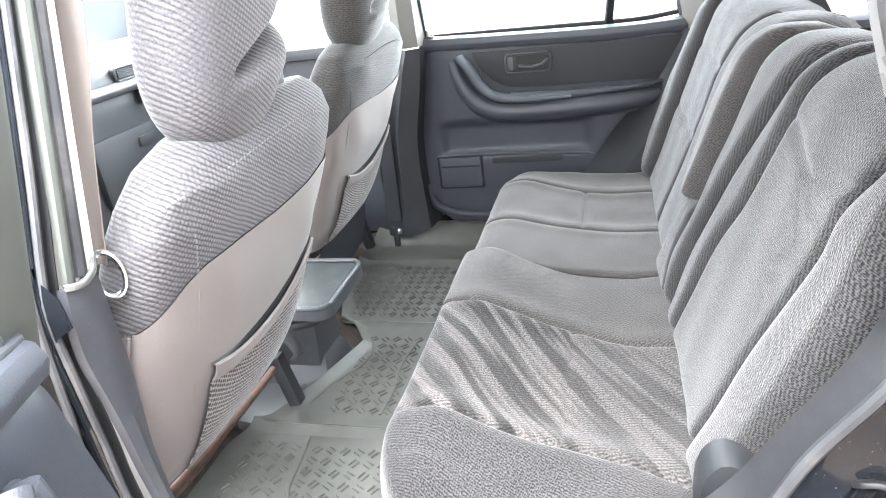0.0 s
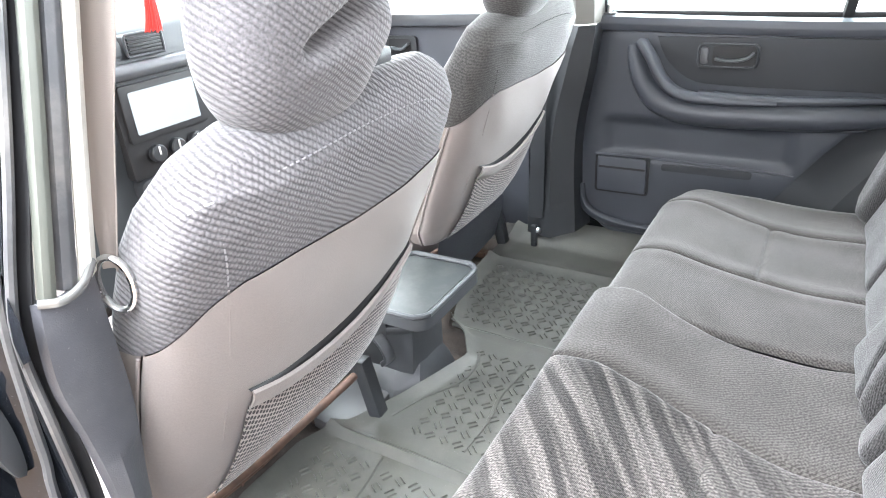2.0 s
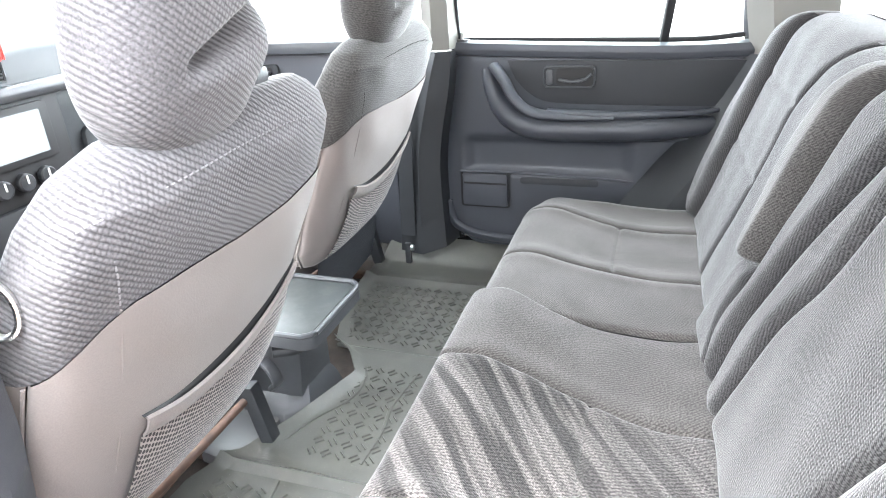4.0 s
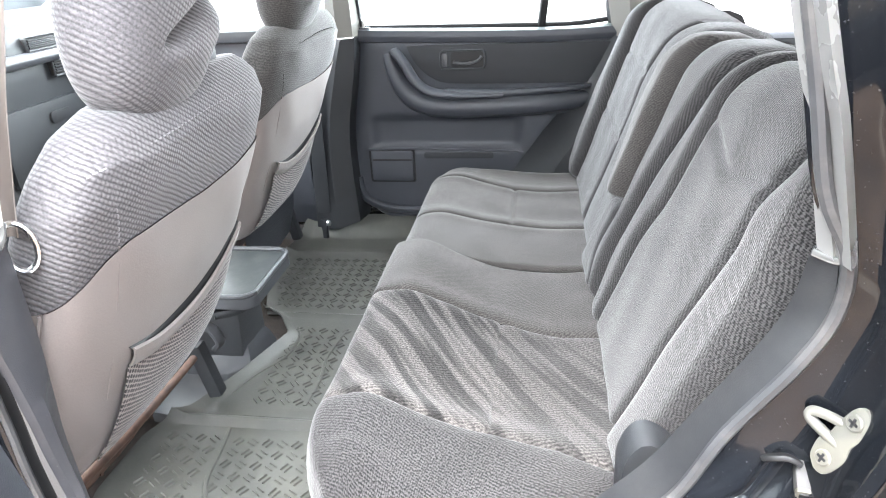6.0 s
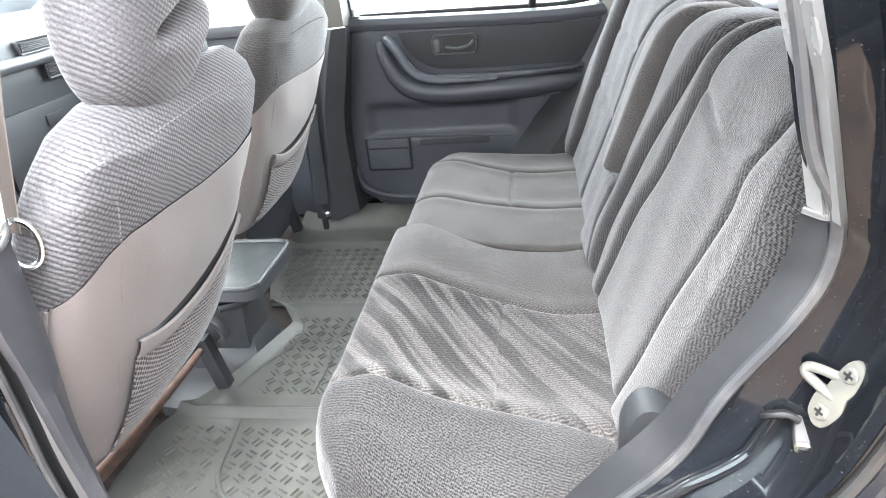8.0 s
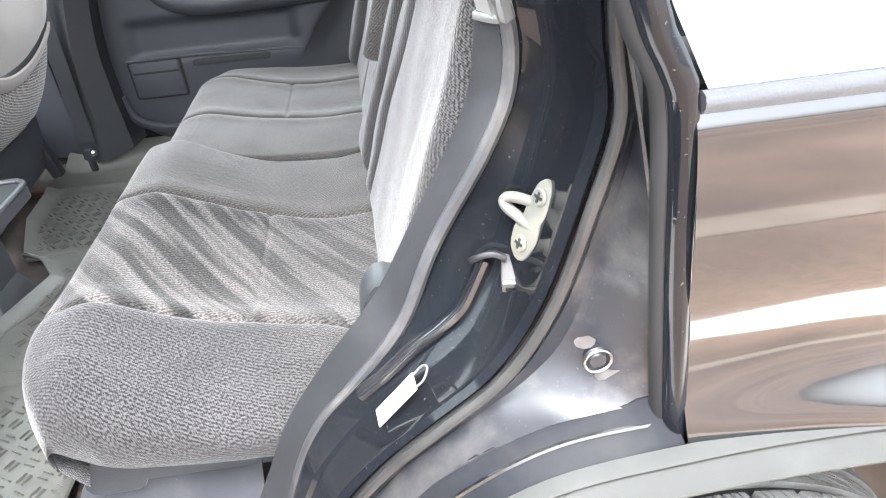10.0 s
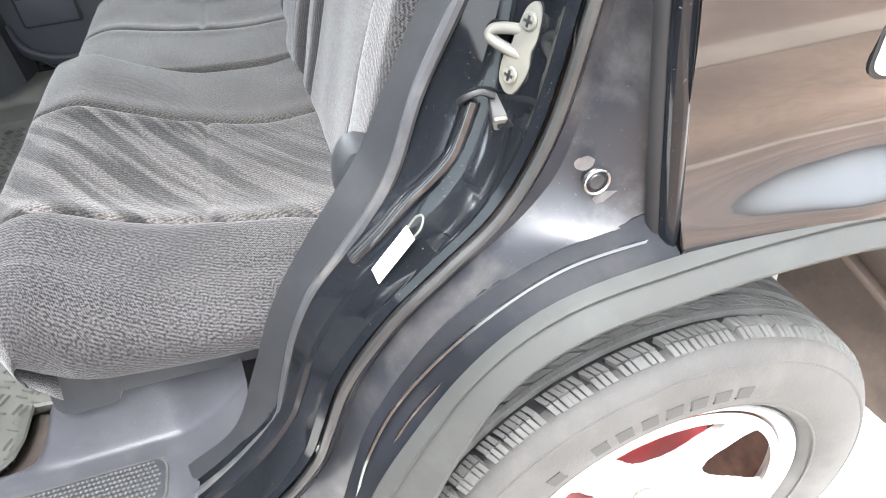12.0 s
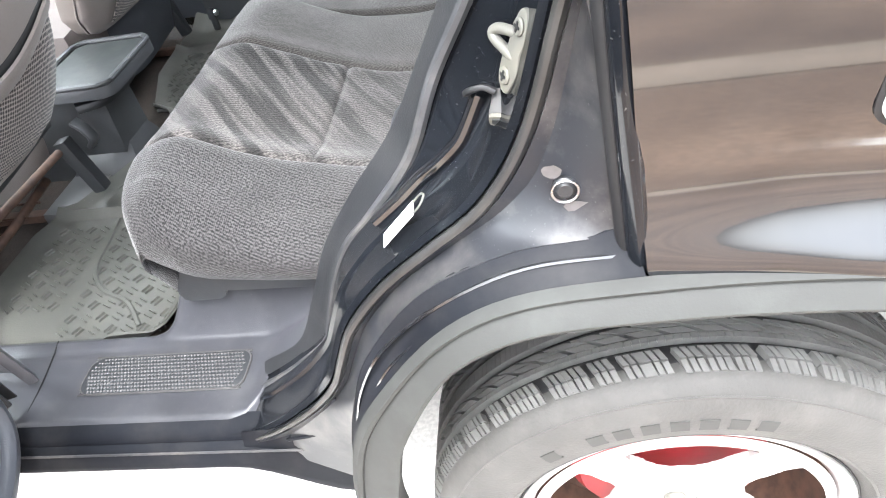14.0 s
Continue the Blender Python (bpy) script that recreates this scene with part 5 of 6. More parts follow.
                g = (math.exp(-((d / 0.006) ** 2)) if d > 0 else math.exp(-((d / w) ** 2))) * min(1, max(0, (y - 0.40) / 0.03))
                x -= 0.040 * g * min(1, c * 2.5)
                x += 0.006 * math.exp(-(((d + 2.4 * w) / (1.2 * w)) ** 2)) * min(1, max(0, (y - 0.39) / 0.03)) * c
                x += 0.0025 * math.sin(60 * z + 40 * y) * min(1, max(0, (y - 0.48) / 0.05)) * c
            row.append((x, y, z))
        rows.append(even(row, 120))
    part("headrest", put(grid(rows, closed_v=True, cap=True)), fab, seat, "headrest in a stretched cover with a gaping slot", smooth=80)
    for y in (0.43, 0.53):
        part("headrest_post", put(sweep([(-0.895, y, 1.03), (-0.89, y, 1.08)], ring(0.006), 6)), M_CHROME, seat)
    part("headrest_guide", put(boxed((-0.915, 0.50, 1.070), (-0.865, 0.60, 1.090), 0.006)), M_TRIM, seat)
    # cushion, slide and recline lever
    part("cushion", put(boxed((-1.60, 0.27, 0.42), (-1.13, 0.74, 0.56), 0.05)), M_BEIGE, seat)
    part("side_lever", put(boxed((-1.10, 0.705, 0.345), (-1.07, 0.735, 0.475), 0.005, Matrix.Translation((-1.085, 0.72, 0.41)) @ Matrix.Rotation(radians(-12), 4, "Y") @ Matrix.Translation((1.085, -0.72, -0.41)))), M_TRIM, seat)
    part("bottom_tube", put(sweep([(-1.075, 0.27, 0.497), (-1.07, 0.45, 0.485), (-1.075, 0.67, 0.474)], ring(0.008), 20)), M_RUST, seat)
    part("slide_rail", put(boxed((-1.5, 0.295, 0.305), (-1.11, 0.322, 0.325), 0.004)), M_RUST, seat, "rusty steel slide rail")
    part("slide_rail", put(boxed((-1.5, 0.67, 0.305), (-1.11, 0.695, 0.325), 0.004)), M_RUST, seat, "rusty steel slide rail")
    part("cross_bar", put(sweep([(-1.16, 0.31, 0.40), (-1.15, 0.50, 0.395), (-1.16, 0.69, 0.40)], ring(0.009), 12)), M_RUST, seat)
    for y in np.linspace(0.38, 0.62, 6):
        part("seat_spring", put(sweep([(-1.14, y, 0.395), (-1.22, y + 0.012, 0.385), (-1.30, y - 0.012, 0.39), (-1.40, y, 0.40)], ring(0.003, 6), 16)), M_RUST, seat)
    return seat


front_seat(False)
front_seat(True)

# ---- floor mat: three trays joined over the tunnel
mat = thing("floor_mat", "grey ribbed rubber floor mat across the rear footwell", "floor mat", at=(-1.0, 0.9, 0.30))
MZ = 0.309


def mat_front(y):
    return float(np.interp(y, [0.292, 0.36, 0.45, 0.60, 0.66, 0.70, 0.80, 0.98, 1.06, 1.10, 1.30, 1.46, 1.50, 1.66, 1.70], [-1.10, -1.16, -1.19, -1.185, -1.16, -1.115, -1.07, -1.01, -1.06, -1.12, -1.19, -1.20, -1.20, -1.19, -1.14]))


rows = []
for y in np.r_[np.linspace(0.292, 0.42, 24)[:-1], np.linspace(0.42, 1.70, 110)]:
    f, b = mat_front(y), -0.68
    if y < 0.42:
        b = float(np.interp(y, [0.292, 0.298, 0.31, 0.33, 0.36, 0.42], [-0.86, -0.825, -0.800, -0.782, -0.774, -0.772]))
    row = []
    for s in np.linspace(0, 1, 40):
        x = f * (1 - s) + b * s
        e = min((x - f), 0.5)
        z = MZ + 0.016 * math.exp(-((e / 0.02) ** 2))
        for yl in (0.665, 1.10, 1.475):
            z += 0.008 * math.exp(-(((y - yl) / 0.010) ** 2)) - 0.004 * math.exp(-(((y - yl - 0.02) / 0.010) ** 2))
        z += 0.020 * math.exp(-(((y - 0.292) / 0.014) ** 2)) + (0.016 * math.exp(-(((x - b) / 0.014) ** 2)) if y < 0.42 else 0.0) + 0.05 * max(0, (y - 1.60)) / 0.1
        if 0.665 < y < 1.10:
            z += 0.012
        row.append((x, y, z))
    rows.append(row)
part("mat_sheet", thick(grid(rows), 0.004), M_MAT, mat, "grey rubber sheet")


def ridge(name, pts, r=0.0055):
    part(name, sweep([(x, y, z) for x, y, z in pts], ring(r, 6, 1.0), 30), M_MAT, mat)


ridge("mat_rib", [(-1.06, 0.745, 0.322), (-1.03, 0.82, 0.323), (-0.985, 0.90, 0.323), (-0.98, 0.97, 0.323), (-1.0, 1.02, 0.323)])
ridge("mat_rib", [(-0.88, 0.72, 0.322), (-0.875, 0.82, 0.323), (-0.885, 0.90, 0.323), (-0.87, 1.02, 0.323)])
ridge("mat_rib", [(-1.11, 0.675, 0.322), (-0.98, 0.68, 0.323), (-0.83, 0.675, 0.323), (-0.74, 0.675, 0.323)])
ridge("mat_rib", [(-0.84, 0.34, 0.312), (-0.89, 0.40, 0.312), (-0.96, 0.44, 0.312), (-1.0, 0.50, 0.312), (-1.01, 0.58, 0.312), (-1.02, 0.65, 0.312)])
ridge("mat_rib", [(-1.12, 1.11, 0.312), (-1.0, 1.10, 0.32), (-0.85, 1.09, 0.32), (-0.75, 1.09, 0.32)])
# raised treads in crossed threes
tread = bmesh.new()
rnd = random.Random(4)
for zone, (x0, x1, y0, y1, z) in enumerate(((-1.13, -1.02, 0.40, 0.62, MZ), (-0.985, -0.79, 0.335, 0.64, MZ), (-0.78, -0.70, 0.43, 0.64, MZ), (-0.99, -0.80, 0.73, 1.04, MZ + 0.012), (-1.14, -0.76, 1.15, 1.44, MZ))):
    i = 0
    x = x0
    while x < x1:
        j, y = 0, y0
        while y < y1:
            turn = radians(45 if (i + j) % 2 else -45)
            turn += radians(14 if zone < 3 else 0) + rnd.uniform(-0.05, 0.05)
            for k in (-0.5, 0.5):
                c, s = math.cos(turn), math.sin(turn)
                cx, cy = x - s * k * 0.011, y + c * k * 0.011
                L, W = 0.0098, 0.0017
                vs = []
                for a, b2, h in ((-L, -W, 0), (L, -W, 0), (L, W, 0), (-L, W, 0), (-L * 0.85, 0, 0.003), (L * 0.85, 0, 0.003)):
                    vs.append(tread.verts.new((cx + a * c - b2 * s, cy + a * s + b2 * c, z + 0.0048 + h)))
                for f in ((0, 1, 5, 4), (1, 2, 5), (2, 3, 4, 5), (3, 0, 4)):
                    tread.faces.new([vs[q] for q in f])
            y += 0.031
            j += 1
        x += 0.031
        i += 1
tagged(part("mat_treads", tread, M_MAT, mat, "raised rubber treads"), kind="stuff")

# ---- console between the front seats, with a folding tray
con = thing("centre_console", "dark plastic console with a flip-up tray", "console", at=(-1.1, 0.92, 0.30))
part("body", loft([[(-1.75, 0.845, 0.30), (-1.75, 0.85, 0.50)], [(-1.10, 0.835, 0.30), (-1.085, 0.842, 0.50)], [(-1.072, 0.845, 0.30), (-1.062, 0.855, 0.50)], [(-1.066, 0.90, 0.30), (-1.056, 0.90, 0.50)], [(-1.068, 0.975, 0.30), (-1.058, 0.96, 0.50)], [(-1.09, 0.99, 0.30), (-1.08, 0.975, 0.50)], [(-1.75, 0.98, 0.30), (-1.75, 0.965, 0.50)]], 14), M_CONSOLE, con)
part("ledge", sweep([(-1.09, 0.80, 0.498), (-1.045, 0.84, 0.495), (-1.04, 0.95, 0.495), (-1.09, 1.0, 0.498)], bar(0.03, 0.022, 0.4), 24), M_TRIM, con)
part("foot", loft([[(-1.20, 0.79, 0.305), (-1.19, 0.82, 0.345), (-1.18, 0.85, 0.37)], [(-1.09, 0.785, 0.305), (-1.095, 0.815, 0.345), (-1.10, 0.85, 0.37)], [(-1.045, 0.83, 0.305), (-1.055, 0.85, 0.345), (-1.065, 0.87, 0.37)], [(-1.04, 0.98, 0.305), (-1.05, 0.97, 0.345), (-1.06, 0.96, 0.37)]], 16), M_CONSOLE, con, "flared console foot")
part("side_cover", slab([(-1.205, 0.67), (-1.135, 0.66), (-1.100, 0.755), (-1.105, 0.85), (-1.13, 0.905), (-1.20, 0.905)], 0.302, 0.328, "z", 0.008), M_TUNNEL, con, "grey plastic tunnel cover")
part("tray_bracket", boxed((-1.10, 0.86, 0.495), (-1.02, 0.97, 0.525), 0.008), M_TRIM, con)
part("tray", slab(rounded(-1.18, -0.985, 0.785, 1.03, 0.035), 0.520, 0.545, "z", 0.006), M_CONSOLE, con, "dark plastic folding tray")
part("tray_floor", slab(rounded(-1.166, -1.0, 0.80, 1.015, 0.028), 0.5455, 0.5475, "z", 0.001), M_TRAY, con, "grey-green tray floor")
rim = [(x, y, 0.549) for x, y in rounded(-1.176, -0.989, 0.789, 1.026, 0.033, 6)]
part("tray_rim", sweep(rim + [rim[0]], ring(0.006, 8), 90, closed=False), M_CONSOLE, con)
part("latch", sweep([(-1.115, 0.80, 0.47), (-1.095, 0.795, 0.455), (-1.085, 0.793, 0.43), (-1.10, 0.795, 0.412)], bar(0.026, 0.012, 0.4), 16), M_CONSOLE, con)

# ---- rear doors, built along u (from the hinge), n (into the cabin) and z
def rear_door(name, label, m, near):
    door = thing(name, label, "car door", "rear doors", at=tuple(m(0.4, 0, 0.45)))

    def P(bm):
        for v in bm.verts:
            v.co = Vector(m(v.co.x, v.co.y, v.co.z))
        return bm

    U = lambda x: x + 0.97

    # skin of the lower panel: gently bowed, bottom rounded
    rows = []
    for z in np.linspace(0.335, 0.955, 60):
        u0 = float(np.interp(z, [0.335, 0.36, 0.42, 0.48, 0.63, 0.80, 0.955], [0.13, 0.05, -0.02, -0.04, -0.03, -0.003, 0.022]))
        u1 = float(np.interp(z, [0.335, 0.45, 0.55, 0.65, 0.75, 0.85, 0.955], [0.46, 0.50, 0.545, 0.60, 0.69, 0.76, 0.80]))
        row = []
        for s in np.linspace(0, 1, 60):
            e = min(s, 1 - s)
            n = -0.004 + 0.012 * min(1, e / 0.04) ** 0.6 - 0.012 * math.exp(-(((z - 0.955) / 0.02) ** 2))
            u = u0 * (1 - s) + u1 * s
            # scooped panel below the armrest
            k = 1 / (1 + math.exp(-((u - 0.05) / 0.008))) * 1 / (1 + math.exp((u - U(-0.455) - 0.04 * (z - 0.63)) / 0.006))
            k *= 1 / (1 + math.exp((z - 0.70) / 0.004)) * 1 / (1 + math.exp(-((z - 0.60) / 0.004)))
            n -= 0.020 * k
            row.append((u, n, z))
        rows.append(row)
    part("panel", P(grid(rows)), M_DOOR, door, "moulded dark grey vinyl panel")
    part("shell", P(slab([(0.0, 0.34), (0.46, 0.34), (0.55, 0.5), (0.80, 0.80), (0.805, 0.95), (0.01, 0.95), (-0.03, 0.6)], -0.05, -0.024, "y")), M_PAINT, door, "black painted steel shell")
    # top pad and the dark upper insert
    part("sill_pad", P(sweep([(0.02, -0.012, 0.957), (0.30, -0.006, 0.950), (0.60, -0.006, 0.945), (0.80, -0.012, 0.950)], bar(0.05, 0.045, 0.45), 40)), M_DOOR, door, "padded window sill")
    ins = [(U(-0.80), 0.925), (U(-0.775), 0.872), (U(-0.715), 0.822), (U(-0.62), 0.808), (U(-0.25), 0.806), (U(-0.20), 0.87), (U(-0.18), 0.925)]
    part("upper_insert", P(slab([tuple(p) for p in crv(ins[:5], 24)] + ins[5:], 0.006, 0.0125, "y", 0.003)), M_DOORD, door, "dark textured upper insert")
    # armrest with its swept grip
    arm = [(U(-0.852), 0.024, 0.905), (U(-0.842), 0.034, 0.865), (U(-0.81), 0.045, 0.805), (U(-0.755), 0.052, 0.765), (U(-0.66), 0.055, 0.75), (U(-0.45), 0.050, 0.753), (U(-0.30), 0.036, 0.758), (U(-0.235), 0.016, 0.765)]
    part("armrest", P(sweep(arm, bar(0.07, 0.062, 0.42), 60, taper=lambda t: 0.55 + 0.45 * min(1, t / 0.22) - 2.2 * max(0, t - 0.72) ** 1.3)), M_DOOR, door, "swept padded armrest", smooth=70)
    grip = [(U(-0.835), 0.035, 0.917), (U(-0.80), 0.058, 0.88), (U(-0.77), 0.072, 0.835), (U(-0.725), 0.078, 0.80), (U(-0.64), 0.076, 0.787), (U(-0.50), 0.07, 0.785)]
    part("grip", P(sweep(grip, bar(0.034, 0.022, 0.45), 44, taper=lambda t: 1.0 - 0.9 * max(0, t - 0.45))), M_DOOR, door, "worn grey pull grip", smooth=70)
    part("armrest_top", P(sweep([(U(-0.68), 0.06, 0.795), (U(-0.5), 0.06, 0.79), (U(-0.30), 0.040, 0.796), (U(-0.24), 0.020, 0.800)], bar(0.03, 0.02, 0.4), 30, taper=lambda t: 1.0 - 1.2 * max(0, t - 0.6))), M_DOOR, door, smooth=70)
    part("armrest_edge", P(sweep([(U(-0.865), 0.012, 0.90), (U(-0.855), 0.014, 0.845), (U(-0.80), 0.018, 0.765), (U(-0.72), 0.02, 0.724), (U(-0.54), 0.02, 0.715), (U(-0.37), 0.018, 0.716), (U(-0.27), 0.014, 0.728)], ring(0.007, 8), 60)), M_DOOR, door)
    part("screw_cap", P(disc((U(-0.30), 0.045, 0.742), (0, 1, 0), 0.006, 0.004)), M_CHROME, door)
    # handle and its bezel
    bez = part("handle_bezel", P(slab(rounded(U(-0.698), U(-0.557), 0.853, 0.912, 0.012), 0.012, 0.019, "y", 0.002)), M_DOORD, door, "dark plastic handle bezel")
    rim_pts = [(u, 0.0195, z) for u, z in rounded(U(-0.696), U(-0.559), 0.855, 0.910, 0.014)]
    part("bezel_rim", P(sweep(rim_pts + [rim_pts[0]], ring(0.0028, 6), 80)), M_SOFT, bez)
    # raised black plate for the shade inside the handle's hollow
    part("recess_shade", P(slab(rounded(U(-0.662), U(-0.563), 0.859, 0.906, 0.010), 0.0185, 0.0205, "y")), M_RUBBER, bez)
    part("handle_lever", P(sweep([(U(-0.655), 0.024, 0.876), (U(-0.62), 0.030, 0.872), (U(-0.585), 0.030, 0.878), (U(-0.567), 0.026, 0.892)], bar(0.011, 0.008, 0.4), 20)), M_SOFT, bez, "grey plastic door lever")
    part("lock_slide", P(slab(rounded(U(-0.690), U(-0.672), 0.862, 0.902, 0.006), 0.019, 0.0225, "y", 0.002)), M_SOFT, bez)
    # bins and slots low on the door
    part("bin_lid", P(slab(rounded(U(-0.943), U(-0.802), 0.49, 0.594, 0.008), 0.003, 0.017, "y", 0.004)), M_DOOR, door, "ashtray lid")
    part("bin_shadow_gap", P(slab(rounded(U(-0.950), U(-0.795), 0.484, 0.600, 0.010), 0.003, 0.0105, "y")), M_RUBBER, door)
    part("bin_gap", P(slab(rounded(U(-0.938), U(-0.806), 0.560, 0.566, 0.0015), 0.0165, 0.0176, "y")), M_RUBBER, door)
    part("bin_slot", P(slab(rounded(U(-0.765), U(-0.535), 0.566, 0.587, 0.008), 0.004, 0.0105, "y", 0.002)), M_DOORD, door)
    arc = [(U(-0.995), 0.006, 0.50), (U(-0.985), 0.012, 0.45), (U(-0.955), 0.016, 0.415), (U(-0.88), 0.02, 0.392), (U(-0.75), 0.02, 0.385), (U(-0.55), 0.016, 0.385)]
    part("map_pocket_rim", P(sweep(arc, bar(0.022, 0.03, 0.4), 44)), M_DOOR, door)
    part("lower_step", P(sweep([(U(-0.95), 0.01, 0.597), (U(-0.80), 0.012, 0.60), (U(-0.52), 0.01, 0.592), (U(-0.44), 0.008, 0.585)], ring(0.004, 6), 30)), M_DOOR, door)
    # lock knob at the hinge end
    part("lock_grommet", P(slab(rounded(U(-0.955), U(-0.915), -0.025, 0.0, 0.008), 0.976, 0.981, "z", 0.002)), M_SOFT, door)
    part("lock_knob", P(sweep([(U(-0.935), -0.012, 0.975), (U(-0.935), -0.012, 1.0)], ring(0.0055, 10), 6)), M_SOFT if near else M_CHROME, door, "pale lock knob")
    # window frame, divider and panes
    lean = lambda z: -0.034 + 0.30 * (z - 0.955)
    wide = 0.062 if near else 0.035
    part("window_frame", P(sweep([(0.012, lean(0.95), 0.95), (0.018, lean(1.15), 1.15), (0.03, lean(1.42), 1.42)], bar(wide, 0.034, 0.3), 20)), M_TRIM if not near else M_FRAME, door)
    part("window_frame", P(sweep([(0.03, lean(1.42), 1.42), (0.65, lean(1.42), 1.42)], bar(0.03, 0.03, 0.3), 12)), M_TRIM, door)
    part("window_frame", P(sweep([(0.80, lean(0.955), 0.955), (0.785, lean(1.0), 1.0), (0.76, lean(1.15), 1.15), (0.66, lean(1.42), 1.42)], bar(0.035, 0.03, 0.3), 24)), M_TRIM, door)
    part("window_divider", P(sweep([(U(-0.392), lean(0.96), 0.96), (U(-0.375), lean(1.12), 1.12), (U(-0.34), lean(1.42), 1.42)], bar(0.024, 0.02, 0.3), 16)), M_RUBBER, door, "black window divider bar")
    part("belt_seal", P(sweep([(0.02, -0.030, 0.978), (0.55, -0.030, 0.972), (0.68, -0.03, 0.973), (0.79, -0.03, 0.985)], bar(0.016, 0.014, 0.3), 40)), M_RUBBER, door)
    for lo, hi in (((0.02, 0.585), (0.028, 0.632)), ((0.585, 0.79), (0.632, 0.655))):
        pane = part("window_pane", P(thick(grid([[(a * (1 - k) + b * k, lean(z) - 0.004, z) for k, z in ((0, 0.96), (1, 1.42))] for a, b in zip(lo, hi)]), 0.003)), M_GLASS, door)
        pane.visible_shadow = False
    return door


rear_door("rear_door_right", "closed dark grey rear door with a swept armrest", lambda u, n, z: (-0.97 + u, 1.70 - n, z), False)
TH = radians(78)
HX, HY = -0.862, 0.060
rear_door("rear_door_left", "open black rear door seen at its hinge edge", lambda u, n, z: (HX + u * math.cos(TH) + n * math.sin(TH), HY - u * math.sin(TH) + n * math.cos(TH), z), True)

# ---- far front door
fd = thing("front_door", "closed dark grey front door with a pale window sill", "car door", at=(-1.5, 1.68, 0.5))
part("panel", boxed((-1.98, 1.66, 0.34), (-1.145, 1.74, 0.962), 0.015), M_DOOR, fd)
part("sill_pad", sweep([(-1.95, 1.665, 0.965), (-1.15, 1.665, 0.972)], bar(0.05, 0.04, 0.4), 8), M_SOFT, fd)
bez = part("handle_bezel", slab(rounded(-1.62, -1.51, 0.862, 0.922, 0.012), 1.650, 1.662, "y"), M_TRIM, fd, "dark plastic handle bezel")
# black plate laid on this bezel too, for the hollow's shade
part("recess_shade", slab(rounded(-1.61, -1.53, 0.870, 0.914, 0.010), 1.6485, 1.6505, "y"), M_RUBBER, bez)
part("handle_lever", sweep([(-1.60, 1.645, 0.888), (-1.56, 1.640, 0.884), (-1.535, 1.644, 0.90)], bar(0.012, 0.008), 14), M_SOFT, bez)
part("armrest", boxed((-1.85, 1.60, 0.72), (-1.20, 1.67, 0.79), 0.025), M_DOOR, fd)
part("window_frame", sweep([(-1.72, 1.69, 0.97), (-1.5, 1.65, 1.2), (-1.3, 1.61, 1.42)], bar(0.03, 0.03), 12), M_TRIM, fd)
pane = part("window_pane", slab([(-1.70, 0.97), (-1.28, 1.42), (-1.05, 1.42), (-1.06, 0.97)], 1.715, 1.718, "y"), M_GLASS, fd)
pane.visible_shadow = False

# ---- dashboard
dash = thing("dashboard", "dark grey dashboard with air vents and a radio", "dashboard", at=(-1.85, 0.9, 0.75))
prof = [(-1.72, 0.50), (-1.74, 0.62), (-1.76, 0.74), (-1.755, 0.80), (-1.75, 0.93), (-1.755, 0.97), (-1.74, 0.985), (-1.76, 1.045), (-1.80, 1.07), (-1.95, 1.085), (-2.1, 1.06)]
part("top_pad", grid([[(x, y, z) for x, z in crv(prof, 40)] for y in np.linspace(0.16, 1.66, 20)]), M_DASH, dash)


def vent(y0, y1, z0, z1):
    v = part("air_vent", slab(rounded(y0, y1, z0, z1, 0.006), -1.765, -1.738, "x", 0.003), M_RUBBER, dash, "black slatted air vent")
    part("vent_frame", sweep([(-1.735, y, z) for y, z in rounded(y0, y1, z0, z1, 0.007)] + [(-1.735, y1, z1 - 0.007)], ring(0.0035, 6), 60), M_DASH, v)
    for k in range(5):
        z = z0 + 0.006 + (z1 - z0 - 0.012) * (k + 0.5) / 5
        part("slat", boxed((-1.745, y0 + 0.006, z - 0.0018), (-1.731, y1 - 0.006, z + 0.0018), 0.0006), M_TRIM, v)


part("ledge", sweep([(-1.745, 0.17, 0.976), (-1.738, 0.9, 0.976), (-1.745, 1.65, 0.976)], bar(0.05, 0.034, 0.45), 30), M_SOFT, dash, "pale padded ledge", smooth=70)
part("lower_panel", slab(rounded(0.775, 1.06, 0.60, 0.735, 0.02), -1.76, -1.725, "x", 0.006), M_TRIM, dash)
vent(0.838, 0.935, 1.003, 1.050)
vent(1.345, 1.44, 0.918, 0.966)
vent(1.27, 1.40, 0.995, 1.03)
part("switch_panel", slab(rounded(0.790, 0.828, 1.008, 1.040, 0.005), -1.765, -1.737, "x", 0.002), M_TRIM, dash)
fas = part("radio_surround", slab(rounded(0.772, 1.05, 0.735, 0.962, 0.012), -1.76, -1.735, "x", 0.004), M_RUBBER, dash)
part("screen_frame", slab(rounded(0.785, 1.008, 0.822, 0.950, 0.008), -1.737, -1.728, "x", 0.002), M_RUBBER, fas)
part("screen", slab(rounded(0.806, 0.984, 0.838, 0.934, 0.004), -1.729, -1.7265, "x"), M_GLARE, fas, "glossy radio screen with a pale glow for its glare")
for y in (0.842, 0.898, 0.956):
    k = part("heater_knob", disc((-1.735, y, 0.786), (1, 0, 0), 0.021, 0.016, 24), M_TRIM, fas, "round heater knob")
    part("knob_ring", tube_ring((-1.722, y, 0.786), (1, 0, 0), 0.017, 0.0022), M_CHROME, k)
    part("pointer", boxed((-1.720, y - 0.002, 0.784), (-1.717, y + 0.002, 0.803), 0.0006), M_WHITE, k)
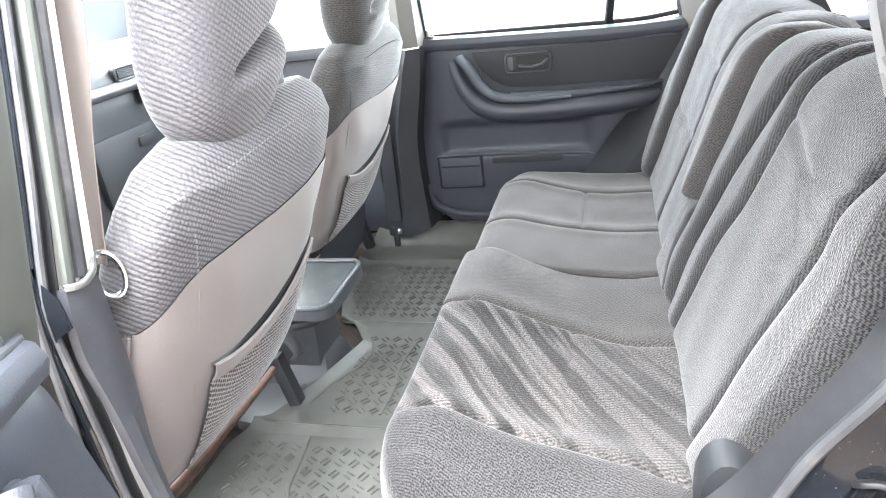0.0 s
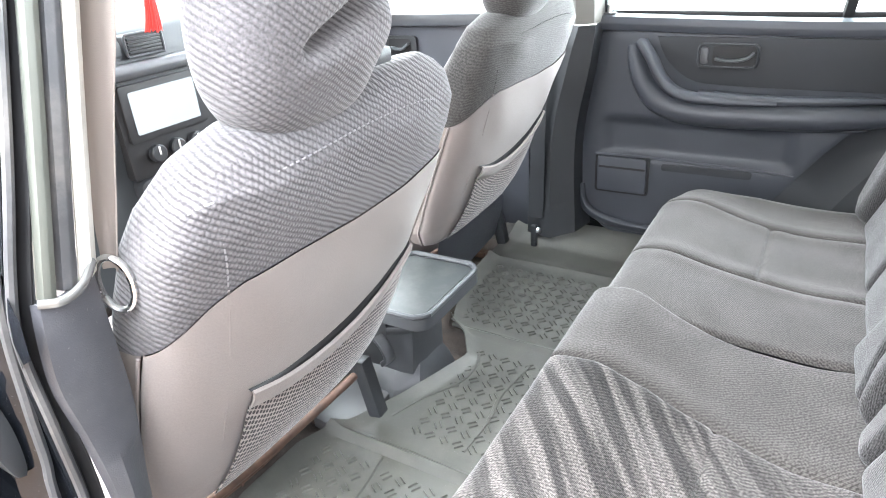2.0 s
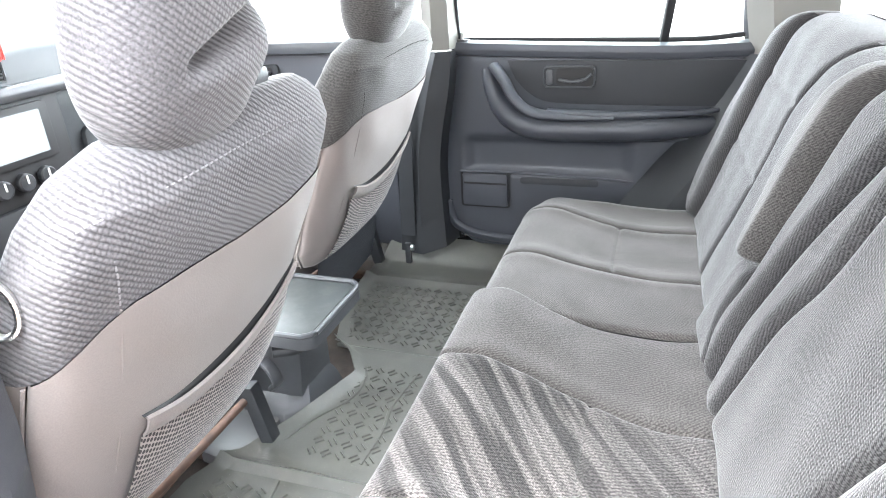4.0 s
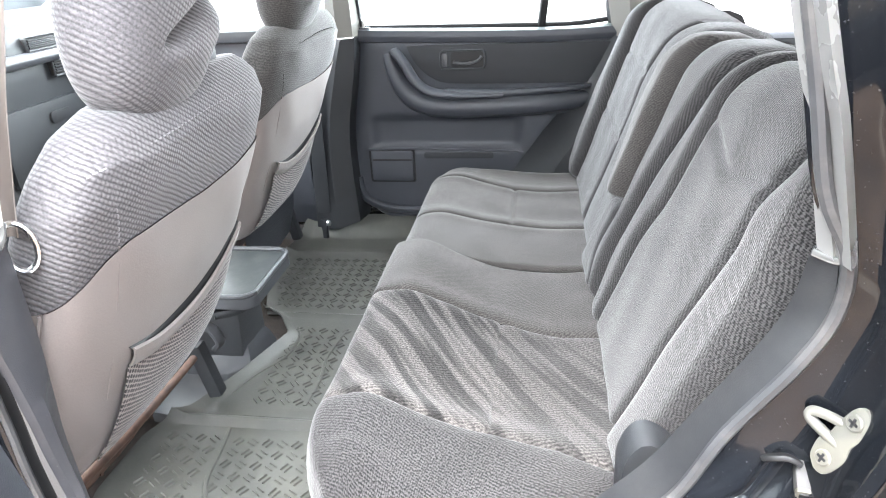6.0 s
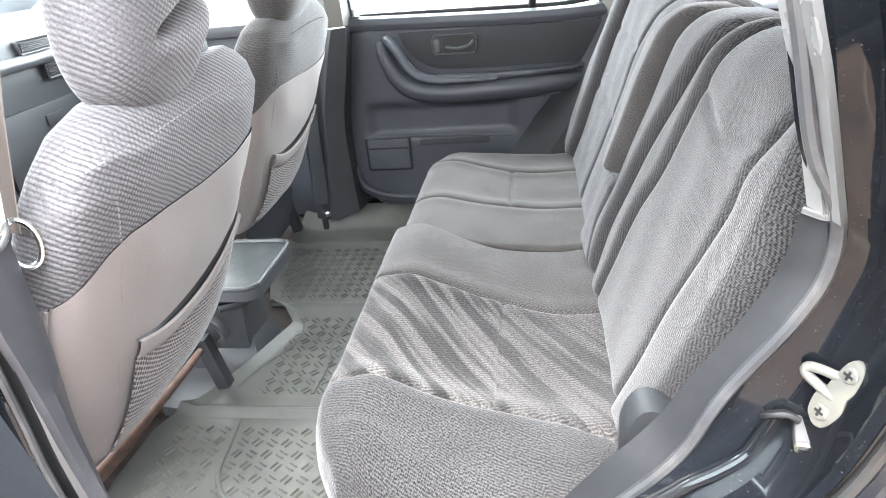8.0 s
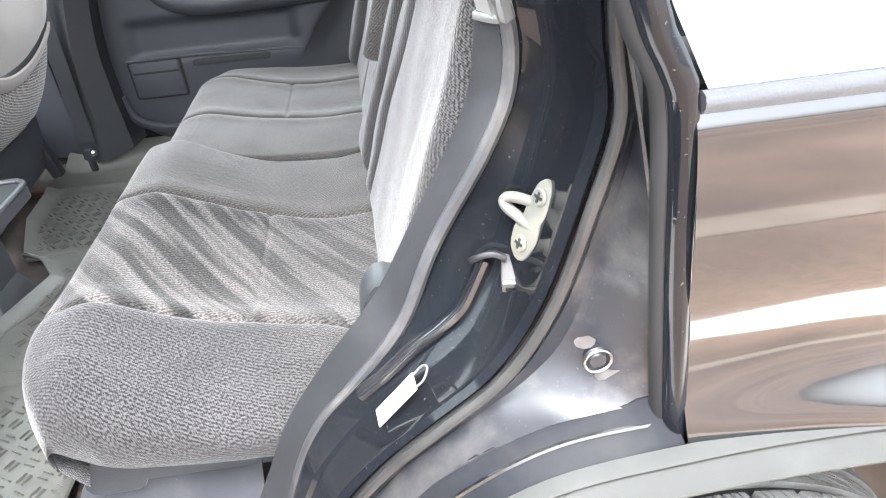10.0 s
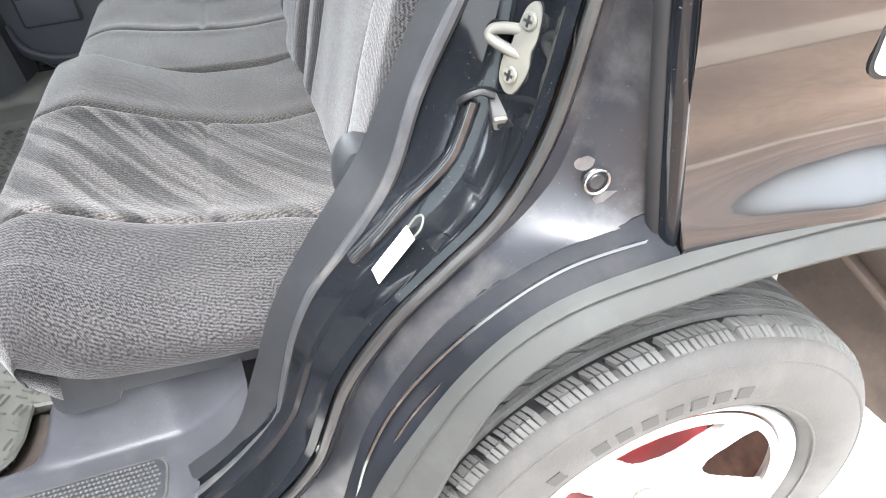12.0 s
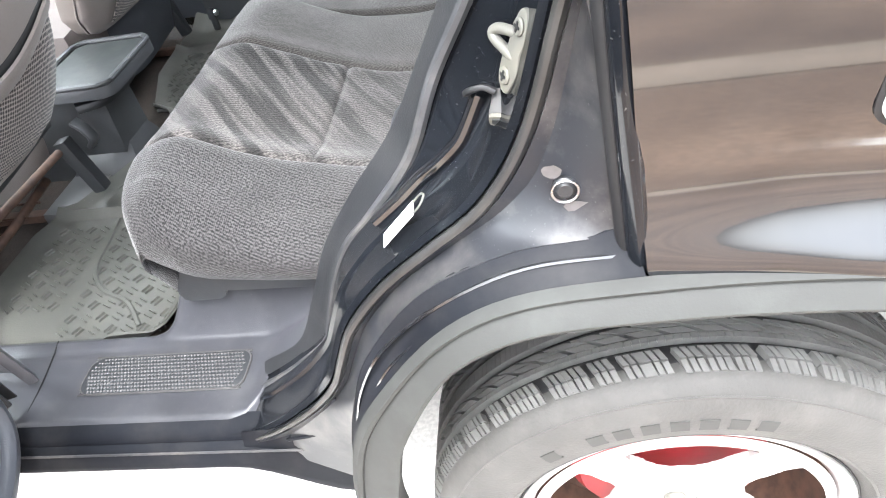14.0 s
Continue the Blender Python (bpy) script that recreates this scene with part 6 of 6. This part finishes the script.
part("glove_box", slab(rounded(1.10, 1.56, 0.66, 0.86, 0.02), -1.765, -1.738, "x", 0.006), M_DASH, dash, "closed glove box lid")
part("glove_box_latch", slab(rounded(1.28, 1.36, 0.80, 0.83, 0.008), -1.74, -1.732, "x", 0.003), M_TRIM, dash)
ws = part("windscreen", grid([[(-1.98 + 0.75 * s, y, 1.06 + 0.40 * s) for s in (0, 0.5, 1)] for y in (0.2, 0.9, 1.62)]), M_GLASS, body)
ws.visible_shadow = False

# red tassel hanging from the mirror
tas = thing("tassel", "red silk tassel hanging on a cord", "ornament", at=(-1.6, 0.82, 1.2))
part("cord", sweep([(-1.6, 0.845, 1.40), (-1.6, 0.838, 1.22)], ring(0.0015, 6), 8), M_WHITE, tas)
part("bead", disc((-1.6, 0.837, 1.195), (0, 0, 1), 0.007, 0.018, 12, 0.8), M_WHITE, tas)
part("knot", disc((-1.6, 0.834, 1.165), (0, 0, 1), 0.008, 0.03, 12, 0.8), M_REDSILK, tas)
rnd = random.Random(2)
fr = bmesh.new()
for k in range(60):
    a, r = rnd.random() * 6.28, 0.014 * math.sqrt(rnd.random())
    merge(fr, sweep([(-1.6 + 0.4 * r * math.cos(a), 0.833 + 0.4 * r * math.sin(a), 1.168), (-1.6 + r * math.cos(a), 0.826 + r * math.sin(a), 1.10), (-1.6 + 1.4 * r * math.cos(a), 0.820 + 1.4 * r * math.sin(a), 1.062 + 0.01 * rnd.random())], ring(0.0013, 4), 6))
part("fringe", fr, M_REDSILK, tas)
mir = thing("rear_view_mirror", "dark rear view mirror at the windscreen", "mirror", at=(-1.6, 0.86, 1.42))
part("housing", boxed((-1.62, 0.75, 1.37), (-1.585, 0.99, 1.44), 0.014), M_TRIM, mir)

# ---- seat belts
bl = thing("seat_belt", "beige belt webbing hanging at the door pillar", "seat belt", at=(-0.96, 0.25, 1.0))
path = crv([(-0.945, 0.325, 1.34), (-0.950, 0.30, 1.20), (-0.961, 0.276, 1.10), (-0.962, 0.254, 1.01), (-0.956, 0.236, 0.945)], 24)
half = np.interp(np.linspace(0, 1, 24), [0, 0.55, 0.85, 1], [0.025, 0.025, 0.017, 0.010])
part("webbing", thick(grid([[(x + o * w, y + 0.10 * o * w + 0.004 * math.cos(2 * o) * k / 24, z) for k, ((x, y, z), w) in enumerate(zip(path, half))] for o in np.linspace(-1, 1, 9)]), 0.0015), M_BELT, bl)
lp = [(-0.940 + 0.014 * math.cos(a), 0.226 + 0.008 * math.cos(a), 0.938 + 0.028 * math.sin(a)) for a in np.linspace(0, 2 * math.pi, 15)]
part("belt_ring", sweep(lp, ring(0.0036, 8), 40), M_CHROME, bl, "steel belt guide ring")
gd = thing("belt_guide", "pale belt guide on the door pillar", "belt guide", at=(-0.95, 0.32, 1.32))
part("cover", boxed((-0.985, 0.300, 1.30), (-0.915, 0.335, 1.38), 0.012), M_LINER, gd)
fb = thing("seat_belt", "dark belt webbing at the far pillar", "seat belt", at=(-1.03, 1.6, 0.9))
part("webbing", thick(grid([[(-1.085 + o - 0.02 * s, 1.625 - 0.01 * s, 1.30 - 0.9 * s) for s in np.linspace(0, 1, 14)] for o in np.linspace(-0.022, 0.022, 4)]), 0.0015), M_TRIM, fb)
part("belt_ring", sweep([(-1.075 + 0.03 * math.cos(a), 1.618, 0.905 + 0.03 * math.sin(a)) for a in np.linspace(0, 2 * math.pi, 15)], ring(0.004, 8), 30), M_CHROME, fb, "steel belt guide ring")
an = thing("belt_anchor", "dark belt anchor at the foot of the far seat", "belt anchor", at=(-1.08, 1.56, 0.4))
part("bracket", boxed((-1.10, 1.555, 0.33), (-1.08, 1.57, 0.40), 0.006), M_TRIM, an)
part("bolt", disc((-1.08, 1.562, 0.385), (1, 0, 0), 0.01, 0.01, 10), M_CHROME, an)

# ---- fittings on the jamb
st = thing("door_striker", "pale cast metal door striker on the black jamb", "striker", at=(-0.16, 0.10, 0.85))
pl = [(0.109, 0.815), (0.117, 0.822), (0.119, 0.838), (0.1145, 0.848), (0.113, 0.860), (0.109, 0.878), (0.101, 0.884), (0.094, 0.877), (0.092, 0.860), (0.0945, 0.850), (0.092, 0.838), (0.096, 0.823), (0.102, 0.815)]
TS = Matrix.Translation((-0.161, 0.099, 0.851)) @ Matrix.Rotation(radians(17), 4, "Y") @ Matrix.Rotation(radians(24), 4, "Z") @ Matrix.Translation((0.152, -0.106, -0.85))


def turned(bm, m4):
    bmesh.ops.transform(bm, matrix=m4, verts=bm.verts[:])
    return bm


part("plate", turned(slab([tuple(p) for p in crv(pl + [pl[0]], 40)[:-1]], -0.143, -0.152, "x", 0.002), TS), M_STRIKER, st)
part("loop", sweep([(-0.156, 0.104, 0.861), (-0.165, 0.114, 0.861), (-0.172, 0.121, 0.859), (-0.1745, 0.122, 0.855), (-0.171, 0.117, 0.850), (-0.158, 0.098, 0.843)], ring(0.0044, 10), 40), M_STRIKER, st, "bent striker loop")
for y, z in ((0.102, 0.870), (0.106, 0.829)):
    bolt = part("screw", turned(disc((-0.152, y, z), (-1, 0, 0), 0.007, 0.0025, 20, 0.5), TS), M_STRIKER, st)
    part("screw_slot", turned(boxed((-0.1552, y - 0.004, z - 0.001), (-0.1541, y + 0.004, z + 0.001)), TS), M_RUBBER, bolt)
    part("screw_slot", turned(boxed((-0.1552, y - 0.001, z - 0.004), (-0.1541, y + 0.001, z + 0.004)), TS), M_RUBBER, bolt)
bs = thing("bump_stop", "rubber door buffer with a worn metal tip", "buffer", at=(-0.175, 0.11, 0.80))
part("arm", sweep([(-0.199, 0.122, 0.807), (-0.196, 0.117, 0.812), (-0.186, 0.114, 0.815), (-0.177, 0.112, 0.811)], bar(0.012, 0.005), 14), M_RUBBER, bs)
part("rubber", sweep([(-0.172, 0.118, 0.806), (-0.1765, 0.096, 0.797)], bar(0.014, 0.012, 0.25), 8), M_STUD, bs)
part("tip", sweep([(-0.1764, 0.0965, 0.797), (-0.1771, 0.0925, 0.7955)], bar(0.013, 0.011, 0.25), 4), M_STRIKER, bs, "worn metal tip")
part("tip_slot", sweep([(-0.1770, 0.0930, 0.7957), (-0.1773, 0.0915, 0.795)], bar(0.008, 0.006, 0.25), 4), M_RUBBER, bs)
lb = thing("jamb_sticker", "white paper sticker strip on the black jamb", "sticker", at=(-0.27, 0.09, 0.7))
d = np.array((0.69, 0.0, 0.724))
w = np.array((-0.10, 0.99, 0.10))
up = np.array((-0.72, -0.02, 0.69))
c0 = np.array((-0.291, 0.088, 0.681)) + up * 0.004
part("paper", thick(grid([[c0 + d * (a * 0.050) + w * b for a in np.linspace(0, 1, 6)] for b in (-0.009, 0.009)]), 0.0008), M_WHITE, lb)
part("clip", sweep([c0 + d * 0.050 + w * 0.006, c0 + d * 0.062 + w * 0.006, c0 + d * 0.067, c0 + d * 0.060 - w * 0.007, c0 + d * 0.050 - w * 0.007], ring(0.0010, 6), 20), M_STRIKER, lb)
sd = thing("door_stop_stud", "round steel stud with a rubber core on the panel", "stud", at=(-0.13, 0.03, 0.771))
part("collar", tube_ring((-0.13, 0.026, 0.771), (0, -1, 0), 0.0098, 0.0010), M_CHROME, sd)
part("core", disc((-0.13, 0.034, 0.771), (0, -1, 0), 0.0096, 0.008, 24, 0.5), M_TRIM2, sd)
for ox, oz, w, h, seed in ((-0.009, 0.0155, 0.0075, 0.006, 1), (0.009, -0.0165, 0.0105, 0.0065, 5)):
    rnd = random.Random(seed)
    loop = [(-0.13 + ox + w * math.cos(a) * (0.88 + 0.24 * rnd.random()), 0.771 + oz + h * math.sin(a) * (0.88 + 0.24 * rnd.random())) for a in np.linspace(0, 2 * math.pi, 14, endpoint=False)]
    part("worn_paint", grid([[(-0.13 + ox, 0.0285 - 0.22 * ox, 0.771 + oz)] * 14, [(x, 0.0285 - 0.22 * (x + 0.13), z) for x, z in loop]], closed_v=True), M_WORN, body, "pale patch of worn paint")
rod = thing("cable_cover", "shiny black cable cover along the jamb", "cable", at=(-0.25, 0.1, 0.76))
part("tube", sweep([(-0.192, 0.122, 0.806), (-0.205, 0.118, 0.780), (-0.2145, 0.1155, 0.765), (-0.234, 0.1165, 0.746), (-0.2545, 0.119, 0.7286), (-0.279, 0.120, 0.705), (-0.307, 0.123, 0.680)], bar(0.015, 0.011, 0.5), 30), M_PAINT, rod)

# ---- rear wheel
WX, WZ, WY = 0.0, 0.223, 0.03
wheel = thing("wheel", "dusty tyre on a silver alloy wheel with a red drum behind", "wheel", at=(WX, 0.12, GROUND))


def round_rows(prof, n=96):
    return [[(WX + r * math.cos(a), y, WZ + r * math.sin(a)) for r, y in prof] for a in np.linspace(0, 2 * math.pi, n, endpoint=False)]


R = 0.316
tp = [(0.203, 0.055), (0.208, 0.032), (0.225, 0.016), (0.25, 0.010), (0.275, 0.012), (0.292, 0.019), (0.3015, 0.0265), (0.3066, 0.033), (0.3070, 0.040), (0.306, 0.19), (0.295, 0.21), (0.25, 0.215), (0.205, 0.19)]
tyre = part("tyre", grid(round_rows(tp), closed_u=True), M_TYRE, wheel, "dusty black tyre", smooth=60)
# groove floor blacker than the tyre, for the shade between the blocks
part("tread_base", grid(round_rows([(0.3064, 0.044), (0.3072, 0.05), (0.3072, 0.182), (0.3064, 0.188)], 120), closed_u=True), M_RUBBER, tyre, "tread grooves blackened for the shade in them")
tb = bmesh.new()


def block(a0, a1, y0, y1, r0, r1, bend=0.0, foot=0.306):
    """One raised piece of tread from the angle a0 to a1 and across from y0 to y1; r0 and r1: its height at the two sides; bend: slant in radians."""
    pts = []
    for lift in (0, 1):
        for a, y, r, k in ((a0, y0, r0, 0.0), (a1, y0, r0, 0.0), (a1, y1, r1, bend), (a0, y1, r1, bend)):
            rr = r if lift else min(foot, r) - 0.002
            e = 0.0006 * lift
            ag = a + k + (e if a == a0 else -e) * 3
            yy = y + (e if y == y0 else -e)
            pts.append(tb.verts.new((WX + rr * math.cos(ag), yy, WZ + rr * math.sin(ag))))
    for f in ((4, 5, 6, 7), (0, 1, 5, 4), (1, 2, 6, 5), (2, 3, 7, 6), (3, 0, 4, 7)):
        tb.faces.new([pts[q] for q in f])


for ys in ((0.034, 0.046, 0.0468, 0.060), (0.196, 0.184, 0.1832, 0.170)):
    nb = 72
    for k in range(nb):
        step = 2 * math.pi / nb
        a0 = step * (k + 0.12 * math.sin(2.4 * k))
        for f0, f1, low in ((0.0, 0.27, 0.0008), (0.31, 0.55, 0.0), (0.59, 0.84, 0.0006)):
            block(a0 + f0 * step, a0 + f1 * step, ys[0], ys[1], R - 0.0072 - low, R - 0.0014 - low, 0.012)
            block(a0 + f0 * step + 0.012, a0 + f1 * step + 0.012, ys[2], ys[3], R - 0.0012, R, 0.02)
# continuous ribs, one side of each cut by slanting slits
for y0, y1, cutside, sk in ((0.069, 0.095, 1, 0.12), (0.105, 0.125, 0, -0.05), (0.135, 0.161, -1, -0.12)):
    ns = 60
    w = y1 - y0
    keep = y0 + 0.30 * w if cutside >= 0 else y1 - 0.30 * w
    for k in range(240):
        a0 = 2 * math.pi * k / 240
        if cutside == 0:
            block(a0, a0 + 2 * math.pi / 240 + 0.0019, y0, y1, R, R)
        else:
            block(a0, a0 + 2 * math.pi / 240 + 0.0019, *sorted((keep, y0 if cutside > 0 else y1)), R, R)
    if cutside:
        for k in range(ns):
            a0 = 2 * math.pi * k / ns
            mid_y = (keep + (y1 if cutside > 0 else y0)) / 2
            for p, q, b0, b1 in ((keep, mid_y, 0.0, 0.35 * sk), (mid_y, y1 if cutside > 0 else y0, 0.35 * sk, sk)):
                if p > q:
                    p, q, b0, b1 = q, p, b1, b0
                block(a0 + b0, a0 + b0 + 2 * math.pi / ns * 0.80, p, q, R, R, b1 - b0)
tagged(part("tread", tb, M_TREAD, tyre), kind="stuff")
for rr in (0.222, 0.288):
    part("sidewall_bead", grid([[(WX + (rr + 0.0025 * math.cos(b)) * math.cos(a), float(np.interp(rr, [0.20, 0.225, 0.25, 0.275, 0.295], [0.035, 0.016, 0.010, 0.012, 0.020])) - 0.0012 * math.sin(b), WZ + (rr + 0.0025 * math.cos(b)) * math.sin(a)) for b in np.linspace(0, 2 * math.pi, 6, endpoint=False)] for a in np.linspace(0, 2 * math.pi, 90, endpoint=False)], closed_u=True, closed_v=True), M_TYRE, tyre)
rim = part("rim", grid(round_rows([(0.1835, 0.055), (0.1838, 0.046), (0.190, 0.036), (0.2035, 0.028), (0.2055, 0.031), (0.2055, 0.05), (0.20, 0.2)]), closed_u=True), M_ALLOY, wheel, "silver alloy rim")
part("rim_barrel", grid(round_rows([(0.17, 0.18), (0.178, 0.10), (0.1832, 0.052)]), closed_u=True), M_RUST, rim, "brown dusty inside of the rim")
# five broad spokes: a dished face with five rounded windows
WIN_R0, WIN_R1 = 0.088, 0.172


def in_window(r, a):
    k = (a - math.pi / 2) % (2 * math.pi / 5)
    k = min(k, 2 * math.pi / 5 - k)
    if not WIN_R0 < r < WIN_R1:
        return 1.0
    half = np.interp(r, [WIN_R0, 0.098, 0.115, 0.15, WIN_R1], [0.16, 0.29, 0.36, 0.43, 0.44])
    return k / half


bm = bmesh.new()
na, nr = 300, 48
face = {}
for i in range(na):
    for j in range(nr + 1):
        r = 0.028 + (0.186 - 0.028) * j / nr
        a = 2 * math.pi * i / na
        y = 0.066 - 0.028 * (r / 0.186) ** 1.5
        face[i, j] = (r, a, y)
vv = {k: bm.verts.new((WX + r * math.cos(a), y, WZ + r * math.sin(a))) for k, (r, a, y) in face.items()}
for i in range(na):
    for j in range(nr):
        r = 0.028 + (0.186 - 0.028) * (j + 0.5) / nr
        a = 2 * math.pi * (i + 0.5) / na
        if in_window(r, a) >= 1.0:
            bm.faces.new([vv[i, j], vv[(i + 1) % na, j], vv[(i + 1) % na, j + 1], vv[i, j + 1]])
bmesh.ops.delete(bm, geom=[v for v in bm.verts if not v.link_faces], context="VERTS")
for _ in range(3):
    edge = [v for v in bm.verts if any(len(e.link_faces) == 1 for e in v.link_edges)]
    bmesh.ops.smooth_vert(bm, verts=edge, factor=0.5, use_axis_x=True, use_axis_z=True)
bmesh.ops.recalc_face_normals(bm, faces=bm.faces[:])
bmesh.ops.solidify(bm, geom=bm.faces[:], thickness=0.008)
part("spokes", bm, M_ALLOY, rim, "five broad silver spokes", smooth=50)
part("centre_cap", disc((WX, 0.070, WZ), (0, -1, 0), 0.030, 0.010, 32, 0.4), M_ALLOY, rim)
part("axle_nut", disc((WX, 0.062, WZ), (0, -1, 0), 0.015, 0.010, 20, 0.5), M_STRIKER, rim, "yellowed axle nut")
part("rim_gap", tube_ring((WX, 0.0315, WZ), (0, -1, 0), 0.2066, 0.0016, 120, 6), M_RUBBER, tyre)
part("backing_plate", disc((WX, 0.150, WZ), (0, -1, 0), 0.172, 0.012, 48, 0.3), M_RUST, wheel, "dusty brown backing plate")
for k in range(5):
    a = math.pi / 2 + 2 * math.pi * (k + 0.5) / 5
    part("wheel_nut", disc((WX + 0.057 * math.cos(a), 0.068, WZ + 0.057 * math.sin(a)), (0, -1, 0), 0.009, 0.012, 6, 0.2), M_CHROME, rim)
part("brake_drum", disc((WX, 0.138, WZ), (0, -1, 0), 0.130, 0.040, 48, 0.3), M_RED, wheel, "red painted brake drum")

# raised maker's lettering on the sidewall, as plain bars
for k in range(9):
    a0 = math.pi / 2 + radians(40 - k * 6.4)
    if k in (1,):
        continue
    rows = []
    for a in np.linspace(a0, a0 - radians(4.2), 5):
        rows.append([(WX + rr * math.cos(a), yy, WZ + rr * math.sin(a)) for rr, yy in ((0.244, 0.012), (0.244, 0.0094), (0.252, 0.0089), (0.260, 0.0097), (0.260, 0.013))])
    part("letter_bar", grid(rows), M_LETTER, tyre)
